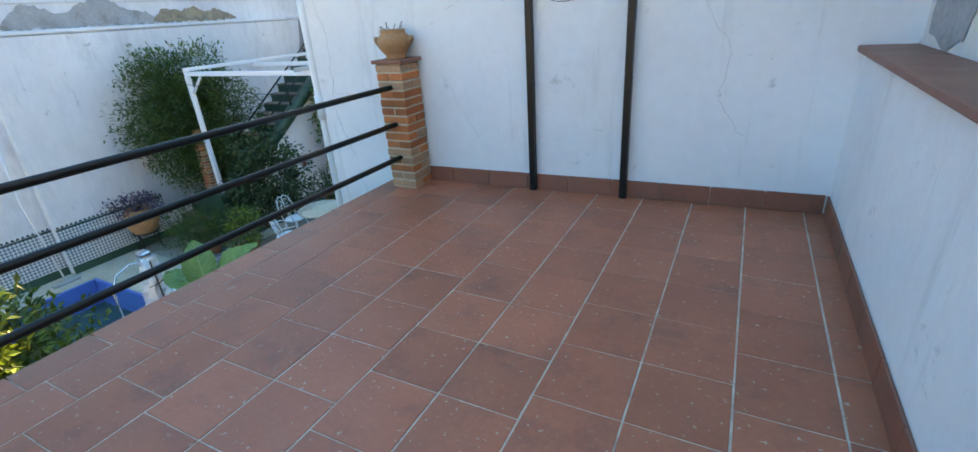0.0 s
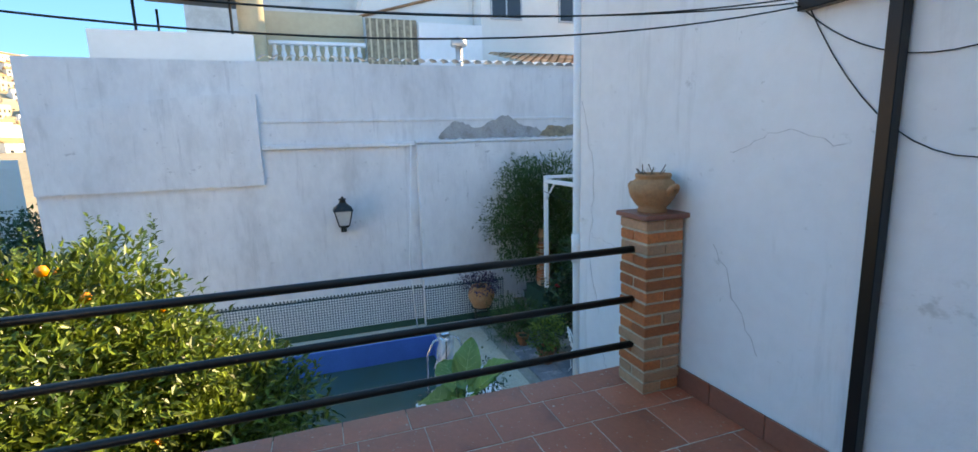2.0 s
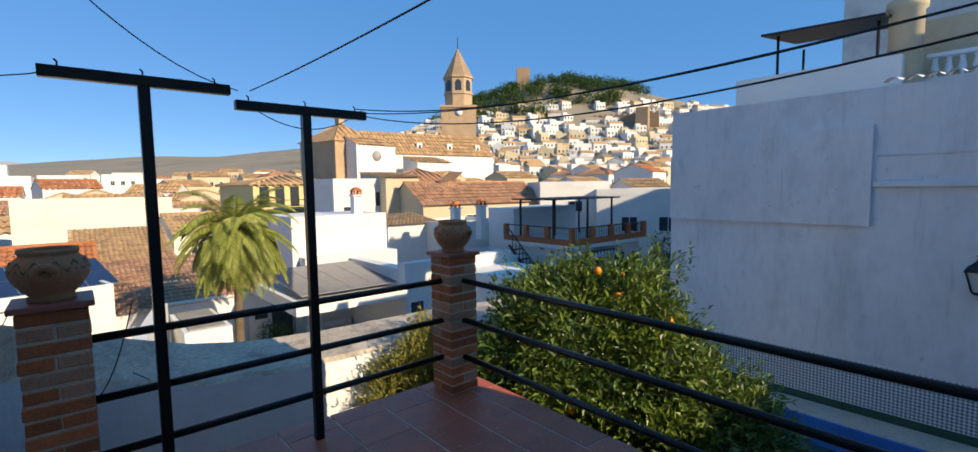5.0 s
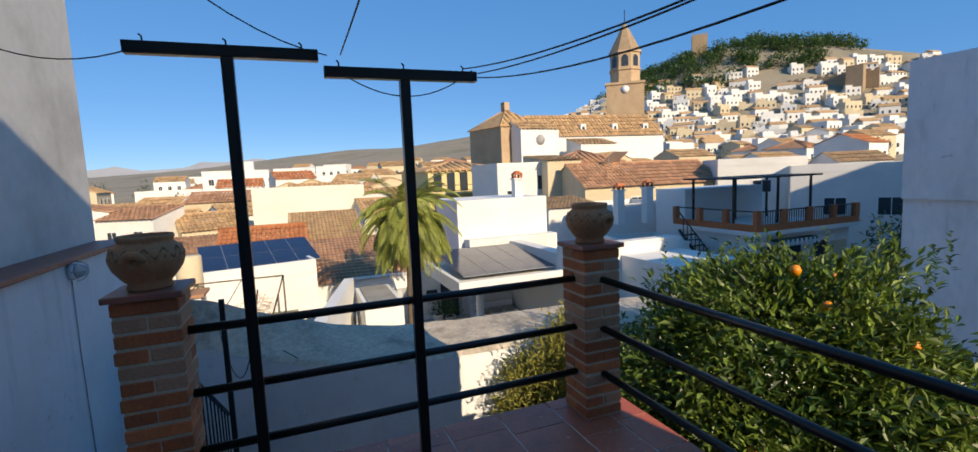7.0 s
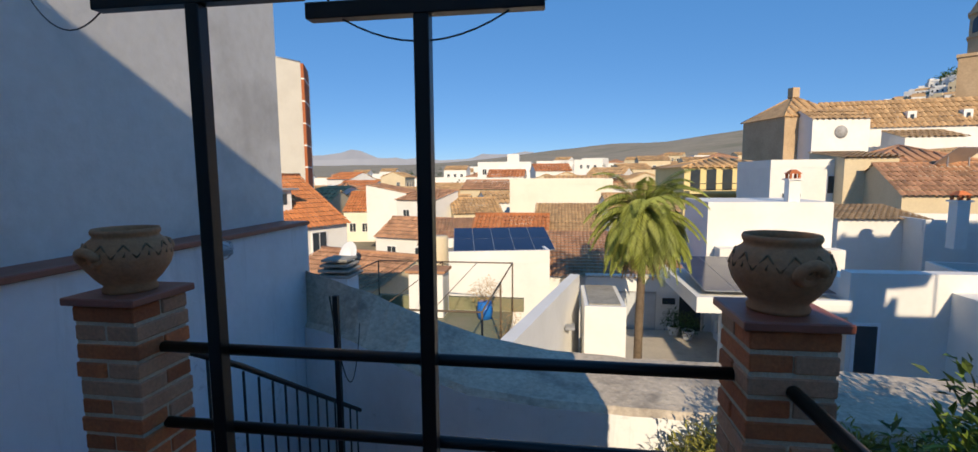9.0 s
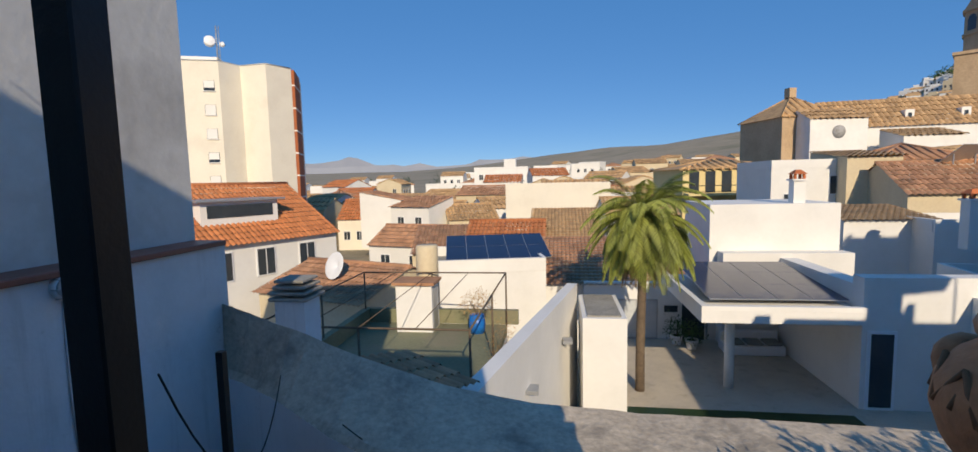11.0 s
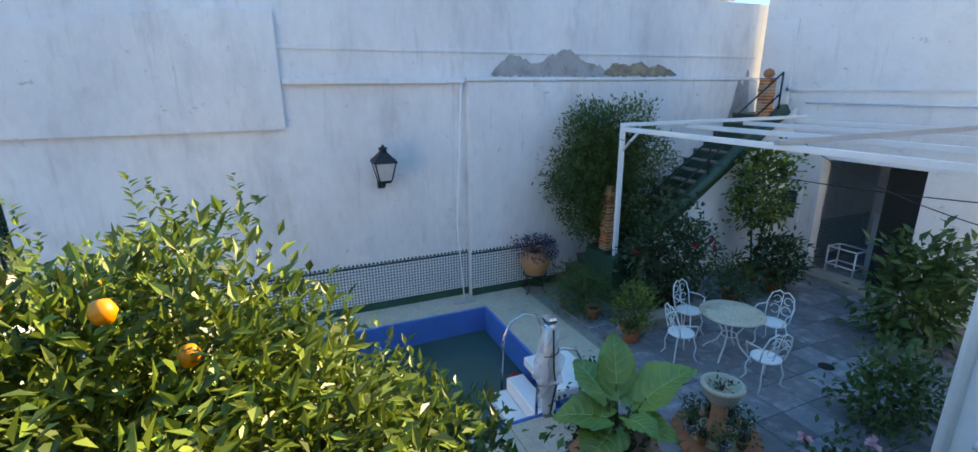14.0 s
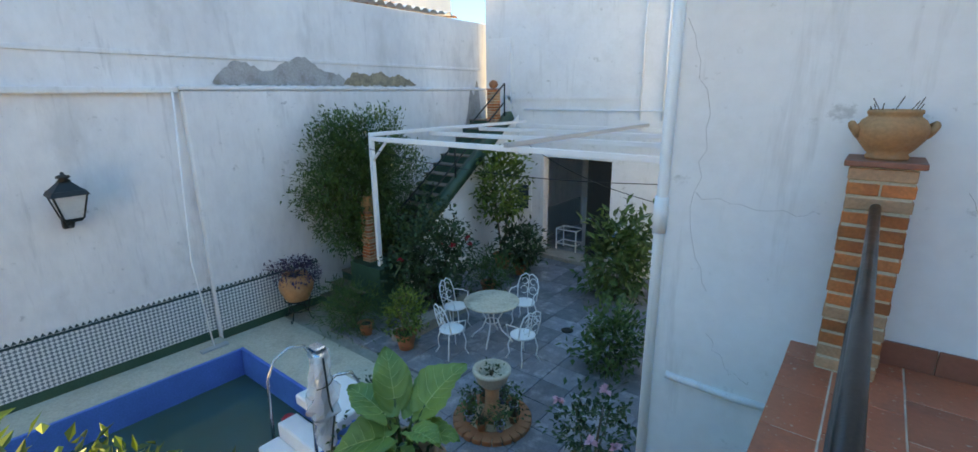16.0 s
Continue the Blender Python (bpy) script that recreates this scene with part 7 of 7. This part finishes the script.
for tries in range(9000):
    r, az = rt.uniform(28, 95), radians(rt.uniform(120, 236))
    x, y = -math.sin(az) * r, math.cos(az) * r
    if any(math.hypot(x - a, y - b) < c + 2.6 for a, b, c in taken) or (r < 60 and -37 < x < 4) or (r < 44 and x >= 4) or (x < -20 and y > -26):
        continue
    place(small, used_s, rt.randrange(3), pose(x, y, ground_z(x, y) + rt.uniform(-0.8, 1.4), 0, 0, rt.choice((0, 0, 90, 20, -20))))
    taken.append((x, y, 2.6))
    count += 1
    if count >= 70:
        break
for ob, f in zip(small, used_s):
    if not f:
        ob.matrix_basis = pose(-75, -150, ground_z(-75, -150))
hb = bmesh.new()
count = 0


def hillside_house(bm, x, y, z, w, d, h, rz, mi, tiled):
    """A small far house: walls, roof and windows in one joined mesh."""
    m = pose(x, y, z, 0, 0, rz)
    n0 = len(bm.verts)
    bm.faces.ensure_lookup_table()
    f0 = len(bm.faces)
    box(bm, -w / 2, -d, 0, w / 2, 0, h)
    if tiled:
        a = [bm.verts.new(p) for p in ((-w / 2 - 0.3, 0.3, h - 0.1), (w / 2 + 0.3, 0.3, h - 0.1), (w / 2 + 0.3, -d / 2, h + 1.5), (-w / 2 - 0.3, -d / 2, h + 1.5), (w / 2 + 0.3, -d, h - 0.1), (-w / 2 - 0.3, -d, h - 0.1))]
        tiles = [bm.faces.new((a[0], a[1], a[2], a[3])), bm.faces.new((a[3], a[2], a[4], a[5])), bm.faces.new((a[0], a[3], a[5])), bm.faces.new((a[1], a[4], a[2]))]
    else:
        box(bm, -w / 2, -0.2, h, w / 2, 0.02, h + 0.7)
        box(bm, -w * 0.1, -d, h, w * 0.35, -d * 0.55, h + 2.3)
        tiles = []
    glass = []
    k = int(w / 2.3)
    for r_ in range(2 if h > 5 else 1):
        for q in range(k):
            u = -w / 2 + w * (q + 0.5) / k
            n1 = len(bm.faces)
            box(bm, u - 0.45, 0.0, 1.0 + 2.7 * r_, u + 0.45, 0.06, 2.3 + 2.7 * r_)
            glass.append(n1)
    bm.verts.ensure_lookup_table()
    bm.faces.ensure_lookup_table()
    for v in bm.verts[n0:]:
        v.co = m @ v.co
    for f in bm.faces[f0:]:
        f.material_index = mi
    for f in tiles:
        f.material_index = 2
    for n1 in glass:
        for f in bm.faces[n1:n1 + 6]:
            f.material_index = 3


spots_h = []
for tries in range(9000):
    a, b = rt.uniform(-440, -150), rt.uniform(-410, -40)
    g = ground_z(a, b)
    if g > 60 or g < 2 or math.hypot(a, b) < 185 or any(math.hypot(a - q[0], b - q[1]) < 8.2 for q in spots_h) or any(math.hypot(a - q[0], b - q[1]) < 8 for q in taken):
        continue
    if abs((a + 295) * 0.926 + (b + 200) * 0.377) < 9 and -235 < b < -165:
        continue
    hillside_house(hb, a, b, g - 1.5, rt.uniform(6, 11), rt.uniform(5, 7), rt.uniform(4.5, 7.5), rt.choice((-50, -38, -30, -20, -10)), 1 if rt.random() < 0.26 else 0, rt.random() < 0.48)
    spots_h.append((a, b))
    count += 1
    if count >= 520:
        break
tagged(new("hillside_houses", mesh_of("hillside_houses", hb, [M_TOWNWHITE, M_CREAM, M_ROOF_OCHRE, M_GLASSDARK])), "crowded small white houses climbing the castle hill", "houses", kind="stuff")
for ob, f in zip(var, used):
    if not f:
        ob.matrix_basis = pose(-60, -140, ground_z(-60, -140))
# pine wood on the hill and scattered trees
bm = bmesh.new()
for k in range(400):
    a = rt.uniform(0, 6.28)
    rr = 98 * rt.random() ** 0.5
    x, y = -332 + rr * math.cos(a), -312 + rr * math.sin(a)
    g = ground_z(x, y)
    if g < 42 or math.hypot(x + 323, y + 320) < 20:
        continue
    s = rt.uniform(3.0, 5.5)
    crown(bm, (x, y, g + s * 0.8), (s, s, s * 0.75), 150, 1.7, 1.0, 300 + k, 2.0, 0.4, 0.4)
far = new("hill_pine_wood", mesh_of("hill_pine_wood", bm, M_LEAF_MID))
tagged(far, "dark green pine wood covering the castle hill", "wood", kind="stuff")
bm = bmesh.new()
for k in range(110):
    r, az = rt.uniform(95, 330), radians(rt.uniform(115, 232))
    x, y = -math.sin(az) * r, math.cos(az) * r
    if any(math.hypot(x - a, y - b) < 5 for a, b, c in taken):
        continue
    s = rt.uniform(1.2, 2.6)
    crown(bm, (x, y, ground_z(x, y) + s * 1.6), (s, s, s * 1.3), 120, 0.7, 0.4, 500 + k, 2.0, 0.4, 0.4)
tagged(new("town_trees", mesh_of("town_trees", bm, M_LEAF_DARK)), "scattered dark green trees between the houses", "trees", kind="stuff")

# far ridges, their aerial haze painted in as a pale bluish grey
M_RIDGE_HAZE = surf("ridge_with_haze", (0.30, 0.33, 0.40), (0.23, 0.26, 0.33), 0.002, 1.0, 0, 1, fine=0)
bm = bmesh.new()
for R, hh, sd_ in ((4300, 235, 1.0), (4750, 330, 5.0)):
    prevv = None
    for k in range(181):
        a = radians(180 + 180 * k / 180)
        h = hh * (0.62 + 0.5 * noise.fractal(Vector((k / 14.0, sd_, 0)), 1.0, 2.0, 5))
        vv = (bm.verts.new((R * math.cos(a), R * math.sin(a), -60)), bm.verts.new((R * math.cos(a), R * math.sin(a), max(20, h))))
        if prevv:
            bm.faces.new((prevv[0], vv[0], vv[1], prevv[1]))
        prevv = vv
struct("backdrop", bm, M_RIDGE_HAZE, "distant mountain ridges with bluish haze painted into the colour", "mountains")

# ---------- palm ----------
pm = thing("palm_tree", "tall palm with drooping green fronds and dry skirt", "palm tree", (-5.25, -16.4, -6.2))
tp_ = (-0.2, -0.6, 6.0)
bm = bmesh.new()
tube(bm, [(0, 0, 0), (-0.02, -0.1, 1.5), (-0.1, -0.3, 3.5), (-0.2, -0.55, 5.6), tp_], 0.17, 10, True, 0.14)
part("trunk", bm, M_BARK, pm)
rp_ = random.Random(77)


def frond(bm, base, az, el, L, droop, w):
    d = Vector((math.cos(az) * math.cos(el), math.sin(az) * math.cos(el), math.sin(el)))
    p, prevp = Vector(base), None
    n = 22
    for k in range(n):
        q = p.copy()
        d = (d + Vector((0, 0, -droop / n))).normalized()
        p = p + d * L / n
        s = d.cross(Vector((0, 0, 1)))
        s = s.normalized() if s.length > 1e-3 else Vector((1, 0, 0))
        if k > 2:
            ww = w * math.sin(math.pi * (0.12 + 0.83 * k / n))
            for sg in (-1, 1):
                for e in (0, 0.5):
                    leaf(bm, q + (p - q) * e, s * sg + d * 0.7 - Vector((0, 0, 0.35)), Vector((0, 0, 1)), ww * rp_.uniform(0.85, 1.1), 0.05)
        leaf(bm, q, d, Vector((0, 0, 1)), L / n * 1.2, 0.035)


for k in range(105):
    bm = bmesh.new()
    frond(bm, Vector(tp_) + Vector((0, 0, rp_.uniform(-0.1, 0.25))), rp_.uniform(0, 6.28), rp_.uniform(-0.5, 1.35), rp_.uniform(2.2, 2.9), rp_.uniform(1.8, 2.9), 0.52)
    part("frond", bm, M_PALM, pm)
for k in range(26):
    bm = bmesh.new()
    frond(bm, Vector(tp_) + Vector((0, 0, -0.15)), rp_.uniform(0, 6.28), rp_.uniform(-1.2, -0.6), rp_.uniform(1.7, 2.4), 1.8, 0.22)
    part("dry_frond", bm, M_PALM_DRY, pm, "dry brown hanging frond")


# ---------- floor and wall tiles of the terrace ----------
rf9 = random.Random(9)
TW = 0.335
xs = [-0.003 - TW * k for k in range(9)]
tiles_by_w = {}


def lay(xc, w, y0, l):
    key = (round(w, 3), round(l, 3))
    if key not in tiles_by_w:
        tiles_by_w[key] = tile_mesh(w - 0.0075, l - 0.0042)
    t = part("tile", tiles_by_w[key], None, terrace_slab)
    t.matrix_basis = pose(xc + rf9.uniform(-0.0008, 0.0008), y0 + l / 2, rf9.uniform(-0.0012, 0.0004), rf9.uniform(-0.12, 0.12), rf9.uniform(-0.12, 0.12), rf9.uniform(-0.12, 0.12))


bands = [(xs[k] - TW / 2, TW) for k in range(8)] + [((xs[8] - 2.955) / 2, xs[8] + 2.955)]
for i, (xc, w) in enumerate(bands):
    y = YB - rf9.choice((0.12, 0.2, 0.27, 0.335))
    lay(xc, w, y, YB - y)
    while y > YF + 0.01:
        l = min(TW, y - YF)
        y -= l
        if l > 0.04:
            lay(xc, w, y, l)
y = YB
while y > YF + 0.05:
    l = min(TW, y - YF)
    y -= l
    lay(0.058, 0.122, y, l)
    lay(-3.06, 0.21, y, l)
for k in range(9):
    lay(-0.003 - TW * (k + 0.5), TW, YF - 0.06, 0.08)
sk = tagged(new("skirting", mesh_of("skirting", mbox(-2.78, YB - 0.006, 0, XP - 0.02, YB - 0.001, 0.10), M_GROUT)), "terracotta tile skirting along the terrace walls", "skirting", kind="structure")
sk.matrix_basis = ASKEW
mk = mesh_of("tile", mbox(-0.165, -0.006, 0, 0.165, 0.006, 0.125, 0.002), M_SKIRT)
for k in range(9):
    t = part("tile", mk, None, sk)
    t.matrix_basis = pose(XP - 0.19 - 0.334 * k, YB - 0.011, 0.001, 0, 0, rf9.uniform(-0.2, 0.2))
for k in range(11):
    t = part("tile", mk, None, sk)
    t.matrix_basis = ASKEW.inverted() @ pose(XP - 0.008, YB - 0.19 - 0.334 * k, 0.001, 0, 0, 90 + rf9.uniform(-0.2, 0.2))
# stone slabs of the courtyard
SL = 0.5
msl = mesh_of("slab", mbox(-SL / 2 + 0.004, -SL / 2 + 0.004, -0.05, SL / 2 - 0.004, SL / 2 - 0.004, 0, 0.004), M_SLATE)
part("mortar_bed", mbox(-7.69, 4.6, ZC - 0.34, XE, 11.9, ZC - 0.045), M_GREYWALL, court_bed)
part("mortar_bed", mbox(-11.7, 5.46, ZC - 0.34, -7.692, 11.9, ZC - 0.045), M_GREYWALL, court_bed)
part("mortar_bed", mbox(-6.94, -1.9, ZC - 0.34, XE, 4.597, ZC - 0.045), M_GREYWALL, court_bed)
for i in range(16):
    for j in range(27):
        x, y = -11.4 + SL * (i + 0.5), -1.8 + SL * (j + 0.5)
        if (y > 5.7 and x > -10.5 and x < -4.1) or (4.75 < y < 5.7 and -7.5 < x < -4.1) or (y < 4.8 and x > -6.7 and x < -3.4 and y > 1.0):
            part("slab", msl, None, court_bed).matrix_basis = pose(x, y, ZC + rf9.uniform(-0.002, 0.002))
